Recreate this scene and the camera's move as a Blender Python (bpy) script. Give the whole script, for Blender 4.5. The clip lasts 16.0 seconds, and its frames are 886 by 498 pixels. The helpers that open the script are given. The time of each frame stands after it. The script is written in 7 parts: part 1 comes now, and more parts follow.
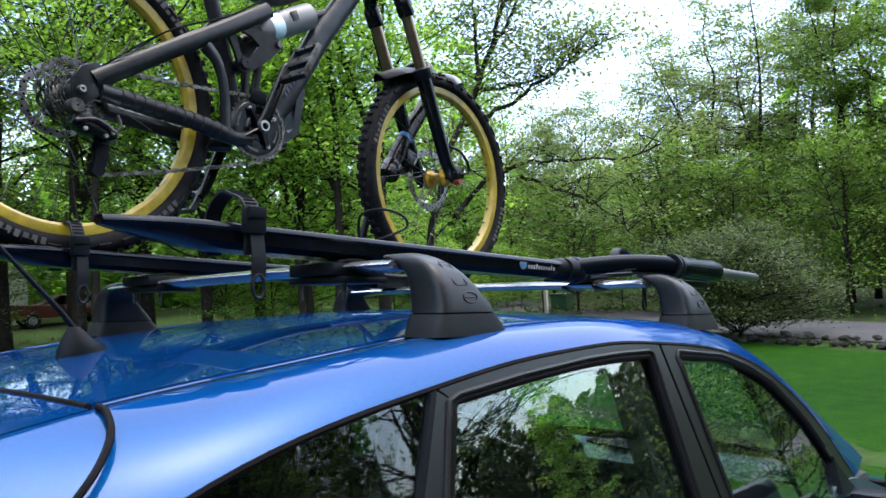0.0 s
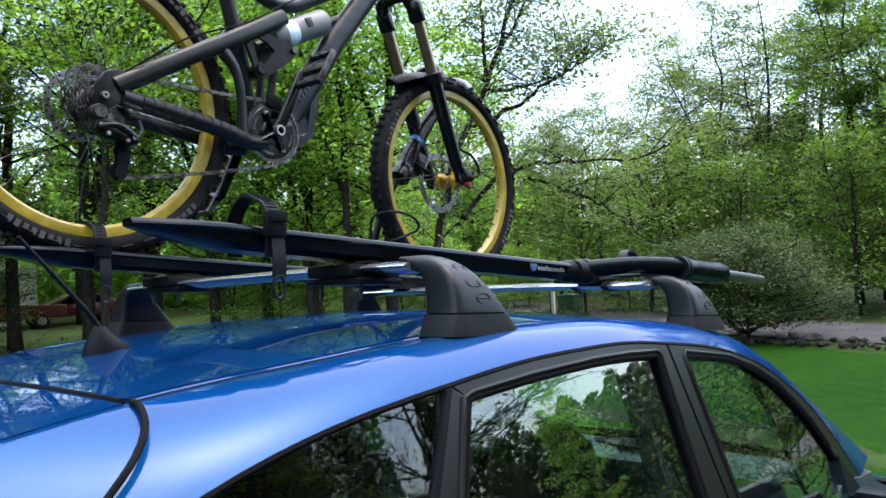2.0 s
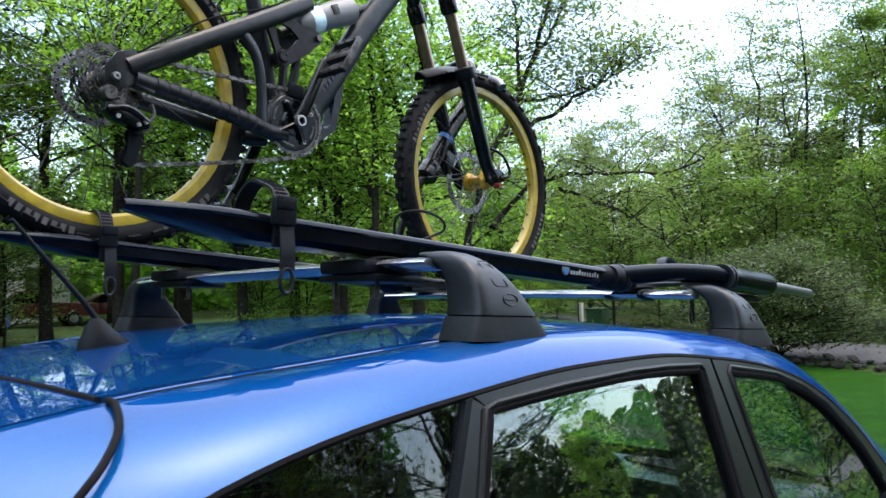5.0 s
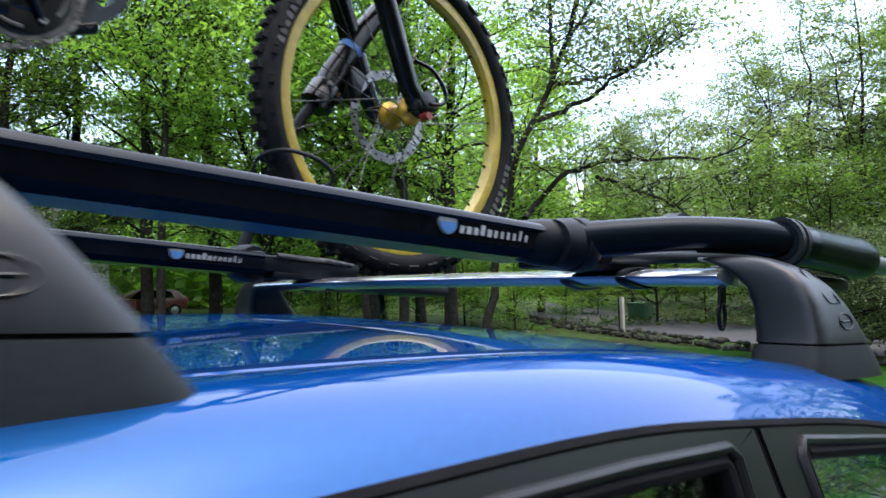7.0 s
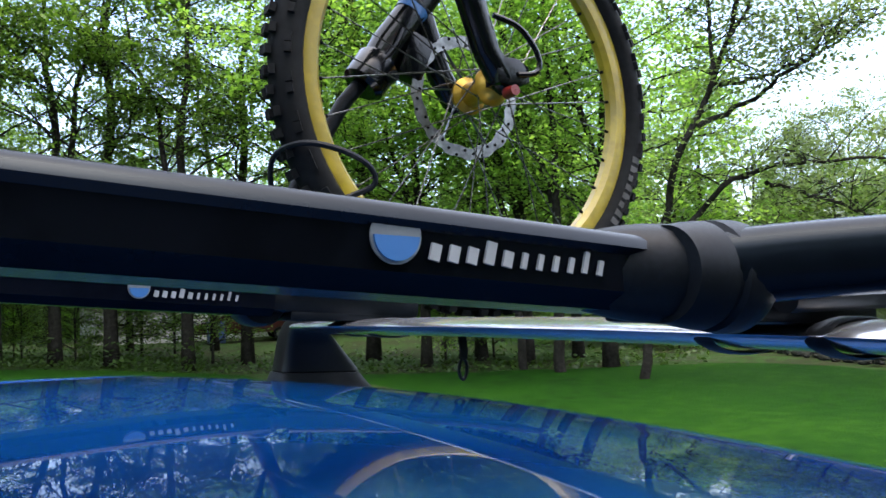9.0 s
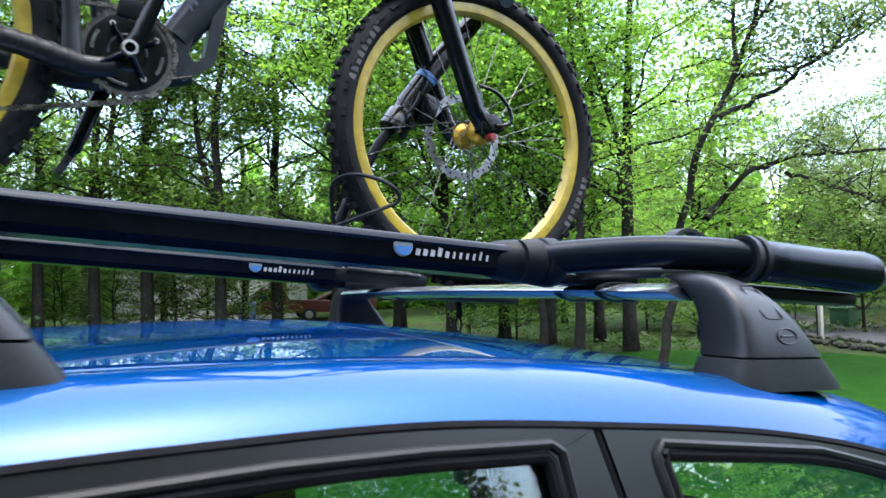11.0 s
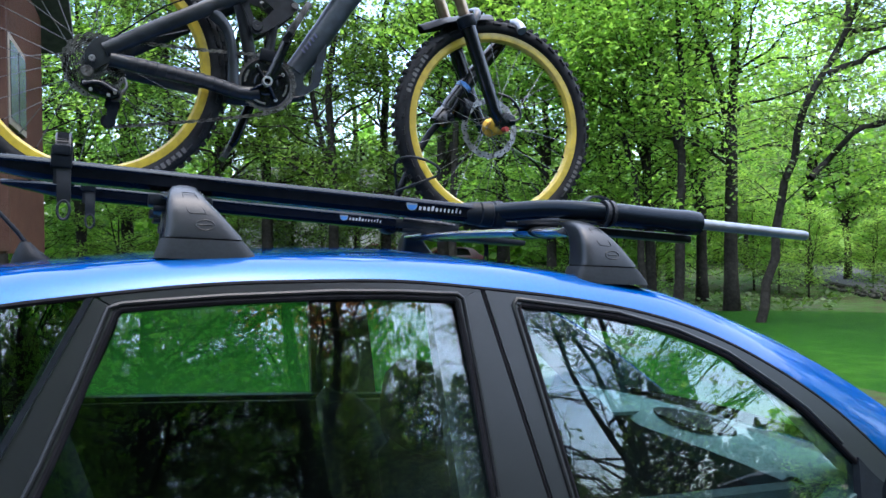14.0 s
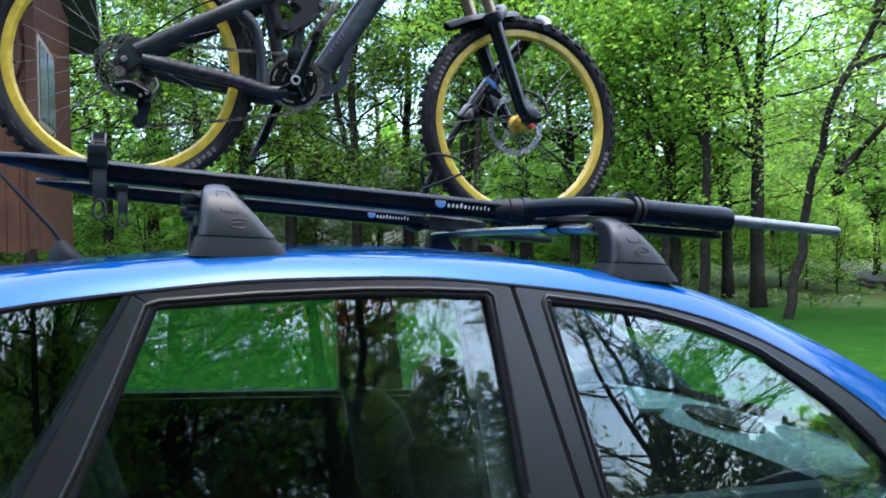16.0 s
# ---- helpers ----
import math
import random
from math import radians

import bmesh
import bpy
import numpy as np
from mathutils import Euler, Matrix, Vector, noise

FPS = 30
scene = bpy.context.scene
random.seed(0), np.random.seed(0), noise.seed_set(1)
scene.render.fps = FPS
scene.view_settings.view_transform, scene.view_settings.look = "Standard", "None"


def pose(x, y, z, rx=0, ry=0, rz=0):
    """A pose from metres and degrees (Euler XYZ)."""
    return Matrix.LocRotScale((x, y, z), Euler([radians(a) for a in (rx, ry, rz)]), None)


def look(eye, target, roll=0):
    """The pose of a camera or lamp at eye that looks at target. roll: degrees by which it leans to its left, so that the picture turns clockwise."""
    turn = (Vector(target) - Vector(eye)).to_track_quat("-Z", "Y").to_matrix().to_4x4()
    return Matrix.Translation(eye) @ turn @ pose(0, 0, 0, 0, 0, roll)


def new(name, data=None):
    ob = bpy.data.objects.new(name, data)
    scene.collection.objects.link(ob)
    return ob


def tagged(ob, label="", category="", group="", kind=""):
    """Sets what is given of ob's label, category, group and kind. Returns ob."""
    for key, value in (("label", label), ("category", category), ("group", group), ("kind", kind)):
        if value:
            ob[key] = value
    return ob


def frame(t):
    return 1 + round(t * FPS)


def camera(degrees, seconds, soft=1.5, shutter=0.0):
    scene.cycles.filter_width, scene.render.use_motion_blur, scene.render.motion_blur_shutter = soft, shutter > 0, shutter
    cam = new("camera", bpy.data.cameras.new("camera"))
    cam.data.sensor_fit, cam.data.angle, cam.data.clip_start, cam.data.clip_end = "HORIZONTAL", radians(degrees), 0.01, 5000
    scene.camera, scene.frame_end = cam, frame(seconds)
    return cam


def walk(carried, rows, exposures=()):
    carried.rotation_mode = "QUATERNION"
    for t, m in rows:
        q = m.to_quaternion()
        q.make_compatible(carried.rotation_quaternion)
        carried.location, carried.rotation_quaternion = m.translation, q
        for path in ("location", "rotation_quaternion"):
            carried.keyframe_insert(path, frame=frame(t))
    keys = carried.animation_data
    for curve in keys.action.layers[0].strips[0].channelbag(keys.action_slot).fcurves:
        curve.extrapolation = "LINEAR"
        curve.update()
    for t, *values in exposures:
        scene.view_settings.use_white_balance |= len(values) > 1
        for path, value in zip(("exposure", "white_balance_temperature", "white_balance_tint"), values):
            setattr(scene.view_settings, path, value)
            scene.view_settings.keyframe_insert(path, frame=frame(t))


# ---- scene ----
cam = camera(58.6, 16.0, shutter=0.5)
PATH = [
    (0, (-1.008, -1.358, 1.538), (0.463, -0.003, 1.587), -3.2),
    (0.5, (-1.034, -1.357, 1.541), (0.456, -0.025, 1.594), -3.0),
    (1, (-1.049, -1.356, 1.541), (0.443, -0.025, 1.596), -2.5),
    (1.5, (-1.039, -1.365, 1.54), (0.446, -0.027, 1.597), -2.6),
    (2, (-1.046, -1.378, 1.54), (0.412, -0.011, 1.592), -3.1),
    (2.5, (-1.07, -1.38, 1.538), (0.4, -0.029, 1.647), -2.3),
    (3, (-1.094, -1.373, 1.539), (0.371, -0.015, 1.644), -1.5),
    (3.5, (-1.106, -1.368, 1.54), (0.345, 0.005, 1.64), -1.2),
    (4, (-1.096, -1.36, 1.531), (0.353, 0.016, 1.612), -1.3),
    (6.5, (-0.418, -1.045, 1.511), (0.914, 0.444, 1.594), -1.7),
    (7, (-0.16, -0.906, 1.485), (1.169, 0.588, 1.555), -1.8),
    (7.5, (0.063, -0.777, 1.497), (1.374, 0.731, 1.586), -0.9),
    (8, (0.158, -0.692, 1.512), (1.33, 0.925, 1.625), -2.2),
    (8.5, (0.202, -0.647, 1.515), (1.281, 1.032, 1.633), -2.4),
    (9, (0.206, -0.631, 1.511), (1.213, 1.092, 1.637), -2.5),
    (11.5, (-0.153, -1.351, 1.492), (0.794, 0.409, 1.565), -1.6),
    (12, (-0.243, -1.534, 1.502), (0.722, 0.217, 1.556), -0.8),
    (12.5, (-0.212, -1.711, 1.483), (0.662, 0.088, 1.498), -0.8),
    (13, (-0.172, -1.89, 1.468), (0.572, -0.034, 1.464), -0.6),
    (13.5, (-0.178, -1.951, 1.451), (0.52, -0.077, 1.448), -2.5),
    (14, (-0.174, -1.961, 1.452), (0.519, -0.085, 1.44), -0.9),
    (14.5, (-0.177, -1.962, 1.453), (0.51, -0.084, 1.438), -0.6),
    (15, (-0.182, -1.97, 1.464), (0.513, -0.095, 1.465), -1.3),
    (15.5, (-0.192, -1.97, 1.461), (0.492, -0.091, 1.487), -1.4),
    (16, (-0.189, -1.963, 1.453), (0.45, -0.068, 1.434), -1.1),
]
EXPOSURE = 2.65
walk(cam, [(t, look(eye, target, roll)) for t, eye, target, roll in PATH],
     [(t, EXPOSURE + e, kelvin, 10) for t, e, kelvin in ((0.0, -0.40, 6500), (4.2, -0.40, 6600), (6.5, -0.32, 6500), (7.3, -0.35, 6500), (8.0, -0.62, 6600), (9.0, -0.30, 6600), (11.5, 0.27, 6150), (12.5, 0.20, 6000), (16.0, 0.15, 5950))])

# ---- world and light ----
world = bpy.data.worlds.new("world")
scene.world = world
world.use_nodes = True
wn = world.node_tree.nodes
sky = wn.new("ShaderNodeTexSky")
sky.sky_type = "NISHITA"
sky.sun_disc = False
SUN_ELEVATION, SUN_HEADING = 79.0, -60.0          # degrees; heading from +X towards +Y
sky.sun_elevation = radians(SUN_ELEVATION)
sky.sun_rotation = radians(90 - SUN_HEADING)
sky.air_density, sky.dust_density, sky.ozone_density = 1.0, 3.2, 1.2
wn["Background"].inputs["Strength"].default_value = 0.15
world.node_tree.links.new(sky.outputs[0], wn["Background"].inputs["Color"])
sun = new("sun", bpy.data.lights.new("sun", "SUN"))
sun.data.energy, sun.data.angle, sun.data.color = 1.0, radians(130), (0.99, 0.99, 1.0)
sd = Vector((math.cos(radians(SUN_ELEVATION)) * math.cos(radians(SUN_HEADING)), math.cos(radians(SUN_ELEVATION)) * math.sin(radians(SUN_HEADING)), math.sin(radians(SUN_ELEVATION))))
sun.matrix_world = look(sd * 50, (0, 0, 0))


# ---- materials ----
def mat(name, color, rough=0.5, metal=0.0, coat=0.0, vary=0.25, scale=30.0, bump=0.0, bump_scale=200.0, spec=0.5, second=None, edge=None):
    """Principled surface with colour variation at two scales and fine relief."""
    m = bpy.data.materials.new(name)
    m.use_nodes = True
    n, l = m.node_tree.nodes, m.node_tree.links
    b = n["Principled BSDF"]
    b.inputs["Roughness"].default_value = rough
    b.inputs["Metallic"].default_value = metal
    b.inputs["Coat Weight"].default_value = coat
    b.inputs["Coat Roughness"].default_value = 0.02
    b.inputs["Coat IOR"].default_value = 1.34
    b.inputs["Specular IOR Level"].default_value = spec
    if edge:
        b.inputs["Specular Tint"].default_value = (*edge, 1)
    tc = n.new("ShaderNodeTexCoord")
    n1, n2 = n.new("ShaderNodeTexNoise"), n.new("ShaderNodeTexNoise")
    n1.inputs["Scale"].default_value, n1.inputs["Detail"].default_value = scale, 6
    n2.inputs["Scale"].default_value, n2.inputs["Detail"].default_value = scale / 9, 3
    mix = n.new("ShaderNodeMath")
    mix.operation = "ADD"
    ramp = n.new("ShaderNodeValToRGB")
    c2 = second or [c * (1 - vary) for c in color]
    c1 = color if second else [min(1, c * (1 + vary)) for c in color]
    ramp.color_ramp.elements[0].position, ramp.color_ramp.elements[1].position = 0.75, 0.99
    ramp.color_ramp.elements[0].color, ramp.color_ramp.elements[1].color = (*c2, 1), (*c1, 1)
    half = n.new("ShaderNodeMath")
    half.operation = "MULTIPLY"
    half.inputs[1].default_value = 0.85
    for k in (n1, n2):
        l.new(tc.outputs["Object"], k.inputs["Vector"])
    l.new(n1.outputs["Fac"], mix.inputs[0])
    l.new(n2.outputs["Fac"], mix.inputs[1])
    l.new(mix.outputs[0], half.inputs[0])
    l.new(half.outputs[0], ramp.inputs[0])
    l.new(ramp.outputs[0], b.inputs["Base Color"])
    if bump:
        n3, bp = n.new("ShaderNodeTexNoise"), n.new("ShaderNodeBump")
        n3.inputs["Scale"].default_value, n3.inputs["Detail"].default_value = bump_scale, 4
        bp.inputs["Strength"].default_value, bp.inputs["Distance"].default_value = bump, 0.5 / bump_scale
        l.new(tc.outputs["Object"], n3.inputs["Vector"])
        l.new(n3.outputs["Fac"], bp.inputs["Height"])
        l.new(bp.outputs[0], b.inputs["Normal"])
    return m


def glass_mat(name, tint, base=0.045, gloss=1.0, rise=4.2):
    """Thin tinted pane: clear by the tint, mirror gloss rising towards grazing view."""
    m = bpy.data.materials.new(name)
    m.use_nodes = True
    n, l = m.node_tree.nodes, m.node_tree.links
    n.remove(n["Principled BSDF"])
    t, g, f, mx = n.new("ShaderNodeBsdfTransparent"), n.new("ShaderNodeBsdfGlossy"), n.new("ShaderNodeLayerWeight"), n.new("ShaderNodeMixShader")
    pw, sc = n.new("ShaderNodeMath"), n.new("ShaderNodeMath")
    t.inputs["Color"].default_value = (*tint, 1)
    g.inputs["Roughness"].default_value = 0.0
    g.inputs["Color"].default_value = (gloss, gloss, gloss, 1)
    f.inputs["Blend"].default_value = 0.5
    pw.operation, sc.operation = "POWER", "MULTIPLY_ADD"
    pw.inputs[1].default_value = rise
    sc.inputs[1].default_value, sc.inputs[2].default_value = 1 - base, base
    l.new(f.outputs["Facing"], pw.inputs[0])
    l.new(pw.outputs[0], sc.inputs[0])
    l.new(sc.outputs[0], mx.inputs[0])
    l.new(t.outputs[0], mx.inputs[1])
    l.new(g.outputs[0], mx.inputs[2])
    l.new(mx.outputs[0], n["Material Output"].inputs["Surface"])
    return m


def leaf_mat(name, dark, light, through_light):
    """Leaf: diffuse top with light passing through, hue varied leaf by leaf."""
    m = bpy.data.materials.new(name)
    m.use_nodes = True
    n, l = m.node_tree.nodes, m.node_tree.links
    b = n["Principled BSDF"]
    geo, ramp, add, tr = n.new("ShaderNodeNewGeometry"), n.new("ShaderNodeValToRGB"), n.new("ShaderNodeMixShader"), n.new("ShaderNodeBsdfTranslucent")
    ramp.color_ramp.elements[0].color, ramp.color_ramp.elements[1].color = (*dark, 1), (*light, 1)
    l.new(geo.outputs["Random Per Island"], ramp.inputs[0])
    l.new(ramp.outputs[0], b.inputs["Base Color"])
    hs = n.new("ShaderNodeHueSaturation")
    hs.inputs["Value"].default_value = through_light
    l.new(ramp.outputs[0], hs.inputs["Color"])
    l.new(hs.outputs[0], tr.inputs["Color"])
    b.inputs["Roughness"].default_value = 0.55
    add.inputs[0].default_value = 0.5
    l.new(b.outputs[0], add.inputs[1])
    l.new(tr.outputs[0], add.inputs[2])
    l.new(add.outputs[0], n["Material Output"].inputs["Surface"])
    return m


PAINT = mat("blue_paint", (0.0030, 0.047, 0.155), 0.5, 0.8, 0.9, vary=0.06, scale=1400, spec=0.0, edge=(0.08, 0.38, 0.9))
PLASTIC = mat("black_plastic", (0.0048, 0.0062, 0.0082), 0.4, spec=0.09, vary=0.2, scale=300, bump=0.25, bump_scale=1800)
FRAME = mat("door_frame_black", (0.0042, 0.0050, 0.0056), 0.30, spec=0.46, vary=0.1, scale=120)
LIP = mat("frame_lip", (0.0065, 0.0068, 0.0074), 0.38, spec=0.25, vary=0.1, scale=120)
FOOT = mat("rack_foot_plastic", (0.0046, 0.0062, 0.0082), 0.36, spec=0.28, vary=0.15, scale=200, bump=0.3, bump_scale=1500)
FOOT_BASE = mat("rack_base_rubber", (0.0078, 0.0102, 0.0122), 0.55, spec=0.15, vary=0.15, scale=200, bump=0.3, bump_scale=1500)
RUBBER = mat("tyre_rubber", (0.0062, 0.0067, 0.0072), 0.8, spec=0.15, vary=0.35, scale=60, bump=0.3, bump_scale=700)
SEAM = mat("seam_black", (0.005, 0.005, 0.006), 0.7, spec=0.05)
TRAY = mat("black_anodised", (0.003, 0.0034, 0.005), 0.2, 0.0, spec=0.11, vary=0.2, scale=80, edge=(0.6, 0.8, 1.0))
STRAP = mat("strap_black", (0.0048, 0.0060, 0.0078), 0.5, spec=0.2, vary=0.2, scale=200)
ALU = mat("aluminium", (0.495, 0.522, 0.558), 0.2, 0.9, vary=0.06, scale=50)
ARM = mat("arm_coating", (0.0026, 0.0038, 0.0058), 0.2, spec=0.085, vary=0.15, scale=60, edge=(0.6, 0.8, 1.0))
ROD = mat("grey_rod", (0.105, 0.112, 0.12), 0.36, 0.6, vary=0.15, scale=40)
STEEL = mat("bright_steel", (0.264, 0.264, 0.26), 0.42, 1.0, vary=0.3, scale=90)
DARK_STEEL = mat("dark_steel", (0.055, 0.053, 0.05), 0.42, 0.8, vary=0.5, scale=90)
CHAIN = mat("oily_chain", (0.208, 0.2, 0.188), 0.32, 0.95, scale=350, second=(0.032, 0.0304, 0.028))
YELLOW = mat("yellow_rim", (0.2728, 0.2015, 0.0124), 0.38, 0.0, 0.2, vary=0.18, scale=45)
DISC = mat("disc_steel", (0.21, 0.215, 0.215), 0.4, 0.95, vary=0.3, scale=90)
GOLD = mat("gold_hub", (0.35, 0.203, 0.014), 0.32, 0.5, vary=0.15, scale=60)
BIKE = mat("grey_frame", (0.0150, 0.0200, 0.0250), 0.4, 0.0, 0.2, spec=0.16, vary=0.35, scale=28)
# bright and near-black noise puts the cogs' glints into the colour
CASSETTE = mat("speckled_cogs", (0.13, 0.127, 0.12), 0.3, 0.9, scale=420, second=(0.006, 0.0057, 0.0054))
BIKE_STAY = mat("slate_frame", (0.0058, 0.0076, 0.0092), 0.38, 0.0, 0.3, spec=0.14, vary=0.35, scale=30)
BIKE_DARK = mat("dark_frame", (0.0052, 0.0058, 0.0068), 0.45, 0.0, spec=0.2, vary=0.4, scale=60, bump=0.1)
BRONZE = mat("fork_stanchion", (0.17, 0.125, 0.085), 0.28, 0.8, vary=0.1)
BLACK_GLOSS = mat("fork_black", (0.0024, 0.0031, 0.0041), 0.16, spec=0.25, vary=0.3, scale=60)
WHITE = mat("white_print", (0.16, 0.165, 0.17), 0.45, vary=0.04)
PRINT = mat("pale_print", (0.22, 0.225, 0.23), 0.5, vary=0.1)
BLUE_PRINT = mat("blue_print", (0.022, 0.105, 0.27), 0.45, vary=0.04)
NAVY = mat("navy_print", (0.01, 0.014, 0.05), 0.5, vary=0.1)
GREY_PRINT = mat("grey_print", (0.045, 0.043, 0.041), 0.7, vary=0.3)
RED = mat("red_plastic", (0.14, 0.008, 0.006), 0.4)
DASH = mat("dash_plastic", (0.036, 0.063, 0.065), 0.55, spec=0.2, vary=0.08, scale=300, bump=0.3, bump_scale=900)
SILL = mat("sill_trim", (0.016, 0.025, 0.027), 0.6, spec=0.1, vary=0.1, scale=200, bump=0.3, bump_scale=900)
LINING = mat("door_lining", (0.012, 0.016, 0.017), 0.6, vary=0.1, scale=200, bump=0.3, bump_scale=900)
SEAT = mat("seat_cloth", (0.0105, 0.011, 0.012), 0.9, vary=0.25, scale=200, bump=0.5, bump_scale=900)
GLASS = glass_mat("side_glass", (0.72, 0.83, 0.82), 0.055, 1.0, 2.6)
GLASS_CLEAR = glass_mat("windscreen_glass", (0.90, 0.96, 0.94), 0.02, 0.3, 9.0)
GLASS_DARK = glass_mat("tinted_glass", (0.40, 0.45, 0.44), 0.06, 1.0, 2.8)


# ---- mesh helpers ----
def spl(pts):
    """Natural cubic spline through (x, value) pairs, as a function of x."""
    xs, vs = np.array([p[0] for p in pts], float), np.array([p[1] for p in pts], float)
    n = len(xs)
    hh = np.diff(xs)
    a = np.eye(n)
    r = np.zeros(n)
    for i in range(1, n - 1):
        a[i, i - 1], a[i, i], a[i, i + 1] = hh[i - 1], 2 * (hh[i - 1] + hh[i]), hh[i]
        r[i] = 6 * ((vs[i + 1] - vs[i]) / hh[i] - (vs[i] - vs[i - 1]) / hh[i - 1])
    m2 = np.linalg.solve(a, r)

    def f(x):
        i = int(np.clip(np.searchsorted(xs, x) - 1, 0, n - 2))
        d, e = x - xs[i], xs[i + 1] - x
        if x < xs[0] or x > xs[-1]:
            return float(np.interp(x, xs, vs))
        return float(m2[i] * e ** 3 / (6 * hh[i]) + m2[i + 1] * d ** 3 / (6 * hh[i]) + (vs[i] / hh[i] - m2[i] * hh[i] / 6) * e + (vs[i + 1] / hh[i] - m2[i + 1] * hh[i] / 6) * d)
    return f


def resample(pts, n, smooth=True):
    """n points along a polyline, rounded by Catmull-Rom."""
    p = [Vector(q) for q in pts]
    if smooth and len(p) > 2:
        q = [p[0] * 2 - p[1], *p, p[-1] * 2 - p[-2]]
        dense = []
        for i in range(1, len(q) - 2):
            for k in range(12):
                t = k / 12
                dense.append(0.5 * (2 * q[i] + (q[i + 1] - q[i - 1]) * t + (2 * q[i - 1] - 5 * q[i] + 4 * q[i + 1] - q[i + 2]) * t * t + (3 * q[i] - q[i - 1] - 3 * q[i + 1] + q[i + 2]) * t ** 3))
        p = dense + [p[-1]]
    d = [0]
    for a, b in zip(p, p[1:]):
        d.append(d[-1] + (b - a).length)
    out = []
    j = 0
    for k in range(n):
        s = d[-1] * k / (n - 1)
        while j < len(p) - 2 and d[j + 1] < s:
            j += 1
        f = (s - d[j]) / max(1e-9, d[j + 1] - d[j])
        out.append(p[j].lerp(p[j + 1], min(1, max(0, f))))
    return out


def tube(bm, pts, radii, n=12, closed=False, squash=None, caps=True):
    """Sweeps a round (or squashed) section along points."""
    p = [Vector(q) for q in pts]
    if not isinstance(radii, (list, tuple)):
        radii = [radii] * len(p)
    rings = []
    up = None
    m = len(p)
    for i in range(m):
        a, b = p[(i - 1) % m if closed else max(0, i - 1)], p[(i + 1) % m if closed else min(m - 1, i + 1)]
        d = (b - a).normalized()
        if up is None:
            up = Vector((0, 0, 1)) if abs(d.z) < 0.9 else Vector((1, 0, 0))
        side = d.cross(up).normalized()
        up = side.cross(d).normalized()
        r = radii[i]
        su, ss = squash or (1, 1)
        rings.append([bm.verts.new(p[i] + side * (math.cos(2 * math.pi * k / n) * r * ss) + up * (math.sin(2 * math.pi * k / n) * r * su)) for k in range(n)])
    for i in range(m if closed else m - 1):
        A, B = rings[i], rings[(i + 1) % m]
        for k in range(n):
            bm.faces.new((A[k], A[(k + 1) % n], B[(k + 1) % n], B[k]))
    if caps and not closed:
        bm.faces.new(rings[0][::-1])
        bm.faces.new(rings[-1])
    return bm


def lathe(bm, prof, centre, axis="y", n=48, closed=True):
    """Turns a closed profile of (radius, offset along the axis) about an axis through centre."""
    c = Vector(centre)
    rings = []
    for k in range(n):
        a = 2 * math.pi * k / n
        ca, sa = math.cos(a), math.sin(a)
        ring = []
        for r, o in prof:
            v = {"y": Vector((r * ca, o, r * sa)), "z": Vector((r * ca, r * sa, o)), "x": Vector((o, r * ca, r * sa))}[axis]
            ring.append(bm.verts.new(c + v))
        rings.append(ring)
    m = len(prof)
    for k in range(n):
        A, B = rings[k], rings[(k + 1) % n]
        for j in range(m if closed else m - 1):
            bm.faces.new((A[j], B[j], B[(j + 1) % m], A[(j + 1) % m]))
    return bm


def box(bm, c, s, rot=None, bevel=0.0):
    g = bmesh.ops.create_cube(bm, size=1.0)
    vs = g["verts"]
    bmesh.ops.scale(bm, vec=s, verts=vs)
    if bevel:
        es = list({e for v in vs for e in v.link_edges})
        r = bmesh.ops.bevel(bm, geom=es, offset=bevel, segments=2, affect="EDGES", profile=0.6)
        vs = list({v for f in r["faces"] for v in f.verts} | {v for v in vs if v.is_valid})
    if rot is not None:
        bmesh.ops.rotate(bm, cent=(0, 0, 0), matrix=rot, verts=vs)
    bmesh.ops.translate(bm, vec=c, verts=vs)
    return bm


def slab(bm, outline, y0, y1, bevel=0.0):
    """A plate: outline in (x, z), from y0 to y1, edges rounded."""
    a = [bm.verts.new((x, y0, z)) for x, z in outline]
    b = [bm.verts.new((x, y1, z)) for x, z in outline]
    n = len(a)
    fs = [bm.faces.new(a), bm.faces.new(b[::-1])]
    for k in range(n):
        fs.append(bm.faces.new((a[k], b[k], b[(k + 1) % n], a[(k + 1) % n])))
    if bevel:
        es = {e for f in fs[:2] for e in f.edges}
        bmesh.ops.bevel(bm, geom=list(es), offset=bevel, segments=2, affect="EDGES", profile=0.6)
    return bm


def loft(bm, rings, closed=True, caps=True):
    """Joins rings of equal length."""
    vs = [[bm.verts.new(p) for p in r] for r in rings]
    n = len(vs[0])
    for A, B in zip(vs, vs[1:]):
        for k in range(n if closed else n - 1):
            bm.faces.new((A[k], A[(k + 1) % n], B[(k + 1) % n], B[k]))
    if caps and closed:
        bm.faces.new(vs[0][::-1])
        bm.faces.new(vs[-1])
    return bm


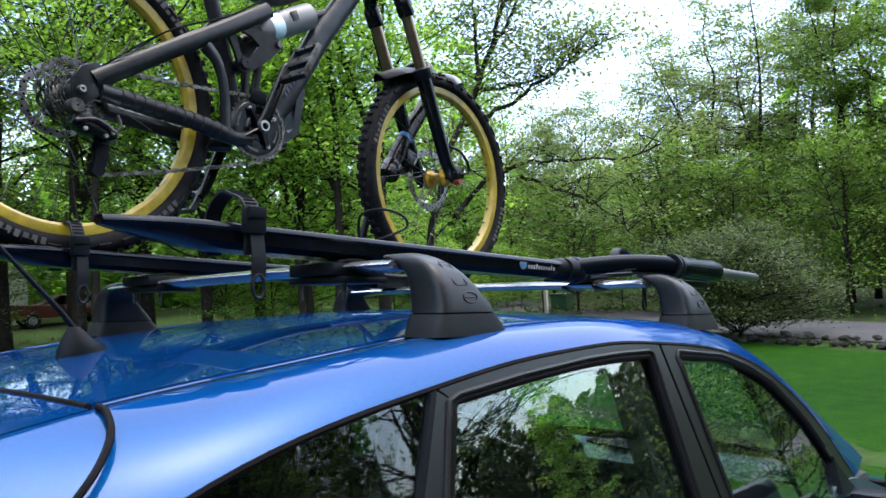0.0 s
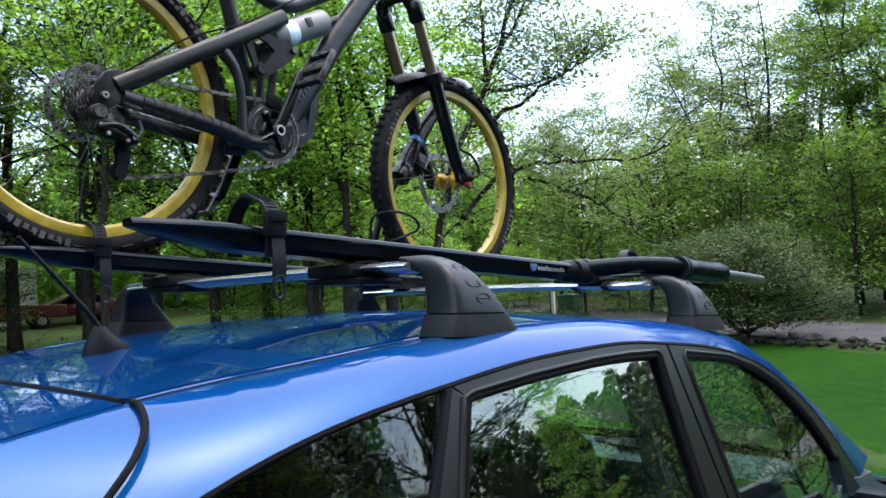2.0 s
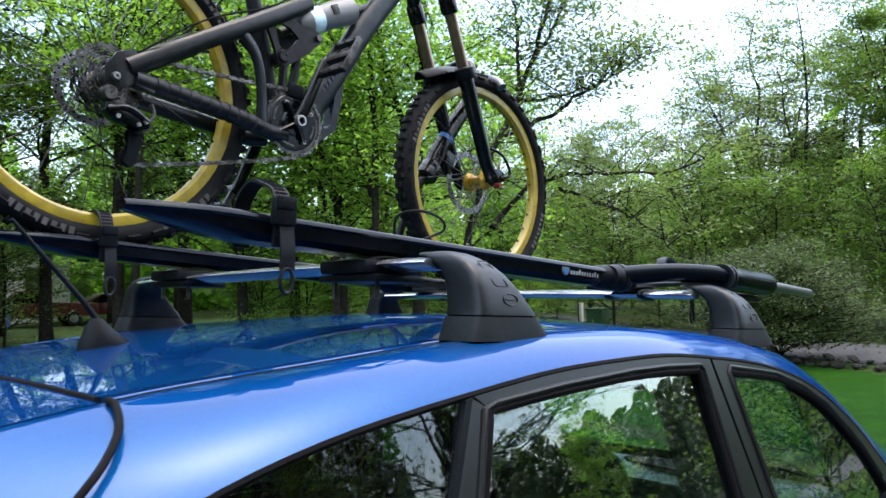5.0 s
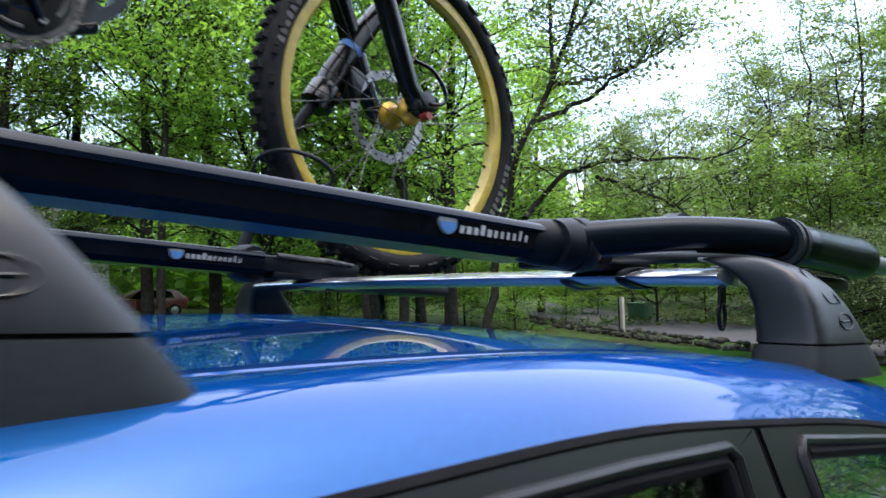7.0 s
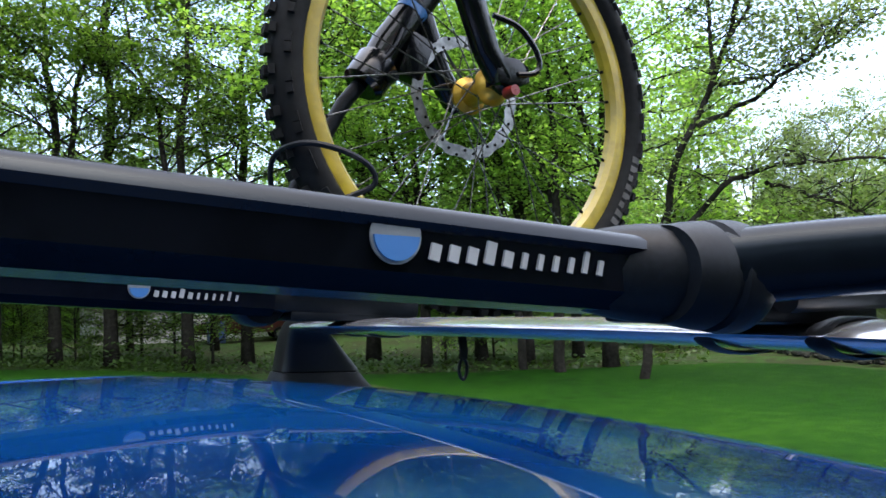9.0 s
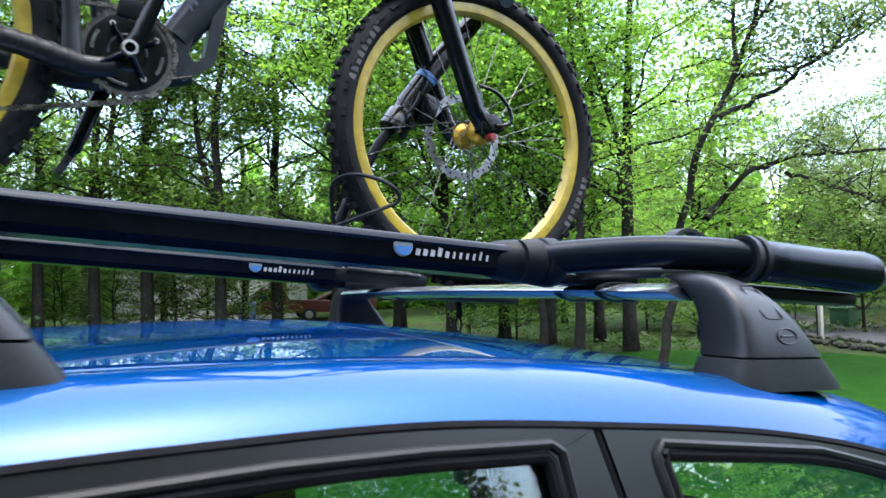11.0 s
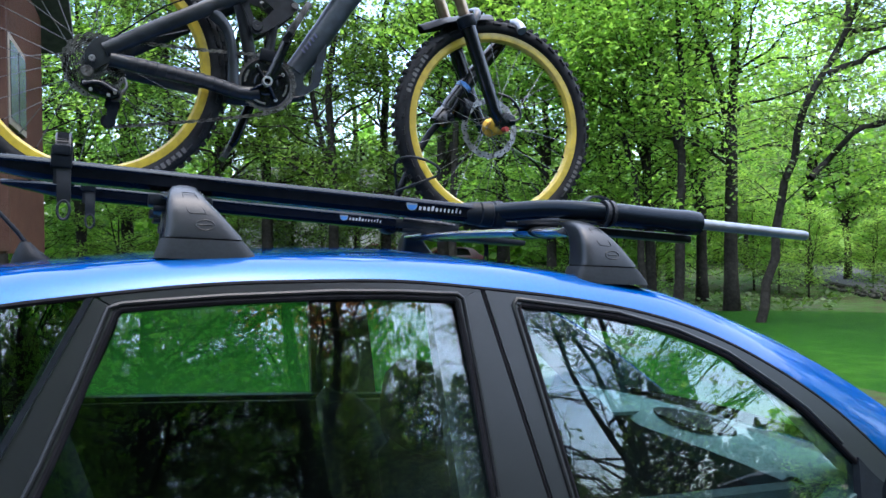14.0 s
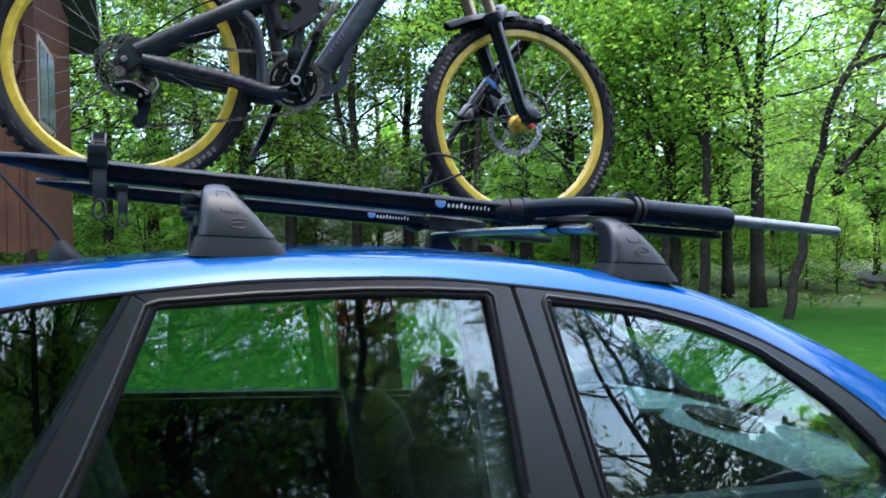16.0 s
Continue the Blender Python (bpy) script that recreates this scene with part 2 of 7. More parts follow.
def sheet(bm, grid, th, inward):
    """A curved sheet of thickness th: grid of points, and the way in."""
    d = Vector(inward).normalized() * th
    n, m = len(grid), len(grid[0])
    A = [[bm.verts.new(p) for p in row] for row in grid]
    B = [[bm.verts.new(Vector(p) + d) for p in row] for row in grid]
    for i in range(n - 1):
        for j in range(m - 1):
            bm.faces.new((A[i][j], A[i + 1][j], A[i + 1][j + 1], A[i][j + 1]))
            bm.faces.new((B[i][j], B[i][j + 1], B[i + 1][j + 1], B[i + 1][j]))
    for i in range(n - 1):
        bm.faces.new((A[i][0], B[i][0], B[i + 1][0], A[i + 1][0]))
        bm.faces.new((A[i][-1], A[i + 1][-1], B[i + 1][-1], B[i][-1]))
    for j in range(m - 1):
        bm.faces.new((A[0][j], A[0][j + 1], B[0][j + 1], B[0][j]))
        bm.faces.new((A[-1][j], B[-1][j], B[-1][j + 1], A[-1][j + 1]))
    return bm


BASES = {}


def thing(name, base, label, category, group="", kind="", m=None):
    """A top-level Empty at its base; m carries local metres into the world."""
    ob = new(name)
    ob.empty_display_size = 0.1
    ob.matrix_world = (m or Matrix()) @ Matrix.Translation(base)
    BASES[ob] = Vector(base)
    return tagged(ob, label, category, group, kind)


def part(name, bm, material, parent, label="", smooth=40):
    """Links a bmesh as one mesh under a thing or a part."""
    root = parent
    while root.parent:
        root = root.parent
    bmesh.ops.recalc_face_normals(bm, faces=bm.faces)
    bmesh.ops.translate(bm, vec=-BASES.get(root, Vector()), verts=bm.verts)
    me = bpy.data.meshes.new(name)
    bm.to_mesh(me)
    bm.free()
    me.materials.append(material)
    if smooth:
        me.shade_smooth()
        me.set_sharp_from_angle(angle=radians(smooth))
    ob = new(name, me)
    ob.parent = parent
    return tagged(ob, label) if label else ob


def solo(name, bm, material, label, category, kind="", group="", smooth=40, m=None):
    """A thing of a single mesh."""
    bmesh.ops.recalc_face_normals(bm, faces=bm.faces)
    me = bpy.data.meshes.new(name)
    bm.to_mesh(me)
    bm.free()
    me.materials.append(material)
    if smooth:
        me.shade_smooth()
        me.set_sharp_from_angle(angle=radians(smooth))
    ob = new(name, me)
    if m is not None:
        ob.matrix_world = m
    return tagged(ob, label, category, group, kind)


def B():
    return bmesh.new()


# the car stands nose down on its sloping drive
SLOPE = 3.5
CAR = pose(0, 0.04, 0, 0, SLOPE, 0)
FAR_SIDE = CAR @ Matrix.Translation((0.1, 0.32, 0)) @ Matrix.Rotation(radians(2.0), 4, "Z") @ Matrix.Translation((-0.1, -0.305, 0))      # the loaded carrier and its bike stand slightly askew


# ---- car ----
def side_y(x, z):
    """Half width of the side of the cabin."""
    return 0.677 + 0.25 * (1.37 - z) - 0.03 * (x + 0.35) ** 2 - 0.12 * (min(0.0, x + 0.35) / 0.75) ** 2


# roof rail's lower edge, roof ditch and its run into the windscreen pillar
RAIL_LOW = spl([(-1.15, 0.95), (-1.0, 1.09), (-0.82, 1.22), (-0.67, 1.292), (-0.56, 1.326), (-0.44, 1.350), (-0.33, 1.366), (-0.165, 1.386), (0.0, 1.396), (0.16, 1.400), (0.316, 1.392), (0.483, 1.379), (0.677, 1.351), (0.86, 1.302), (1.026, 1.230), (1.19, 1.135), (1.30, 1.050), (1.42, 0.95)])
DITCH_Z = spl([(-1.15, 1.262), (-0.93, 1.325), (-0.72, 1.369), (-0.465, 1.401), (-0.225, 1.427), (0.0, 1.439), (0.3, 1.440), (0.6, 1.419), (0.77, 1.394), (0.909, 1.357), (1.072, 1.301), (1.248, 1.221), (1.472, 1.093), (1.68, 0.965)])
DITCH_Y = spl([(-1.15, 0.495), (-0.72, 0.515), (-0.4, 0.523), (0.4, 0.523), (0.9, 0.532), (1.25, 0.565), (1.68, 0.63)])
SEAMLINE = [(-0.718, 0.529, 1.3675), (-0.718, 0.548, 1.3645), (-0.726, 0.577, 1.355), (-0.731, 0.590, 1.349), (-0.740, 0.605, 1.339), (-0.755, 0.621, 1.324), (-0.778, 0.635, 1.303), (-0.84, 0.658, 1.25), (-0.95, 0.685, 1.16)]
car = thing("car", (0.4, 0, 0), "glossy blue five-door hatchback parked on the drive", "car", m=CAR)


def sag(x, y):
    """The roof's far rear corner sits a little lower."""
    return -float(np.interp(x, [-0.7, -0.2, 0.3], [0.024, 0.017, 0.0])) * (y + 0.52)


def rail_grid(s, xs, n=14):
    rows = []
    for x in xs:
        dx = x + max(0.0, x - 0.6) * 0.317
        low_y = s * side_y(x, RAIL_LOW(x))
        b = Vector((x, low_y, RAIL_LOW(x) + (sag(x, low_y) if s > 0 else 0.0)))
        d = Vector((dx, s * (DITCH_Y(dx) + 0.012), DITCH_Z(dx) - 0.004 + sag(dx, s * DITCH_Y(dx))))
        bulge = 0.016 * float(np.interp(x, [-0.78, -0.45, 0.75, 1.1], [0, 1, 1, 0.2]))
        row = []
        for k in range(n + 1):
            a = math.pi / 2 * k / n
            fy, fz = 0.45 * (1 - math.cos(a) ** 1.25) + 0.55 * k / n, 0.45 * math.sin(a) ** 1.15 + 0.55 * k / n
            row.append((b.x + (d.x - b.x) * k / n, b.y + (d.y - b.y) * fy, b.z + (d.z - b.z) * fz + bulge * math.sin(math.pi * k / n)))
        rows.append(row)
    return rows


XS = [-1.14 + 2.55 * k / 84 for k in range(85)]
for s in (-1, 1):
    part("roof_rail_panel", sheet(B(), rail_grid(s, XS), 0.012, (0, -s, -0.6)), PAINT, car, smooth=60)
    inner = [[(p[0], p[1] - s * 0.022, p[2] - 0.016) for p in r] for r in rail_grid(s, [x for x in XS if x > 0.5])]
    part("pillar_trim", sheet(B(), inner, 0.006, (0, -s, -0.6)), DASH, car, smooth=60)
    seam_pts = resample([(x, s * y, z + (sag(x, y) if s > 0 else 0.0)) for x, y, z in SEAMLINE], 24)
    part("panel_gap", tube(B(), seam_pts, 0.0042, 8), SEAM, car)
    # roof ditch: a painted groove, its shadow added as a thin black line
    part("ditch_moulding", tube(B(), [(x, s * (DITCH_Y(x) + 0.003), DITCH_Z(x) - 0.007 + sag(x, s * DITCH_Y(x))) for x in np.linspace(-0.71, 0.84, 40)], 0.005, 8), PAINT, car)
    part("ditch_shadow_line", tube(B(), [(x, s * (DITCH_Y(x) + 0.0105), DITCH_Z(x) - 0.0045 + sag(x, s * DITCH_Y(x))) for x in np.linspace(-0.71, 0.84, 40)], 0.002, 6), SEAM, car)

# roof panel, crowned across and along
def crown(x):
    """Rise of the roof's middle over its edges."""
    return float(np.interp(x, [-1.15, -0.72, -0.45, 0.0, 0.3, 0.65, 0.9], [0.004, 0.006, 0.015, 0.018, 0.022, 0.017, 0.009]))


rows = []
for k in range(41):
    f = k / 40
    row = []
    for j in range(25):
        u = -1 + 2 * j / 24
        x0, x1 = -0.719 + 0.008 * (1 - u * u), 0.84 + 0.09 * (1 - u * u)
        x = x0 + (x1 - x0) * f
        yd = DITCH_Y(x) - 0.004
        z = DITCH_Z(min(x, 0.86)) + crown(x) * (1 - abs(u) ** 2.2) - 0.35 * max(0, x - 0.86) + sag(x, u * yd)
        row.append((x, u * yd, z))
    rows.append(row)
part("roof_panel", sheet(B(), rows, 0.01, (0, 0, -1)), PAINT, car, smooth=60)
part("headliner", sheet(B(), [[(p[0], p[1] * 1.08, p[2] - 0.035 - 0.03 * abs(p[1])) for p in r] for r in rows], 0.008, (0, 0, -1)), mat("headliner_cloth", (0.45, 0.45, 0.43), 0.9, vary=0.06, scale=200), car)
seam_c = [(-0.723 + 0.008 * (1 - u * u), u * 0.515, DITCH_Z(-0.72) + crown(-0.72) * (1 - abs(u) ** 2.4) - 0.003 + sag(-0.72, u * 0.515)) for u in np.linspace(-1, 1, 31)]
part("panel_gap", tube(B(), seam_c, 0.0045, 8), SEAM, car)

# tailgate: top that carries on the roof's form, rear window
rows = []
for k in range(25):
    f = k / 24
    row = []
    for j in range(25):
        u = -1 + 2 * j / 24
        x = (-0.7275 + 0.008 * (1 - u * u)) * (1 - f) - 1.12 * f
        row.append((x, u * (DITCH_Y(x) + 0.012), DITCH_Z(x) - 0.0025 + crown(x) * (1 - abs(u) ** 2.4) + sag(x, u * DITCH_Y(x))))
    rows.append(row)
gate = part("tailgate", sheet(B(), rows, 0.02, (0, 0, -1)), PAINT, car, smooth=60)
rows = [[(-1.12 - 0.5 * f, y * (1 + 0.1 * f), 1.32 - 0.37 * f - 0.05 * y * y) for y in np.linspace(-0.56, 0.56, 13)] for f in np.linspace(0, 1, 9)]
part("rear_window", sheet(B(), rows, 0.005, (1, 0, -0.5)), GLASS_DARK, gate)


def patch(top, bot, s, n=28, m=8, out=0.0, th=0.018):
    """A piece of the cabin side between two lines in (x, z)."""
    a, b = resample([(x, 0, z) for x, z in top], n), resample([(x, 0, z) for x, z in bot], n)
    rows = []
    for p, q in zip(a, b):
        row = []
        for k in range(m + 1):
            r = p.lerp(q, k / m)
            row.append((r.x, s * (side_y(r.x, r.z) + out), r.z))
        rows.append(row)
    return sheet(B(), rows, th, (0, -s, 0))


def rail_line(x0, x1, n=12, drop=0.0):
    return [(x, RAIL_LOW(x) - drop) for x in np.linspace(x0, x1, n)]


for s in (-1, 1):
    # rear door
    door = part("rear_door", patch(rail_line(-0.335, 0.308, drop=0.004), [(-0.306, 1.342), (-0.15, 1.358), (0.035, 1.370), (0.15, 1.3725), (0.262, 1.371)], s, m=3), FRAME, car, "satin black door frame")
    part("rear_post", patch([(-0.341, 1.360), (-0.39, 1.255), (-0.45, 1.13), (-0.53, 0.95)], [(-0.306, 1.342), (-0.345, 1.235), (-0.385, 1.12), (-0.455, 0.95)], s, m=2), FRAME, door)
    part("centre_post", patch([(0.262, 1.371), (0.29, 1.205), (0.325, 0.95)], [(0.309, 1.388), (0.365, 1.205), (0.442, 0.95)], s, m=2), FRAME, door)
    part("window_pane", patch([(-0.312, 1.345), (-0.15, 1.362), (0.035, 1.374), (0.15, 1.3765), (0.268, 1.375)], [(-0.46, 0.945), (-0.2, 0.945), (0.0, 0.945), (0.33, 0.945)], s, m=12, out=-0.011, th=0.004), GLASS, door, "lightly tinted door glass").visible_shadow = False
    part("window_seal", tube(B(), [(q.x, s * (side_y(q.x, q.z) - 0.004), q.z) for q in resample([(-0.455, 0, 0.95), (-0.385, 0, 1.12), (-0.345, 0, 1.235), (-0.309, 0, 1.338)], 12) + resample([(-0.300, 0, 1.343), (-0.15, 0, 1.357), (0.035, 0, 1.369), (0.15, 0, 1.3715), (0.258, 0, 1.370)], 20) + resample([(0.263, 0, 1.365), (0.29, 0, 1.205), (0.325, 0, 0.95)], 10)], 0.006, 8), SEAM, door)
    # front door
    fdoor = part("front_door", patch(rail_line(0.318, 1.40, 24, drop=0.004), [(0.384, 1.364), (0.606, 1.343), (0.75, 1.310), (0.877, 1.265), (1.0, 1.197), (1.085, 1.143), (1.22, 1.030), (1.32, 0.945)], s, n=44, m=3), FRAME, car, "satin black door frame")
    part("centre_post", patch([(0.319, 1.388), (0.375, 1.205), (0.452, 0.95)], [(0.384, 1.364), (0.43, 1.205), (0.50, 0.95)], s, m=2), FRAME, fdoor)
    part("window_pane", patch([(0.378, 1.369), (0.606, 1.348), (0.75, 1.315), (0.877, 1.270), (1.0, 1.202), (1.085, 1.148), (1.22, 1.034), (1.325, 0.945)], [(0.495, 0.945), (0.8, 0.945), (1.1, 0.945), (1.325, 0.94)], s, n=44, m=12, out=-0.011, th=0.004), GLASS, fdoor, "lightly tinted door glass").visible_shadow = False
    part("window_seal", tube(B(), [(q.x, s * (side_y(q.x, q.z) - 0.004), q.z) for q in resample([(0.50, 0, 0.95), (0.43, 0, 1.205), (0.388, 0, 1.356)], 12) + resample([(0.394, 0, 1.362), (0.606, 0, 1.342), (0.75, 0, 1.309), (0.877, 0, 1.264), (1.0, 0, 1.196), (1.085, 0, 1.142), (1.22, 0, 1.029)], 30)], 0.006, 8), SEAM, fdoor)
    for owner, line in ((door, [(-0.47, 0.95), (-0.399, 1.12), (-0.357, 1.235), (-0.320, 1.345), (-0.30, 1.352), (-0.15, 1.367), (0.035, 1.379), (0.15, 1.3815), (0.262, 1.380), (0.274, 1.372), (0.300, 1.205), (0.336, 0.95)]),
                        (fdoor, [(0.489, 0.95), (0.419, 1.205), (0.376, 1.362), (0.384, 1.373), (0.606, 1.352), (0.75, 1.319), (0.877, 1.274), (1.0, 1.206), (1.085, 1.152), (1.22, 1.039)])):
        lip = []
        for p0, p1 in zip(line, line[1:]):
            for f in (0.0, 0.34, 0.67):
                x, z = p0[0] + (p1[0] - p0[0]) * f, p0[1] + (p1[1] - p0[1]) * f
                lip.append((x, s * (side_y(x, z) + 0.0005), z))
        part("frame_lip", tube(B(), lip, 0.0045, 8), LIP, owner, "satin raised edge beside the glass")
    part("door_gap", tube(B(), [(q.x, s * (side_y(q.x, q.z) - 0.008), q.z) for q in resample([(0.3135, 0, 1.389), (0.37, 0, 1.205), (0.447, 0, 0.95)], 10)], 0.007, 6), SEAM, car)
    part("rail_seal", tube(B(), [(x, s * (side_y(x, RAIL_LOW(x)) - 0.003), RAIL_LOW(x) - 0.002) for x in np.linspace(-1.1, 1.40, 70)], 0.005, 6), SEAM, car)
    # rear side window with its bright edge strip
    part("quarter_window", patch(rail_line(-0.356, -1.08, 16, drop=0.006), [(-0.54, 0.945), (-0.7, 0.945), (-0.9, 0.945), (-1.12, 0.945)], s, m=10, out=-0.003, th=0.004), GLASS_DARK, car, "dark rear side window").visible_shadow = False
    part("edge_strip", patch([(-0.342, 1.361), (-0.391, 1.255), (-0.451, 1.13), (-0.53, 0.95)], [(-0.354, 1.358), (-0.402, 1.252), (-0.463, 1.127), (-0.542, 0.95)], s, m=1, out=0.004, th=0.02), PLASTIC, car)
    # door mirror
    mir = part("door_mirror", box(B(), (1.15, s * 0.93, 1.0), (0.10, 0.19, 0.125), None, 0.035), PLASTIC, car)
    part("mirror_arm", box(B(), (1.17, s * 0.80, 0.955), (0.09, 0.1, 0.04), None, 0.012), PLASTIC, mir)
    part("mirror_sail", patch([(1.215, 1.045), (1.26, 1.005), (1.345, 0.945)], [(1.20, 0.95), (1.26, 0.945), (1.345, 0.94)], s, m=3, out=0.006, th=0.02), PLASTIC, mir)

# windscreen
rows = []
for f in np.linspace(0, 1, 24):
    x = 0.84 + 0.83 * f
    row = []
    for u in np.linspace(-1, 1, 17):
        row.append((x + (0.09 + 0.09 * f) * (1 - u * u), u * (DITCH_Y(x) - 0.006), DITCH_Z(x) + (0.028 * min(1.0, f / 0.35) - 0.018) * (1 - u * u) - 0.004))
    rows.append(row)
w = part("windscreen", sheet(B(), rows, 0.005, (-0.4, 0, -1)), GLASS_CLEAR, car, "clear raked windscreen")
w.visible_shadow = False

# lower body: sills, wings, bonnet, bumpers
def body_ring(x, hw, top, low, crown):
    pts = []
    for k in range(25):
        u = -1 + 2 * k / 24
        pts.append((x, hw * (abs(u) ** 0.7 if u > 0 else -abs(u) ** 0.7) * 0.93, top + crown * (1 - u * u)))
    pts += [(x, hw, top - 0.1), (x, hw * 1.0, (top + low) / 2), (x, hw * 0.96, low + 0.06), (x, hw * 0.85, low), (x, -hw * 0.85, low), (x, -hw * 0.96, low + 0.06), (x, -hw, (top + low) / 2), (x, -hw, top - 0.1)]
    return pts


rings = [body_ring(*r) for r in ((-1.78, 0.70, 0.62, 0.36, 0.0), (-1.74, 0.80, 0.82, 0.24, 0.0), (-1.6, 0.85, 0.92, 0.2, 0.01), (-1.3, 0.868, 0.935, 0.18, 0.0), (-0.4, 0.87, 0.935, 0.18, 0.0), (0.5, 0.87, 0.93, 0.18, 0.0), (1.3, 0.87, 0.925, 0.18, 0.0))]
b = loft(B(), rings, caps=False)
tops = [f for f in b.faces if f.normal.z > 0.9 or (abs(f.calc_center_median().y) < 0.7 and f.calc_center_median().z > 0.85)]
bmesh.ops.delete(b, geom=[f for f in tops if -1.55 < f.calc_center_median().x], context="FACES")
part("lower_body", b, PAINT, car, smooth=50)
rings = [body_ring(*r) for r in ((1.3, 0.87, 0.92, 0.18, 0.0), (1.62, 0.86, 0.865, 0.18, 0.035), (1.9, 0.85, 0.83, 0.19, 0.045), (2.25, 0.82, 0.77, 0.2, 0.045), (2.5, 0.73, 0.70, 0.22, 0.03), (2.62, 0.60, 0.60, 0.26, 0.01))]
part("bonnet_and_wings", loft(B(), rings), PAINT, car, smooth=50)
part("floor_pan", box(B(), (0.1, 0, 0.28), (2.9, 1.6, 0.05)), SEAM, car)
for x in (-0.95, 1.67):
    for s in (-1, 1):
        wheel = part("wheel", lathe(B(), [(0.20, -0.09), (0.30, -0.10), (0.315, -0.07), (0.317, 0.07), (0.30, 0.10), (0.20, 0.09)], (x, s * 0.78, 0.317), n=40), RUBBER, car)
        b = lathe(B(), [(0.03, 0.02), (0.06, 0.04), (0.06, 0.06), (0.0301, 0.065)], (x, s * 0.80, 0.317), n=20)
        lathe(b, [(0.19, -0.08), (0.205, -0.08), (0.205, 0.08), (0.19, 0.08)], (x, s * 0.78, 0.317), n=40)
        for k in range(5):
            a = 2 * math.pi * k / 5
            box(b, (x + 0.11 * math.cos(a), s * 0.85, 0.317 + 0.11 * math.sin(a)), (0.18, 0.03, 0.05), Matrix.Rotation(-a, 3, "Y"), 0.006)
        part("rim", b, ALU, wheel)
        part("wheel_arch", lathe(B(), [(0.33, -0.02), (0.35, -0.02), (0.35, 0.012), (0.33, 0.012)], (x, s * 0.868, 0.33), n=40), SEAM, car)
for s in (-1, 1):
    part("headlight", box(B(), (2.42, s * 0.62, 0.68), (0.22, 0.3, 0.14), Matrix.Rotation(radians(-s * 22), 3, "Z"), 0.03), GLASS_DARK, car)
    part("tail_light", box(B(), (-1.70, s * 0.74, 0.80), (0.12, 0.16, 0.22), None, 0.03), RED, car)
part("grille", box(B(), (2.60, 0, 0.60), (0.06, 0.7, 0.1), None, 0.015), PLASTIC, car)

# cabin: dashboard, wheel, seats, door linings
rows = []
DASH_Z = spl([(0.0, 0.890), (0.25, 0.928), (0.55, 0.975), (0.8, 0.993), (0.93, 0.988), (1.0, 0.962)])
for f in np.linspace(0, 1, 22):
    rows.append([(1.72 - (0.56 - 0.09 * min(1.0, max(0.0, (y - 0.05) / 0.3))) * f, y, DASH_Z(f) - 0.02 * abs(y / 0.7) ** 3) for y in np.linspace(-0.70, 0.70, 25)])
dash = part("dashboard", sheet(B(), rows, 0.05, (0.3, 0, -1)), DASH, car, "teal-grey soft plastic dashboard", smooth=60)
part("instrument_hood", sheet(B(), [[(1.32 - 0.20 * f, 0.36 + 0.21 * u, 0.985 + 0.045 * (1 - u * u) * math.sin(math.pi / 2 * f)) for u in np.linspace(-1, 1, 15)] for f in np.linspace(0, 1, 8)], 0.012, (0, 0, -1)), DASH, dash, smooth=60)
# black sheet laid on the dash stands in for the recess's shaded opening
part("centre_display", sheet(B(), [[(1.265 + 0.15 * (0.5 - f) * (1 - u * u) ** 0.6 + 0.02 * u, -0.06 + 0.20 * u, 0.999 + 0.004 * (1 - u * u)) for u in np.linspace(-1, 1, 21)] for f in np.linspace(0, 1, 6)], 0.008, (0, 0, -1)), SEAM, dash, "dark sheet for the display's shaded recess in the dashboard", smooth=60)
part("dash_lower", box(B(), (1.40, 0, 0.72), (0.40, 1.36, 0.46), None, 0.03), LINING, dash, "dark lower dashboard")
b = lathe(B(), [(0.040, -0.008), (0.052, 0.0), (0.040, 0.008), (0.034, 0.0)], (0, 0, 0), "x", n=24)
bmesh.ops.translate(b, vec=(1.13, -0.60, 0.93), verts=b.verts)
part("air_vent", b, PLASTIC, dash)
b = B()
circle = [(0, 0.185 * math.cos(2 * math.pi * k / 40), 0.185 * math.sin(2 * math.pi * k / 40)) for k in range(40)]
tube(b, circle, 0.015, 10, closed=True)
box(b, (0.02, 0, -0.01), (0.05, 0.16, 0.12), None, 0.02)
for a in (0, 180, 270):
    box(b, (0.01, 0.11 * math.cos(radians(a)), 0.11 * math.sin(radians(a))), (0.02, 0.15 if a != 270 else 0.04, 0.04 if a != 270 else 0.14), None, 0.006)
bmesh.ops.rotate(b, cent=(0, 0, 0), matrix=Matrix.Rotation(radians(-24), 3, "Y"), verts=b.verts)
bmesh.ops.translate(b, vec=(0.96, 0.36, 0.93), verts=b.verts)
part("steering_wheel", b, PLASTIC, car)


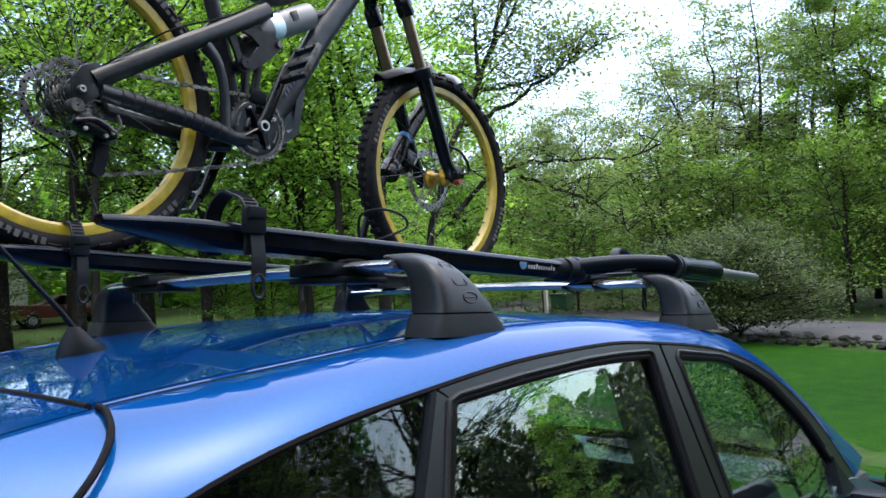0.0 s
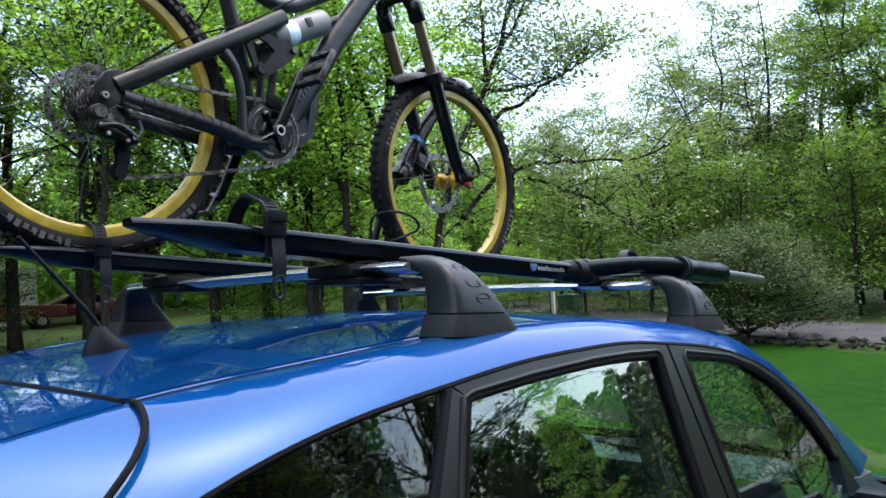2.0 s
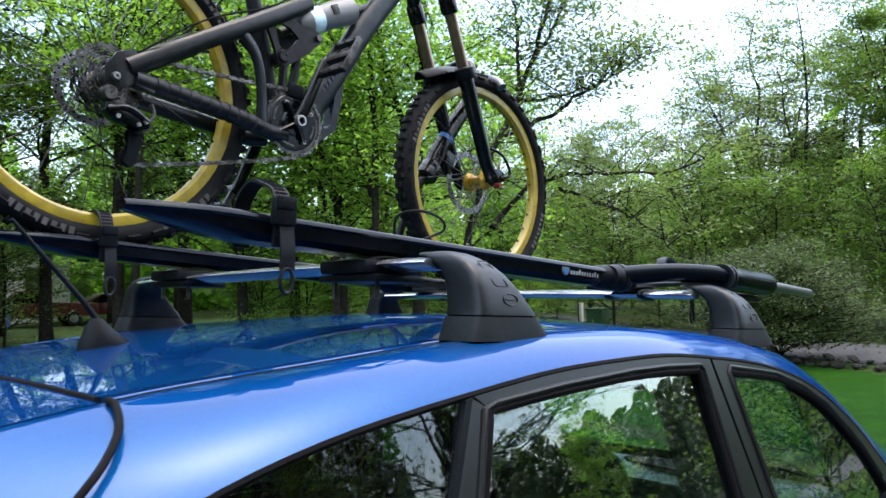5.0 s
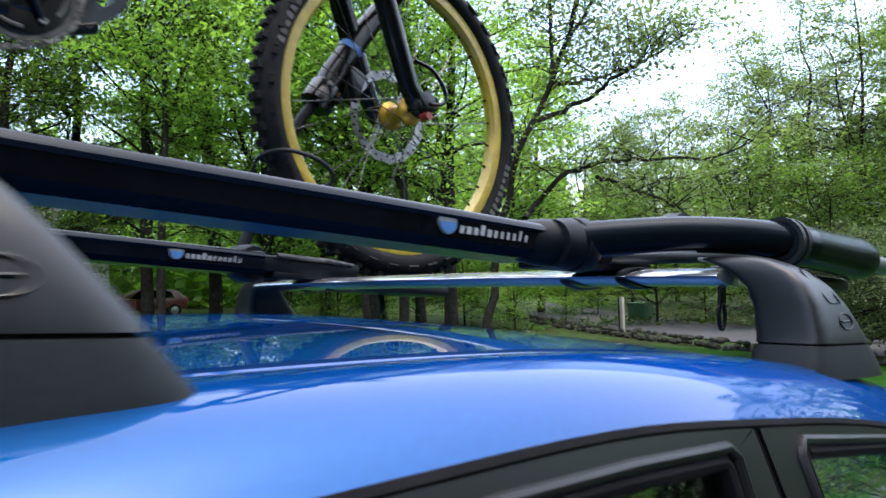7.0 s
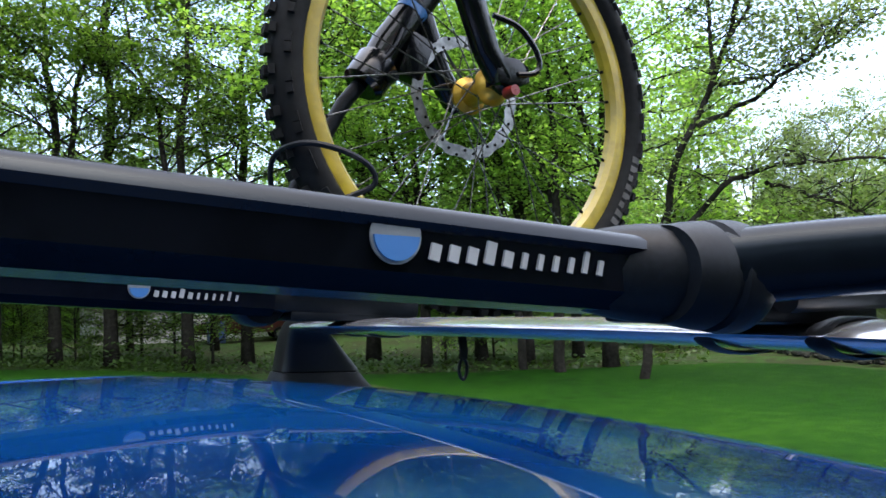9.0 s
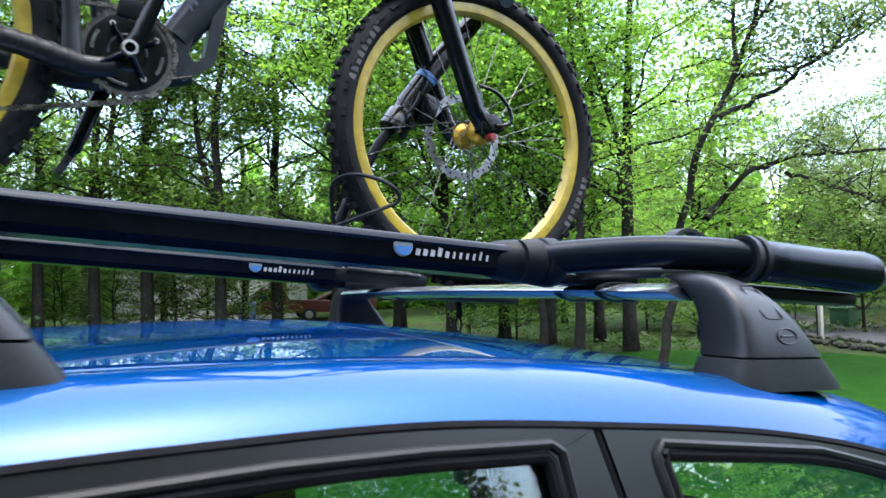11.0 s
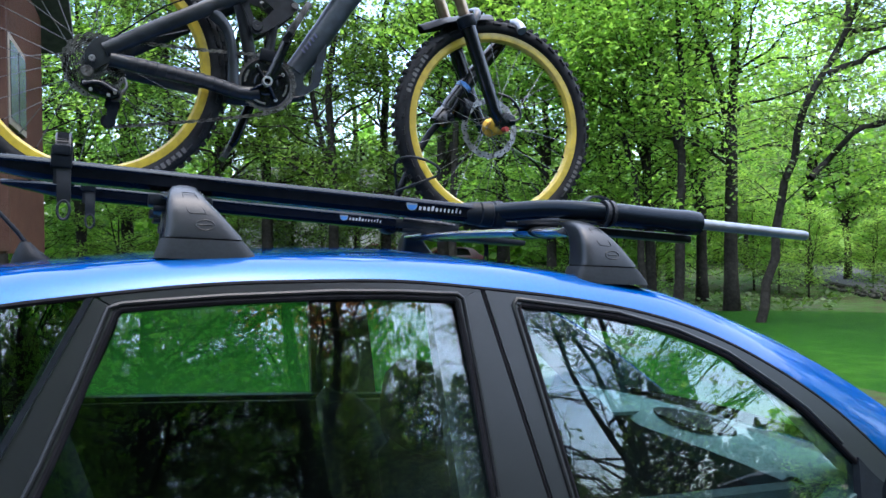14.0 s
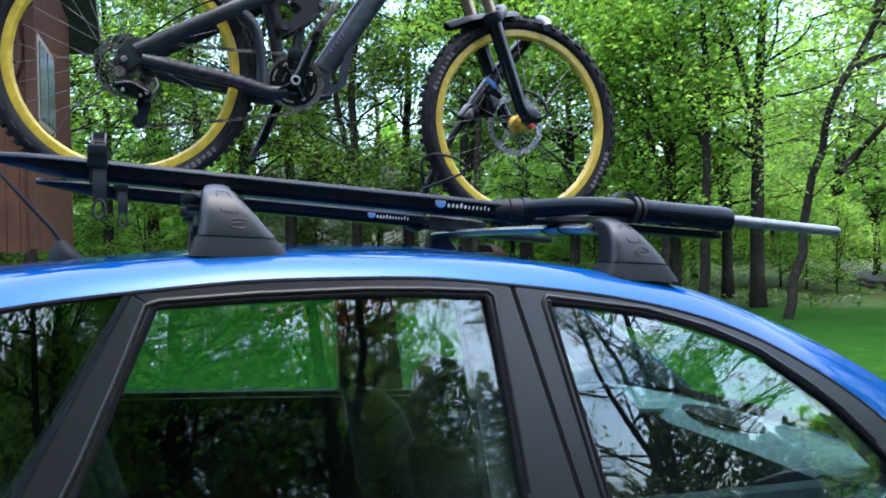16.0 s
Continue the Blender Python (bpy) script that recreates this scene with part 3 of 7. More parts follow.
def seat(x, y, name="front_seat"):
    rings = []
    for z, d, hw, xo in ((0.52, 0.10, 0.24, 0.05), (0.70, 0.10, 0.25, -0.02), (0.88, 0.085, 0.235, -0.075), (0.985, 0.07, 0.20, -0.11), (1.03, 0.03, 0.15, -0.12)):
        rings.append([(x + xo + d * math.cos(a) * (1 if abs(math.cos(a)) > 0.3 else 0.9), y + hw * abs(math.sin(a)) ** 0.6 * (1 if math.sin(a) > 0 else -1), z) for a in np.linspace(0, 2 * math.pi, 25)[:-1]])
    back = part(name, loft(B(), rings), SEAT, car, "black cloth seat", smooth=60)
    part("cushion", box(B(), (x + 0.28, y, 0.48), (0.52, 0.5, 0.17), None, 0.05), SEAT, back)
    rings = []
    for z, d, hw in ((1.04, 0.03, 0.10), (1.055, 0.05, 0.14), (1.11, 0.058, 0.145), (1.18, 0.052, 0.12), (1.215, 0.03, 0.07)):
        rings.append([(x - 0.135 + d * math.cos(a), y + hw * abs(math.sin(a)) ** 0.7 * (1 if math.sin(a) > 0 else -1), z) for a in np.linspace(0, 2 * math.pi, 21)[:-1]])
    part("headrest", loft(B(), rings), SEAT, back, smooth=60)
    for dy in (-0.05, 0.05):
        part("headrest_post", tube(B(), [(x - 0.125, y + dy, 1.04), (x - 0.135, y + dy, 1.13)], 0.006, 8), STEEL, back)


seat(0.42, -0.37)
seat(0.42, 0.37)
for y in (-0.42, 0.0, 0.42):
    seat(-0.46, y * 0.95, "rear_seat")
for s in (-1, 1):
    part("door_lining", patch([(-0.55, 0.955), (0.2, 0.955), (1.33, 0.955)], [(-0.55, 0.5), (0.2, 0.5), (1.33, 0.5)], s, m=4, out=-0.11, th=0.03), LINING, car)
    part("door_top_trim", patch([(-0.55, 0.972), (0.2, 0.972), (1.33, 0.972)], [(-0.55, 0.918), (0.2, 0.918), (1.33, 0.918)], s, m=2, out=-0.075, th=0.045), SILL, car)
    part("pillar_lining", patch([(0.225, 1.36), (0.245, 1.2), (0.275, 0.95)], [(0.40, 1.36), (0.445, 1.2), (0.50, 0.95)], s, m=2, out=-0.045, th=0.04), LINING, car)
    edge_line = [(x, float(np.interp(x, [0.78, 0.877, 1.0, 1.085, 1.22, 1.325], [1.300, 1.265, 1.197, 1.143, 1.030, 0.945]))) for x in np.linspace(0.91, 1.31, 16)]
    for name, drop, look_of in (("pillar_cover", 0.0, LINING), ("pillar_inner", 0.010, DASH)):
        part(name, sheet(B(), [[(x, s * (side_y(x, z) - 0.014) * (1 - f) + s * 0.55 * f, z * (1 - f) + (1.252 - 0.814 * (x - 0.983)) * f - drop) for f in (0, 0.35, 0.7, 1)] for x, z in edge_line], 0.006, (0, 0, 1)), look_of, car)
    part("belt_pillar", patch([(-0.33, 1.34), (-0.42, 1.15), (-0.52, 0.95)], [(-0.37, 1.34), (-0.46, 1.15), (-0.56, 0.95)], s, m=2, out=-0.035, th=0.04), DASH, car)
part("rear_view_mirror", box(B(), (1.0, 0.0, 1.285), (0.03, 0.24, 0.07), None, 0.014), PLASTIC, car)
part("windscreen_border", sheet(B(), [[(1.70 - 0.10 * f - 0.12 * (y / 0.66) ** 2, y, 0.925 + 0.058 * f) for y in np.linspace(-0.66, 0.66, 21)] for f in (0, 0.5, 1)], 0.004, (0, 0, -1)), SEAM, car, "black border at the foot of the windscreen")
part("firewall", box(B(), (1.68, 0, 0.6), (0.04, 1.4, 0.6)), SEAM, car)

# roof aerial
rings = []
for z, x0, x1, hw in ((1.386, -0.560, -0.466, 0.028), (1.402, -0.557, -0.470, 0.027), (1.424, -0.549, -0.500, 0.019), (1.443, -0.540, -0.520, 0.009)):
    rings.append([((x0 + x1) / 2 + (x1 - x0) / 2 * math.cos(a), hw * math.sin(a), z) for a in np.linspace(0, 2 * math.pi, 19)[:-1]])
ant = part("aerial_base", loft(B(), rings), PLASTIC, car, "black plastic aerial base")
part("aerial_mast", tube(B(), [(-0.530, 0, 1.442), (-0.550, 0, 1.468), (-0.668, 0, 1.596)], [0.0055, 0.005, 0.0035], 8), PLASTIC, ant)


# ---- roof bars ----
def crossbar(x0, dz, bar_z, label, skew=0.0):
    bar = thing("roof_crossbar", (x0, 0, 1.42 + dz), label, "roof bar", "pair of roof crossbars", m=CAR)
    ts = [k / 24 for k in range(25)]
    rings = []
    for t in ts:
        y = -0.495 + 0.99 * t
        z = bar_z + 0.004 * (1 - (2 * t - 1) ** 2) + sag(x0, y)
        rings.append([(x0 + skew * t + 0.038 * math.cos(a), y, z + 0.0105 * math.sin(a) * (1 + 0.35 * math.cos(a))) for a in np.linspace(0, 2 * math.pi, 21)[:-1]])
    part("bar", loft(B(), rings), ALU, bar, "silver aerofoil aluminium bar")
    for s in (-1, 1):
        def ring(z, xa, xb, ya, yb, r=0.36):
            pts = []
            for a in np.linspace(0, 2 * math.pi, 33)[:-1]:
                ca, sa = math.cos(a), math.sin(a)
                px = (xa + xb) / 2 + (xb - xa) / 2 * (abs(ca) ** r) * (1 if ca > 0 else -1)
                py = (ya + yb) / 2 + (yb - ya) / 2 * (abs(sa) ** r) * (1 if sa > 0 else -1)
                pts.append((x0 + 0.213 + px + (skew if s > 0 else 0.0), s * py, z + dz + (sag(x0, 0.52) if s > 0 else 0.0)))
            return pts
        foot = part("foot", loft(B(), [ring(1.4605, -0.246, -0.112, 0.528, 0.606), ring(1.468, -0.244, -0.118, 0.528, 0.605), ring(1.50, -0.242, -0.148, 0.525, 0.597), ring(1.520, -0.241, -0.168, 0.518, 0.587), ring(1.534, -0.239, -0.181, 0.502, 0.573), ring(1.544, -0.237, -0.189, 0.482, 0.555, 0.4), ring(1.551, -0.233, -0.192, 0.455, 0.535, 0.5), ring(1.5545, -0.224, -0.200, 0.452, 0.515, 0.6)]), FOOT, bar, "dark grey plastic foot cover", smooth=50)
        part("foot_base", loft(B(), [ring(1.424, -0.259, -0.084, 0.522, 0.612), ring(1.436, -0.256, -0.092, 0.524, 0.611), ring(1.458, -0.248, -0.112, 0.527, 0.607)]), FOOT_BASE, foot, smooth=50)
        part("foot_gap", loft(B(), [ring(1.457, -0.245, -0.115, 0.53, 0.604), ring(1.462, -0.244, -0.116, 0.53, 0.603)]), SEAM, foot)
        # lock cover outline and oval badge on the sloping outer face
        def face_pt(u, z):
            yo = np.interp(z, [1.468, 1.50, 1.525, 1.540], [0.605, 0.597, 0.585, 0.568])
            return Vector((x0 + 0.213 + u + (skew if s > 0 else 0.0), s * (yo + 0.0005), z + dz + (sag(x0, 0.52) if s > 0 else 0.0)))
        outline = [face_pt(u, z) for u, z in ((-0.217, 1.538), (-0.196, 1.538), (-0.180, 1.508), (-0.178, 1.502), (-0.204, 1.502), (-0.208, 1.508))]
        outline = resample([*outline, outline[0]], 36, False)[:-1]
        part("lock_cover_edge", tube(B(), outline, 0.0007, 6, closed=True), FOOT, foot)
        oval = [face_pt(-0.178 + 0.0155 * math.cos(a), 1.483 + 0.0085 * math.sin(a)) for a in np.linspace(0, 2 * math.pi, 25)[:-1]]
        badge = part("badge", tube(B(), oval, 0.0009, 6, closed=True), FOOT, foot, "embossed oval badge")
        part("badge_bar", tube(B(), [face_pt(-0.188, 1.483), face_pt(-0.168, 1.4835)], 0.0011, 6), FOOT, badge)
    return bar


crossbar(-0.213, 0.0, 1.538, "silver roof bar with grey plastic feet on a blue car roof")
crossbar(0.590, -0.018, 1.513, "silver roof bar with grey feet above the windscreen", -0.034)


# ---- cycle carriers ----
def tray_z(x):
    return 1.597 - 0.033 * (x + 0.45) / 0.88 - 0.004 * max(0, -(x + 0.5)) / 0.13


def carrier(y, label, m=CAR):
    th = thing("cycle_carrier", (0, y, 1.55), label, "bike rack", "roof bike carriers", m=m)
    # U-shaped channel, its tail rounded off and pinched upward
    rings = []
    xs = list(np.linspace(-0.632, -0.50, 9)) + list(np.linspace(-0.45, 0.425, 12))
    for x in xs:
        f = min(1.0, max(0.0, (x + 0.640) / 0.10)) ** 0.55
        hw, hh = 0.046 * f, 0.037 * (0.25 + 0.75 * min(1, (x + 0.640) / 0.16))
        zt = tray_z(x)
        o = [(-hw + 0.006, 0.003), (-hw + 0.001, 0.002), (-hw - 0.0025, -0.0012), (-hw - 0.0048, -0.0056), (-hw - 0.001, -0.0092), (-hw * 0.97, -hh * 0.75), (-hw * 0.72, -hh), (hw * 0.72, -hh), (hw * 0.97, -hh * 0.75), (hw + 0.001, -0.0092), (hw + 0.0048, -0.0056), (hw + 0.0025, -0.0012), (hw - 0.001, 0.002), (hw - 0.006, 0.003)]
        i = [(hw - 0.008, 0.0), (hw * 0.85, -hh * 0.6), (hw * 0.6, -hh + 0.012), (-hw * 0.6, -hh + 0.012), (-hw * 0.85, -hh * 0.6), (-hw + 0.008, 0.0)]
        rings.append([(x, y + a, zt + c) for a, c in o + i])
    tray = part("tray", loft(B(), rings), TRAY, th, "black anodised wheel tray", smooth=35)
    for s in (-1,):
        # round mark and lettering strip as plain shapes
        f = y + s * 0.0478
        zc = tray_z(0.27) - 0.0125
        part("round_mark", lathe(B(), [(0.0001, 0), (0.0122, 0), (0.0122, 0.001), (0.0001, 0.001)], (0.263, f, zc), n=28), WHITE, tray, "white round mark")
        out = [(0.263 + 0.0108 * math.cos(a), zc + 0.0108 * math.sin(a)) for a in np.linspace(math.pi * 1.0, math.pi * 2.0, 15)]
        part("round_mark_lower", slab(B(), out, f - 0.0015, f + 0.001), BLUE_PRINT, tray, "blue half disc")
        x = 0.278
        for k in range(11):
            wd = 0.0082 if k < 5 else 0.0078
            hgt = 0.0105 if k in (3, 9) else 0.0075
            zz = zc - 0.006 - 0.0003 * k
            part("letter_bar", box(B(), (x + wd / 2, f, zz + (0.002 if k in (3, 9) else 0)), (wd * (0.62 if k < 5 else 0.36), 0.0016, hgt), Matrix.Rotation(radians(12), 3, "Y")), PRINT, tray)
            x += wd + 0.0014
    for bx, dz in ((-0.213, -0.011), (0.590, -0.036)):
        zb = 1.549 + dz
        if bx < 0.5:
            b = box(B(), (bx, y, zb - 0.004), (0.12, 0.12, 0.022), None, 0.006)
            box(b, (bx, y, zb - 0.022), (0.10, 0.15, 0.012), None, 0.004)
        else:
            b = box(B(), (bx - 0.05, y, zb + 0.016), (0.18, 0.07, 0.014), None, 0.005)
        clamp = part("bar_clamp", b, PLASTIC, th)
        for dy in (-0.055, 0.055):
            part("clamp_strap", tube(B(), [(bx + 0.041 * math.cos(a), y + dy * 0.8, zb + 0.001 + 0.0125 * math.sin(a)) for a in np.linspace(0, 2 * math.pi, 25)[:-1]], 0.0032, 6, closed=True, squash=(0.5, 2.6)), STRAP, clamp)
            if bx < 0.5:
                part("clamp_bolt", tube(B(), [(bx - 0.03, y + dy, zb - 0.02), (bx - 0.03, y + dy, zb - 0.055)], 0.004, 8), DARK_STEEL, clamp)
    return th


def ribbon(bm, pts, width, thick, along=(1, 0, 0)):
    """A flat strap along points; its width lies along the given way."""
    w = Vector(along).normalized() * width / 2
    p = [Vector(q) for q in pts]
    rings = []
    for i in range(len(p)):
        d = (p[min(i + 1, len(p) - 1)] - p[max(i - 1, 0)]).normalized()
        nrm = d.cross(w.normalized()).normalized() * thick / 2
        rings.append([p[i] + w + nrm, p[i] - w + nrm, p[i] - w - nrm, p[i] + w - nrm])
    return loft(bm, rings)


def wheel_strap(th, y, x, top, loaded):
    z0 = tray_z(x)
    if loaded:
        loop = resample([(x, y - 0.056, z0 - 0.045), (x, y - 0.056, z0 + 0.01), (x, y - 0.042, z0 + 0.05), (x, y - 0.018, top), (x, y + 0.018, top), (x, y + 0.042, z0 + 0.05), (x, y + 0.056, z0), (x, y + 0.05, z0 - 0.04)], 40)
    else:
        loop = resample([(x, y - 0.056, z0 - 0.045), (x, y - 0.058, z0), (x, y - 0.05, z0 + 0.035), (x - 0.003, y - 0.022, top - 0.006), (x - 0.004, y + 0.005, top), (x - 0.004, y + 0.035, top - 0.018), (x - 0.002, y + 0.052, z0 + 0.01), (x, y + 0.052, z0 - 0.04)], 44)
    st = part("wheel_strap", ribbon(B(), loop, 0.027, 0.004), STRAP, th, "black ratchet wheel strap")
    b = B()
    for k in range(3, 30):
        q = loop[k]
        d = (loop[k + 1] - loop[k - 1]).normalized()
        box(b, q + d.cross(Vector((1, 0, 0))) * -0.0025, (0.020, 0.0022, 0.002))
    part("strap_teeth", b, STRAP, st)
    part("buckle", box(B(), (x, y - 0.062, z0 + 0.006), (0.036, 0.016, 0.04), None, 0.004), PLASTIC, st)
    part("buckle_lever", box(B(), (x, y - 0.070, z0 + 0.018), (0.03, 0.008, 0.018), None, 0.002), PLASTIC, st)
    tail = [(x + 0.004, y - 0.062, z0 - 0.01), (x + 0.006, y - 0.066, z0 - 0.05), (x + 0.007, y - 0.064, z0 - 0.078)]
    part("strap_tail", ribbon(B(), resample(tail, 10), 0.024, 0.0035), STRAP, st)
    ring = [(x + 0.007 + 0.0105 * math.cos(a), y - 0.064, z0 - 0.092 + 0.018 * math.sin(a)) for a in np.linspace(0, 2 * math.pi, 21)[:-1]]
    part("strap_end_loop", tube(B(), ring, 0.003, 6, closed=True), STRAP, st)


near = carrier(-0.325, "empty black roof bike carrier with its arm folded forward")
wheel_strap(near, -0.325, -0.425, 1.652, False)
far = carrier(0.305, "black roof bike carrier holding a mountain bike upright", FAR_SIDE)
wheel_strap(far, 0.305, -0.425, 1.655, True)

# folded arm of the empty carrier
b = lathe(B(), [(0.016, -0.034), (0.026, -0.034), (0.0285, -0.022), (0.030, -0.010), (0.0278, -0.008), (0.0278, -0.004), (0.0308, -0.002), (0.0318, 0.006), (0.0318, 0.016), (0.030, 0.0205), (0.027, 0.0215), (0.024, 0.014), (0.016, 0.012)], (0.458, -0.368, 1.548), "x", n=28)
hinge = part("arm_hinge", b, PLASTIC, near)
part("hinge_neck", tube(B(), resample([(0.375, -0.335, 1.549), (0.40, -0.348, 1.549), (0.45, -0.366, 1.548)], 8), [0.017, 0.020, 0.023, 0.0255, 0.027, 0.0275, 0.028, 0.028], 14), PLASTIC, hinge)
arm = part("folding_arm", tube(B(), resample([(0.445, -0.368, 1.550), (0.50, -0.400, 1.557), (0.56, -0.446, 1.562), (0.61, -0.490, 1.561), (0.655, -0.520, 1.557), (0.70, -0.527, 1.554)], 28), 0.0215, 18), ARM, near, "thick curved black tube")
sl = resample([(0.645, -0.521, 1.556), (0.90, -0.513, 1.548)], 12, False)
part("sleeve", tube(B(), sl, [0.024, 0.0255, 0.026, 0.026, 0.026, 0.026, 0.026, 0.0265, 0.027, 0.028, 0.029, 0.027], 20), ARM, arm)
part("rod", tube(B(), [(0.89, -0.514, 1.548), (1.24, -0.488, 1.538), (1.245, -0.488, 1.538)], [0.0125, 0.0120, 0.0105], 14), ROD, arm, "grey steel rod")
for bx in (0.650, 0.665):
    part("collar_band", lathe(B(), [(0.024, -0.004), (0.029, -0.004), (0.029, 0.004), (0.024, 0.004)], (bx, -0.521, 1.5555), "x", n=24), STRAP, arm)
lp = resample([(0.700, -0.345, 1.567), (0.715, -0.33, 1.598), (0.750, -0.322, 1.612), (0.785, -0.325, 1.600), (0.80, -0.345, 1.567)], 20)
part("wheel_hook", ribbon(B(), lp, 0.024, 0.005, (0, 1, 0)), STRAP, arm, "black hook of the folded arm")
part("hook_bar", tube(B(), resample([(0.52, -0.37, 1.538), (0.66, -0.375, 1.545), (0.79, -0.38, 1.552), (0.88, -0.44, 1.545), (0.895, -0.505, 1.545)], 20), 0.010, 10), STRAP, arm)
part("lower_plate", box(B(), (0.76, -0.47, 1.516), (0.28, 0.06, 0.018), Matrix.Rotation(radians(1.5), 3, "Y"), 0.007), PLASTIC, arm)
# strap ends hanging under the front plates
for owner, sx, yy, zz in ((near, 0.673, -0.43, 1.52), (far, 0.787, 0.385, 1.50)):
    tl = resample([(sx, yy, zz), (sx + 0.002, yy - 0.003, zz - 0.02), (sx + 0.001, yy - 0.003, zz - 0.036)], 10)
    st = part("hanging_strap", ribbon(B(), tl, 0.014, 0.004), STRAP, owner)
    part("strap_end_loop", tube(B(), [(sx + 0.001 + 0.0075 * math.cos(a), yy - 0.003, zz - 0.052 + 0.0165 * math.sin(a)) for a in np.linspace(0, 2 * math.pi, 19)[:-1]], 0.0028, 6, closed=True), STRAP, st)
part("front_cradle", box(B(), (0.74, 0.33, 1.512), (0.26, 0.15, 0.02), Matrix.Rotation(radians(2), 3, "Y"), 0.008), PLASTIC, far)

# raised arm of the loaded carrier
hinge = part("arm_hinge", lathe(B(), [(0.012, -0.03), (0.03, -0.03), (0.034, -0.02), (0.034, 0.02), (0.03, 0.03), (0.012, 0.03)], (0.42, 0.315, 1.548), "y", n=28), PLASTIC, far)
part("front_plate", box(B(), (0.53, 0.305, 1.545), (0.22, 0.075, 0.03), Matrix.Rotation(radians(2), 3, "Y"), 0.01), PLASTIC, far)
part("front_plate_edge", tube(B(), [(0.45, 0.262, 1.562), (0.56, 0.262, 1.558), (0.62, 0.27, 1.552)], 0.005, 8), DARK_STEEL, far)
arm = part("raised_arm", tube(B(), [(0.43, 0.352, 1.57), (0.50, 0.362, 1.735), (0.56, 0.365, 1.844), (0.62, 0.365, 1.92)], 0.0115, 14), PLASTIC, far, "black steel arm holding the front wheel")
part("arm_collar", tube(B(), [(0.588, 0.365, 1.872), (0.592, 0.365, 1.878), (0.616, 0.365, 1.914), (0.621, 0.365, 1.921)], [0.026, 0.034, 0.035, 0.028], 20), BLACK_GLOSS, arm, "round black clamp collar")
part("collar_bolt", lathe(B(), [(0.001, -0.008), (0.008, -0.008), (0.009, 0.006), (0.001, 0.008)], (0.625, 0.334, 1.888), n=14), PLASTIC, arm)
part("collar_lever", tube(B(), resample([(0.60, 0.342, 1.895), (0.63, 0.335, 1.935), (0.645, 0.34, 1.965)], 8), 0.007, 8, squash=(0.6, 1.4)), PLASTIC, arm)
part("arm_sleeve", tube(B(), [(0.605, 0.365, 1.895), (0.63, 0.365, 1.945), (0.70, 0.365, 2.045), (0.80, 0.365, 2.172)], [0.0270, 0.0265, 0.0255, 0.0235], 18), BLACK_GLOSS, arm)
part("arm_label", tube(B(), [(0.668, 0.365, 2.001), (0.678, 0.365, 2.014)], 0.0266, 16), BLUE_PRINT, arm)
part("hook", tube(B(), resample([(0.80, 0.365, 2.172), (0.818, 0.368, 2.198), (0.826, 0.36, 2.226), (0.826, 0.335, 2.231)], 16), 0.012, 12), BLACK_GLOSS, arm)
part("hook_pad", tube(B(), resample([(0.826, 0.350, 2.234), (0.826, 0.315, 2.229), (0.827, 0.28, 2.212), (0.828, 0.262, 2.191)], 12), 0.0155, 14), ROD, arm, "silver hook tip")
wp = resample([(0.455, 0.352, 1.66), (0.44, 0.33, 1.735), (0.455, 0.27, 1.752), (0.50, 0.243, 1.745), (0.545, 0.244, 1.728), (0.556, 0.25, 1.705), (0.53, 0.26, 1.69), (0.49, 0.275, 1.672), (0.45, 0.34, 1.65)], 44)
part("wheel_hoop", tube(B(), wp, 0.0042, 8), STRAP, far, "black wire hoop round the tyre")


# ---- mountain bike ----
BY = 0.305
bike = thing("mountain_bike", (0.16, BY, 1.56), "grey full-suspension mountain bike with yellow rims on the roof", "bicycle", m=FAR_SIDE)


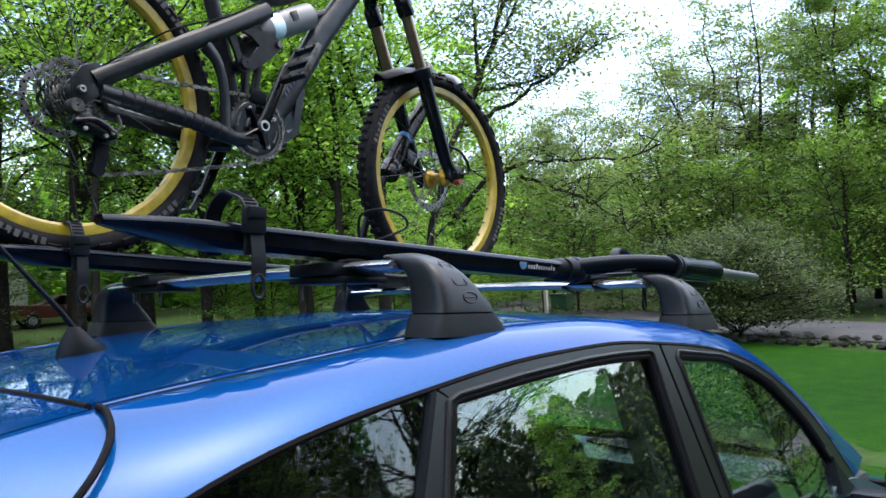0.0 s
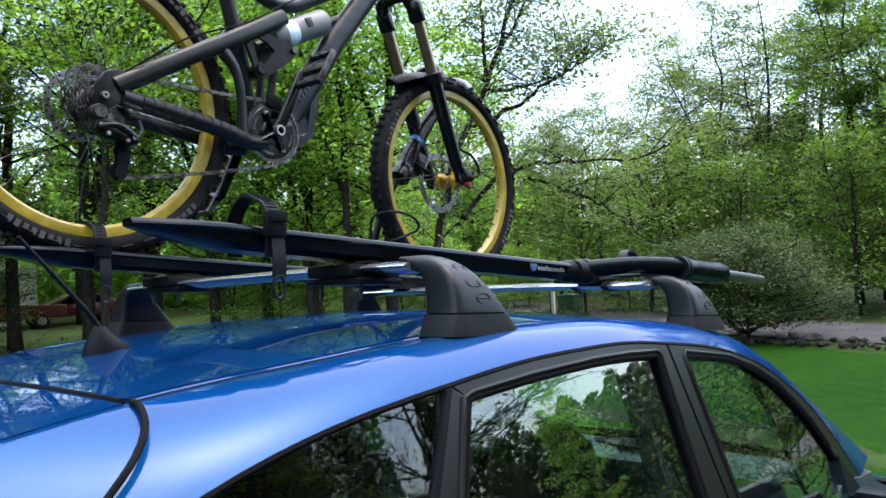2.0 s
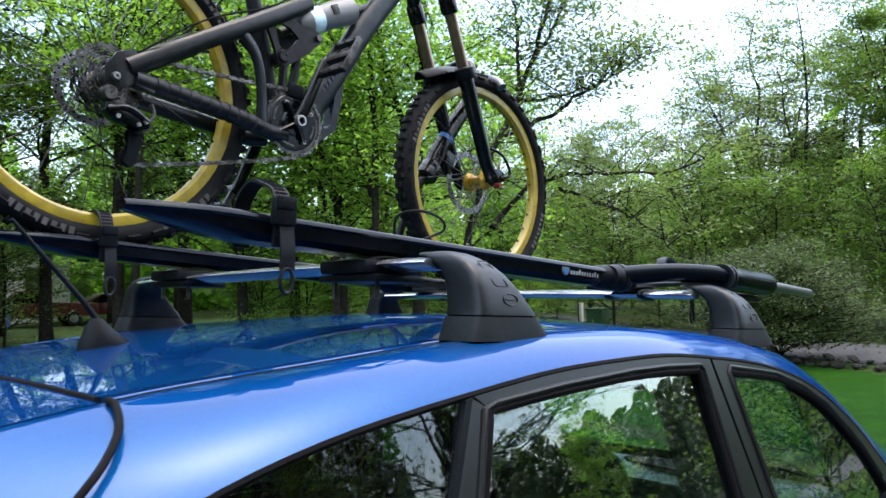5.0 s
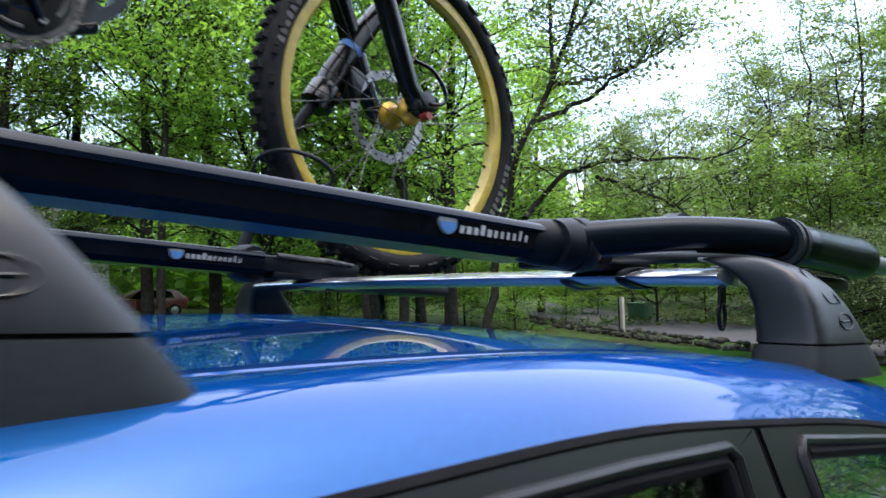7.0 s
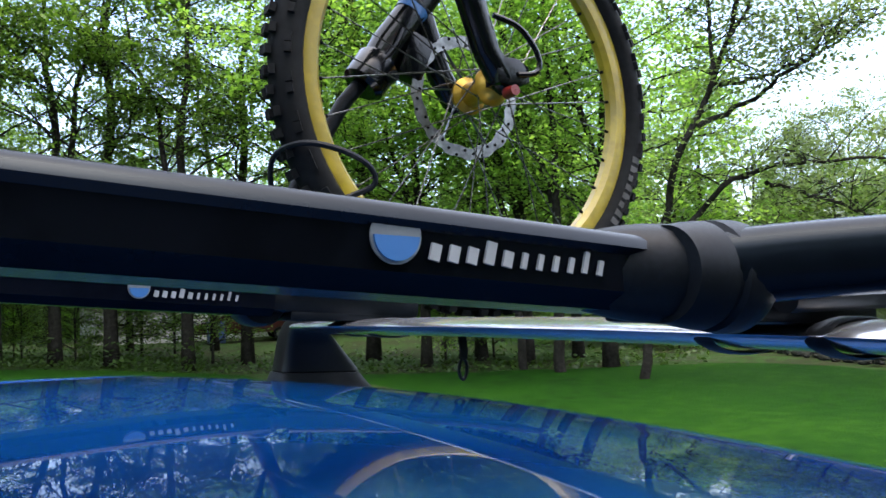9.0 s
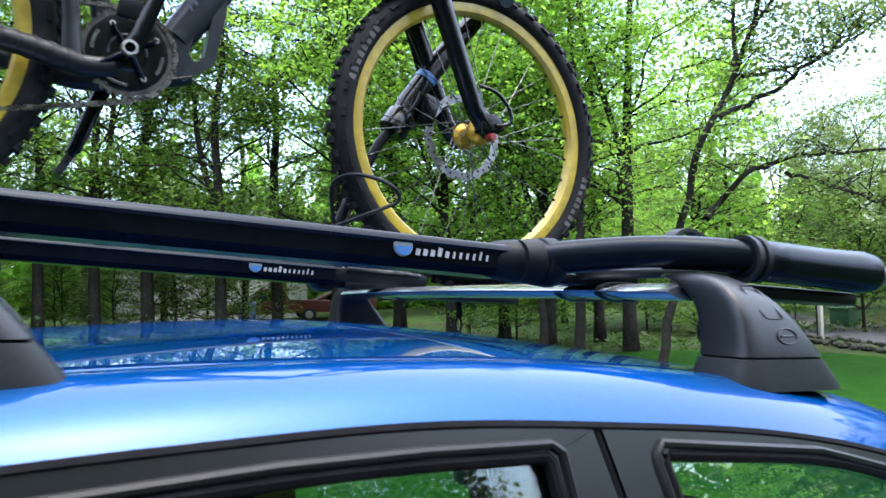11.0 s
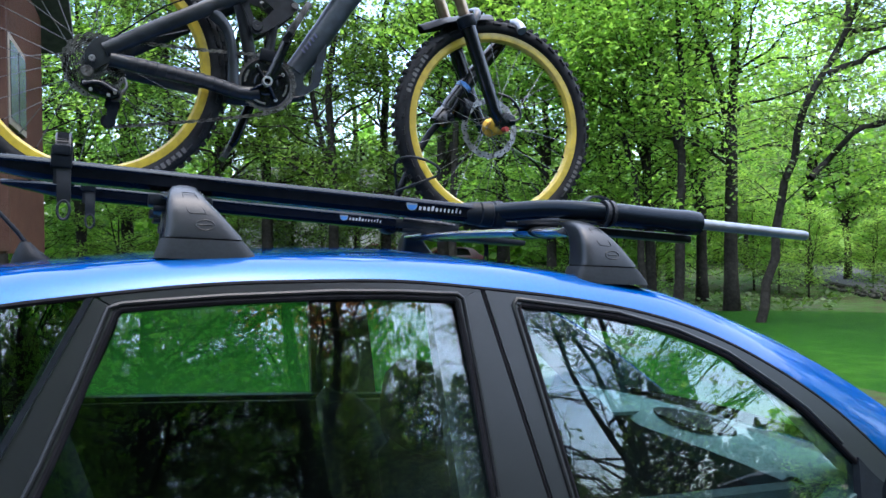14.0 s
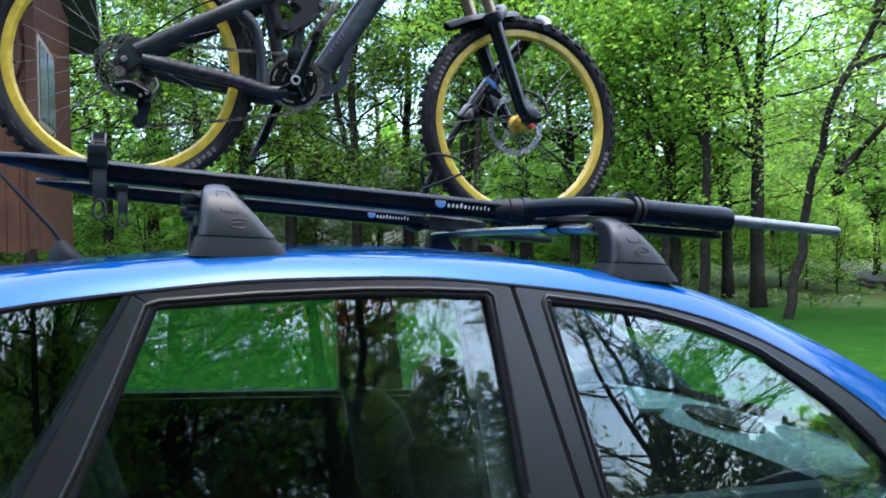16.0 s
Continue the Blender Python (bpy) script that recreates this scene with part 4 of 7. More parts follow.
def bike_wheel(cx, cz, name, gold):
    c = (cx, BY, cz)
    prof = []
    for a in np.linspace(math.radians(-25), math.radians(205), 17):
        prof.append((0.3165 + 0.0255 * math.sin(a), 0.0285 * math.cos(a)))
    prof += [(0.297, -0.013), (0.297, 0.013)]
    wheel = part(name, lathe(B(), prof, c, n=72), RUBBER, bike, "black knobbly tyre on a yellow rim")
    b = B()
    rnd = random.Random(5)
    for k in range(76):
        a = 2 * math.pi * k / 76
        rows = ((0.0, 0.0), (-0.013, 0.35), (0.013, 0.35)) if k % 2 else ((-0.006, 0.12), (0.007, 0.12))
        for off, ti in rows + ((-0.0265, 1.0), (0.0265, 1.0)):
            r = 0.3165 + 0.0285 * math.sqrt(max(0.05, 1 - (off / 0.0285) ** 2)) + (-0.002 if abs(off) > 0.02 else 0.001)
            aa = a + rnd.uniform(-0.004, 0.004) + (0.04 if abs(off) > 0.02 and k % 2 else 0)
            q = Vector((cx + r * math.cos(aa), BY + off * 1.03, cz + r * math.sin(aa)))
            m3 = Matrix.Rotation(-aa, 3, "Y") @ Matrix.Rotation(-off * 22, 3, "Z")
            vs = bmesh.ops.create_cube(b, size=1.0)["verts"]
            bmesh.ops.scale(b, vec=(0.009, 0.009, 0.013), verts=vs)
            bmesh.ops.rotate(b, cent=(0, 0, 0), matrix=m3, verts=vs)
            bmesh.ops.translate(b, vec=q, verts=vs)
    part("tread", b, RUBBER, wheel, smooth=0)
    part("rim", lathe(B(), [(0.2725, -0.006), (0.2725, 0.006), (0.279, 0.0145), (0.297, 0.0165), (0.300, 0.0155), (0.300, -0.0155), (0.297, -0.0165), (0.279, -0.0145)], c, n=96), YELLOW, wheel, "scuffed yellow rim", smooth=30)
    part("hub", lathe(B(), [(0.0105, -0.052), (0.0175, -0.05), (0.0305, -0.034), (0.0305, -0.029), (0.02, -0.022), (0.0175, 0.0), (0.02, 0.022), (0.0305, 0.029), (0.0305, 0.034), (0.0175, 0.05), (0.0105, 0.052)], c, n=28), GOLD if gold else DARK_STEEL, wheel, "gold hub" if gold else "")
    sp = B()
    tube(sp, [(0, 0, 0), (0, 0, 1)], 0.00115, 5)
    me = bpy.data.meshes.new("spoke")
    sp.to_mesh(me)
    sp.free()
    me.materials.append(CHAIN if gold else DARK_STEEL)
    nip = B()
    tube(nip, [(0, 0, -0.008), (0, 0, 0.008)], 0.0026, 6)
    nme = bpy.data.meshes.new("nipple")
    nip.to_mesh(nme)
    nip.free()
    nme.materials.append(SEAM)
    for k in range(32):
        s = 1 if k % 2 else -1
        a = 2 * math.pi * (k + 0.5) / 32
        a0 = a + (1.15 if (k // 2) % 2 else -1.15)
        p = Vector((cx + 0.029 * math.cos(a0), BY + s * 0.0315, cz + 0.029 * math.sin(a0))) - BASES[bike]
        q = Vector((cx + 0.274 * math.cos(a), BY, cz + 0.274 * math.sin(a))) - BASES[bike]
        o = new("spoke", me)
        o.parent = wheel
        o.matrix_local = Matrix.Translation(p) @ (q - p).to_track_quat("Z", "Y").to_matrix().to_4x4() @ Matrix.Diagonal((1, 1, (q - p).length, 1))
        o2 = new("nipple", nme)
        o2.parent = wheel
        o2.matrix_local = Matrix.Translation(q) @ (q - p).to_track_quat("Z", "Y").to_matrix().to_4x4()
    # moulded sidewall lettering as plain bars
    for a0 in (radians(-14), radians(166)) if gold else (radians(-42), radians(-100), radians(60)):
        for k in range(8):
            aa = a0 - k * 0.055
            rr = 0.3185
            part("sidewall_mark", box(B(), (cx + rr * math.cos(aa), BY - 0.0284, cz + rr * math.sin(aa)), (0.015, 0.0012, 0.0105), Matrix.Rotation(-aa, 3, "Y")), GREY_PRINT, wheel)
    return wheel


def rotor(parent, cx, cz, y, r):
    b = B()
    n = 96
    rings = []
    for k in range(n):
        a = 2 * math.pi * k / n
        ro = r - 0.0025 * (1 if (k // 3) % 2 else 0)
        ri = r * 0.80 + 0.0018 * math.sin(k * 2 * math.pi / 8)
        rings.append([(cx + rr * math.cos(a), y + o, cz + rr * math.sin(a)) for rr, o in ((ri, -0.001), (ro, -0.001), (ro, 0.001), (ri, 0.001))])
    vs = [[b.verts.new(p) for p in q] for q in rings]
    for k in range(n):
        p, q = vs[k], vs[(k + 1) % n]
        for j in range(4):
            b.faces.new((p[j], q[j], q[(j + 1) % 4], p[(j + 1) % 4]))
    for k in range(6):
        a = 2 * math.pi * k / 6
        part("disc_arm", tube(B(), [(cx + 0.022 * math.cos(a - 0.5), y, cz + 0.022 * math.sin(a - 0.5)), (cx + r * 0.82 * math.cos(a), y, cz + r * 0.82 * math.sin(a))], 0.0035, 6, squash=(0.3, 1)), DISC, parent)
    part("disc_carrier", lathe(B(), [(0.016, -0.0015), (0.026, -0.0015), (0.026, 0.0015), (0.016, 0.0015)], (cx, y, cz), n=24), DISC, parent)
    ro = part("brake_disc", b, DISC, parent, "drilled steel brake disc")
    hb = B()
    for k in range(36):
        a = 2 * math.pi * k / 36
        rr = r * (0.85 if k % 3 == 0 else 0.90 if k % 3 == 1 else 0.95)
        lathe(hb, [(0.0001, -0.0018), (0.0026, -0.0018), (0.0026, 0.0018), (0.0001, 0.0018)], (cx + rr * math.cos(a), y, cz + rr * math.sin(a)), n=8)
    part("disc_hole", hb, SEAM, ro)


AX, AZ = 0.764, 1.881
RX, RZ = -0.428, 1.926
fw = bike_wheel(AX, AZ, "front_wheel", True)
rw = bike_wheel(RX, RZ, "rear_wheel", False)
rotor(fw, AX, AZ, BY + 0.040, 0.101)
rotor(rw, RX, RZ, BY + 0.05, 0.082)

# cassette
b = B()
for k in range(10):
    r = 0.080 - 0.0066 * k
    yy = BY - 0.024 - 0.0037 * k
    n = 2 * int(18 - k)
    rings = []
    for j in range(n * 2):
        a = math.pi * j / n
        ro = r * (1.0 if j % 4 < 2 else 0.945)
        rings.append([b.verts.new((RX + rr * math.cos(a), yy + o, RZ + rr * math.sin(a))) for rr, o in ((r * 0.90, -0.0009), (ro, -0.0009), (ro, 0.0009), (r * 0.90, 0.0009))])
    for j in range(len(rings)):
        p, q = rings[j], rings[(j + 1) % len(rings)]
        for i in range(4):
            b.faces.new((p[i], q[i], q[(i + 1) % 4], p[(i + 1) % 4]))
for k in range(5):
    a = 2 * math.pi * k / 5
    tube(b, [(RX + 0.02 * math.cos(a), BY - 0.03, RZ + 0.02 * math.sin(a)), (RX + 0.066 * math.cos(a), BY - 0.026, RZ + 0.066 * math.sin(a))], 0.004, 6)
lathe(b, [(0.004, -0.06), (0.018, -0.06), (0.018, -0.02), (0.004, -0.02)], (RX, BY, RZ), n=20)
part("cassette", b, CASSETTE, bike, "toothed steel cassette")

# frame
b = B()
tube(b, resample([(0.466, BY, 2.475), (0.393, BY, 2.395), (0.262, BY, 2.222), (0.172, BY, 2.075), (0.108, BY, 1.975)], 16), [0.026, 0.027, 0.028, 0.029, 0.030, 0.030, 0.031, 0.031, 0.031, 0.031, 0.031, 0.030, 0.030, 0.029, 0.028, 0.027], 16, squash=(1.15, 0.85))
frame_main = part("down_tube", b, BIKE, bike, "scuffed grey down tube")
part("top_tube", tube(B(), resample([(0.450, BY, 2.488), (0.34, BY, 2.425), (0.20, BY, 2.338), (0.12, BY, 2.293), (0.05, BY, 2.283), (-0.055, BY, 2.312)], 24), [0.024 - 0.006 * k / 23 for k in range(24)], 14, squash=(0.95, 1.0)), BIKE, frame_main)
part("seat_tube", tube(B(), resample([(-0.135, BY, 2.44), (-0.097, BY, 2.28), (-0.045, BY, 2.107), (-0.015, BY, 1.965)], 12), 0.0185, 14), BIKE_DARK, frame_main)
part("head_tube", tube(B(), [(0.435, BY, 2.555), (0.44, BY, 2.545), (0.490, BY, 2.430), (0.496, BY, 2.418)], [0.026, 0.029, 0.029, 0.026], 18), BIKE, frame_main)
# bottom bracket shell and open gusset behind the chainring
part("bracket_shell", lathe(B(), [(0.012, -0.045), (0.024, -0.045), (0.026, -0.035), (0.026, 0.035), (0.024, 0.045), (0.012, 0.045)], (0.018, BY, 1.920), n=24), BIKE_DARK, frame_main)


def framed(b, outer, inner, y0, y1, n=44):
    """Plate with one opening, both outlines met by rays from the opening's middle."""
    cx, cz = sum(p[0] for p in inner) / len(inner), sum(p[1] for p in inner) / len(inner)

    def rim(loop):
        out = []
        for k in range(n):
            d = Vector((math.cos(2 * math.pi * k / n), math.sin(2 * math.pi * k / n)))
            best = 0.0
            for (ax0, az0), (bx0, bz0) in zip(loop, loop[1:] + loop[:1]):
                e = Vector((bx0 - ax0, bz0 - az0))
                den = d.x * e.y - d.y * e.x
                if abs(den) < 1e-9:
                    continue
                w = Vector((ax0 - cx, az0 - cz))
                u, v = (w.x * e.y - w.y * e.x) / den, (w.x * d.y - w.y * d.x) / den
                if u > best and -1e-6 <= v <= 1 + 1e-6:
                    best = u
            out.append((cx + d.x * best, cz + d.y * best))
        return out
    ro, ri = rim(outer), rim(inner)
    rows = [[b.verts.new((p[0], y, p[1])) for p in r] for r, y in ((ro, y0), (ro, y1), (ri, y1), (ri, y0))]
    for a, c in zip(rows, rows[1:] + rows[:1]):
        for k in range(n):
            b.faces.new((a[k], a[(k + 1) % n], c[(k + 1) % n], c[k]))
    bmesh.ops.recalc_face_normals(b, faces=b.faces)
    return b


part("gusset", framed(B(), [(0.098, 1.985), (0.142, 2.055), (0.197, 2.125), (0.196, 2.035), (0.178, 1.937), (0.122, 1.893), (0.098, 1.910)], [(0.164, 2.062), (0.1735, 2.050), (0.158, 1.944), (0.138, 1.929), (0.130, 1.948), (0.146, 2.018)], BY - 0.017, BY + 0.017), BIKE, frame_main, "scuffed grey plate with an open slot", smooth=30)
part("skid_foot", tube(B(), resample([(0.03, BY, 1.905), (0.09, BY, 1.893), (0.137, BY, 1.905)], 10), 0.012, 10, squash=(1, 1.5)), BIKE_DARK, frame_main)
part("pivot_boss", lathe(B(), [(0.004, -0.05), (0.014, -0.05), (0.016, -0.044), (0.016, 0.044), (0.004, 0.05)], (-0.012, BY, 2.080), n=18), BIKE_DARK, frame_main)
part("chain_guide", box(B(), (0.021, BY - 0.048, 1.998), (0.045, 0.02, 0.036), Matrix.Rotation(radians(8), 3, "Y"), 0.006), PLASTIC, frame_main)
part("guide_plate", slab(B(), [(0.0, 2.0), (-0.015, 1.975), (-0.02, 1.93), (0.0, 1.925), (0.03, 1.98)], BY - 0.040, BY - 0.036), DARK_STEEL, frame_main)
# rear triangle
for s in (-1, 1):
    yy = BY + s * 0.062
    part("seat_stay", tube(B(), resample([(RX + 0.026, yy, RZ + 0.026), (-0.25, yy, 2.046), (-0.083, BY + s * 0.052, 2.146), (0.065, BY + s * 0.035, 2.238)], 18), 0.0185, 12, squash=(1.15, 0.7)), BIKE_STAY, frame_main)
    part("chain_stay", tube(B(), resample([(RX + 0.04, yy, RZ + 0.005), (-0.27, yy, 1.917), (-0.15, BY + s * 0.058, 1.903), (-0.055, BY + s * 0.05, 1.885), (0.0, BY + s * 0.045, 1.89)], 16), 0.0185, 12, squash=(1.05, 0.8)), BIKE_STAY, frame_main)
    plate = part("dropout", slab(B(), [(RX + 0.062, RZ + 0.006), (RX + 0.058, RZ + 0.050), (RX + 0.030, RZ + 0.066), (RX - 0.002, RZ + 0.052), (RX - 0.022, RZ + 0.020), (RX - 0.020, RZ - 0.022), (RX + 0.002, RZ - 0.034), (RX + 0.022, RZ - 0.012)], yy - 0.005, yy + 0.005, 0.003), BIKE_STAY, frame_main)
    part("axle_nut", lathe(B(), [(0.003, -0.007), (0.0075, -0.007), (0.0085, -0.003), (0.0085, 0.007), (0.003, 0.007)], (RX - 0.003, BY + s * 0.071, RZ), n=18), DISC, plate)
    part("upright_link", tube(B(), resample([(-0.135, BY + s * 0.056, 2.095), (-0.098, BY + s * 0.052, 2.062), (-0.078, BY + s * 0.05, 2.0), (-0.068, BY + s * 0.048, 1.885)], 14), [0.02 - 0.006 * math.sin(math.pi * k / 13) for k in range(14)], 10, squash=(1.0, 0.5)), BIKE_STAY, frame_main)
    rocker = part("rocker", framed(B(), [(-0.078, 2.178), (-0.062, 2.196), (0.02, 2.176), (0.095, 2.170), (0.110, 2.152), (0.066, 2.108), (0.0, 2.058), (-0.024, 2.058), (-0.040, 2.105)], [(-0.046, 2.168), (0.006, 2.156), (0.034, 2.136), (-0.002, 2.092), (-0.020, 2.098)], BY + s * 0.036 - 0.005, BY + s * 0.036 + 0.005), BIKE_DARK, frame_main, smooth=30)
    for px, pz in ((-0.064, 2.178), (0.092, 2.153), (-0.011, 2.074)):
        part("pivot_bolt", lathe(B(), [(0.001, -0.005), (0.0085, -0.005), (0.0095, 0.0), (0.0085, 0.005), (0.001, 0.005)], (px, BY + s * 0.043, pz), n=14), DARK_STEEL, rocker)
    part("rocker_stub", tube(B(), resample([(0.040, BY + s * 0.030, 2.118), (0.036, BY + s * 0.026, 2.070), (0.028, BY + s * 0.022, 2.005)], 8), 0.011, 10, squash=(1.1, 0.7)), BIKE_DARK, frame_main)
wr = resample([(-0.345, BY - 0.062, 1.926), (-0.27, BY - 0.062, 1.917), (-0.15, BY - 0.058, 1.903), (-0.055, BY - 0.05, 1.885)], 61)
part("stay_wrap", tube(B(), wr, [0.0192 + (0.0009 if k % 6 in (1, 2, 3) else 0) for k in range(61)], 14), BIKE_DARK, frame_main, "worn rubber wrapped round the chain stay")
for k in range(11):
    q, nx = wr[4 + 5 * k], wr[5 + 5 * k]
    d = (nx - q).normalized()
    e1 = d.cross(Vector((0, 1, 0))).normalized()
    e2 = d.cross(e1)
    ring_pts = [q + (e1 * math.cos(a) + e2 * math.sin(a)) * 0.0202 + d * 0.006 * math.sin(a) for a in np.linspace(0, 2 * math.pi, 19)[:-1]]
    part("wrap_edge", tube(B(), ring_pts, 0.0012, 5, closed=True), BIKE_DARK, frame_main)
# plain bars for the printed name on the down tube
for k in range(5):
    part("print_bar", box(B(), (0.126 + 0.0085 * k, BY - 0.0268, 2.032 + 0.0125 * k), (0.0055, 0.0014, 0.013), Matrix.Rotation(radians(-38), 3, "Y")), NAVY, frame_main)
# shock
shock = part("shock_body", tube(B(), [(0.045, BY - 0.012, 2.182), (0.07, BY - 0.012, 2.195), (0.215, BY - 0.012, 2.270), (0.225, BY - 0.012, 2.275)], [0.022, 0.036, 0.036, 0.024], 20), WHITE, bike, "dirty white shock absorber")
part("shock_band", tube(B(), [(0.074, BY - 0.012, 2.197), (0.108, BY - 0.012, 2.2145)], 0.0365, 20), mat("pale_blue", (0.45, 0.62, 0.68), 0.5), shock)
part("shock_label", box(B(), (0.140, BY - 0.047, 2.242), (0.022, 0.006, 0.026), Matrix.Rotation(radians(-27), 3, "Y"), 0.002), DARK_STEEL, shock)
part("shock_mount", tube(B(), [(0.005, BY, 2.152), (0.05, BY - 0.01, 2.185)], 0.012, 10), DARK_STEEL, shock)
part("shock_mount", tube(B(), [(0.22, BY, 2.272), (0.285, BY, 2.300)], 0.012, 10), DARK_STEEL, shock)
part("shock_reservoir", tube(B(), [(0.045, BY - 0.02, 2.20), (0.10, BY - 0.02, 2.235), (0.125, BY - 0.02, 2.245)], 0.015, 12), BLACK_GLOSS, shock)

# cranks, pedals, chain, derailleur
by = 1.920
RC = (0.019, BY - 0.046, by)
b = lathe(B(), [(0.060, -0.0015), (0.076, -0.0015), (0.076, 0.0015), (0.060, 0.0015)], RC, n=72)
for k in range(36):
    a = 2 * math.pi * k / 36
    box(b, (RC[0] + 0.077 * math.cos(a), RC[1], by + 0.077 * math.sin(a)), (0.007, 0.002, 0.006), Matrix.Rotation(-a, 3, "Y"))
ring = part("chainring", b, DARK_STEEL, bike, "grimy toothed steel chainring")
b = lathe(B(), [(0.014, -0.008), (0.030, -0.008), (0.034, -0.004), (0.058, -0.005), (0.067, -0.0045), (0.0685, -0.003), (0.067, -0.001), (0.014, -0.001)], RC, n=56)
part("bash_guard", b, BLACK_GLOSS, ring, "black guard disc")
for k in range(4):
    a = 2 * math.pi * k / 4 + 0.55
    part("spider_arm", tube(B(), [(RC[0], RC[1] - 0.012, by), (RC[0] + 0.036 * math.cos(a), RC[1] - 0.010, by + 0.036 * math.sin(a)), (RC[0] + 0.054 * math.cos(a), RC[1] - 0.007, by + 0.054 * math.sin(a))], [0.013, 0.010, 0.0085], 8, squash=(0.5, 1)), BLACK_GLOSS, ring)
    part("ring_bolt", lathe(B(), [(0.001, -0.004), (0.005, -0.004), (0.005, 0.004), (0.001, 0.004)], (RC[0] + 0.053 * math.cos(a), RC[1] - 0.010, by + 0.053 * math.sin(a)), n=10), STEEL, ring)
    part("guard_slot", tube(B(), [(RC[0] + 0.058 * math.cos(a + u), RC[1] - 0.0052, by + 0.058 * math.sin(a + u)) for u in (0.45, 0.65, 0.85, 1.05)], 0.0035, 6, squash=(1, 0.4)), DARK_STEEL, ring)
CA = math.atan2(0.16, 0.064)
for s, sg in ((-1, 1), (1, -1)):
    e = Vector((0.017 + sg * 0.17 * math.cos(CA), BY + s * 0.085, by + sg * 0.17 * math.sin(CA)))
    crank = part("crank_arm", tube(B(), [(0.017, BY + s * 0.066, by), (0.017 + sg * 0.016, BY + s * 0.068, by + sg * 0.026), (e.x, e.y, e.z), (e.x + sg * 0.008, e.y, e.z + sg * 0.010)], [0.0155, 0.0155, 0.0125, 0.010], 14, squash=(1, 0.65)), BLACK_GLOSS, bike)
    part("crank_bolt", lathe(B(), [(0.009, -0.006), (0.0135, -0.006), (0.0145, 0.006), (0.009, 0.006)], (0.018, BY + s * 0.080, by), n=18), STEEL, crank)
    pc = e + Vector((0.0, s * 0.06, 0))
    b = B()
    tilt = Matrix.Rotation(radians(-62), 3, "Y")
    for dx, dy, sx, sy in ((-0.046, 0, 0.01, 0.098), (0.046, 0, 0.01, 0.098), (0, -0.045, 0.092, 0.01), (0, 0.045, 0.092, 0.01), (0, 0, 0.018, 0.098)):
        box(b, tilt @ Vector((dx, dy, 0)) + pc, (sx, sy, 0.016), tilt, 0.003)
    for dx in (-0.046, 0.046):
        for dy in (-0.035, 0, 0.035):
            box(b, tilt @ Vector((dx, dy, 0)) + pc, (0.004, 0.004, 0.026), tilt)
    part("pedal", b, DARK_STEEL, crank, "flat platform pedal")


def chain(p, q, sag):
    n = int((Vector(q) - Vector(p)).length / 0.0127)
    b = B()
    pts = [Vector(p).lerp(Vector(q), k / n) - Vector((0, 0, sag * 4 * (k / n) * (1 - k / n))) for k in range(n + 1)]
    for k in range(n):
        mid = (pts[k] + pts[k + 1]) / 2
        d = pts[k + 1] - pts[k]
        ang = -math.atan2(d.z, d.x)
        o = 0.0036 if k % 2 else 0.0022
        for sg in (-1, 1):
            vs = bmesh.ops.create_cube(b, size=1.0)["verts"]
            bmesh.ops.scale(b, vec=(0.0165, 0.0012, 0.0088) if k % 2 else (0.0085, 0.0012, 0.0056), verts=vs)
            bmesh.ops.rotate(b, cent=(0, 0, 0), matrix=Matrix.Rotation(ang, 3, "Y"), verts=vs)
            bmesh.ops.translate(b, vec=mid + Vector((0, sg * o, 0)), verts=vs)
        tube(b, [pts[k] + Vector((0, -0.0035, 0)), pts[k] + Vector((0, 0.0035, 0))], 0.0038, 6)
    return b


cy = BY - 0.046
part("chain", chain((RX + 0.02, cy, RZ + 0.062), (0.019, cy, by + 0.080), 0.004), CHAIN, bike, "oily drive chain", smooth=0)
part("chain", chain((-0.372, cy, 1.757), (0.030, cy, by - 0.084), 0.004), CHAIN, bike, smooth=0)
b = B()
for k in range(20):
    a0, a1 = math.pi / 2 - math.pi * k / 20, math.pi / 2 - math.pi * (k + 1) / 20
    p, q = Vector((RC[0] + 0.0815 * math.cos(a0), cy, by + 0.0815 * math.sin(a0))), Vector((RC[0] + 0.0815 * math.cos(a1), cy, by + 0.0815 * math.sin(a1)))
    o = 0.0036 if k % 2 else 0.0022
    for sg in (-1, 1):
        box(b, (p + q) / 2 + Vector((0, sg * o, 0)), (0.0165, 0.0012, 0.0088) if k % 2 else (0.0085, 0.0012, 0.0056), Matrix.Rotation(-math.atan2(q.z - p.z, q.x - p.x), 3, "Y"))
    tube(b, [p + Vector((0, -0.0035, 0)), p + Vector((0, 0.0035, 0))], 0.0038, 6)
part("chain", b, CHAIN, bike, smooth=0)
mech = part("rear_derailleur", slab(B(), [(-0.457, 1.850), (-0.452, 1.868), (-0.43, 1.876), (-0.385, 1.866), (-0.358, 1.846), (-0.360, 1.830), (-0.378, 1.822), (-0.43, 1.832)], cy - 0.040, cy - 0.008, 0.007), BLACK_GLOSS, bike, "black rear derailleur")
for k, (bx, bz) in enumerate(((-0.446, 1.858), (-0.372, 1.840), (-0.43, 1.842), (-0.387, 1.832))):
    part("pivot_pin", lathe(B(), [(0.001, -0.004), (0.0045, -0.004), (0.0045, 0.004), (0.001, 0.004)], (bx, cy - 0.042, bz), n=10), STEEL, mech)
part("derailleur_knuckle", lathe(B(), [(0.002, -0.014), (0.014, -0.014), (0.0165, -0.006), (0.0165, 0.016), (0.002, 0.018)], (-0.441, cy - 0.018, 1.890), n=20), DARK_STEEL, mech)
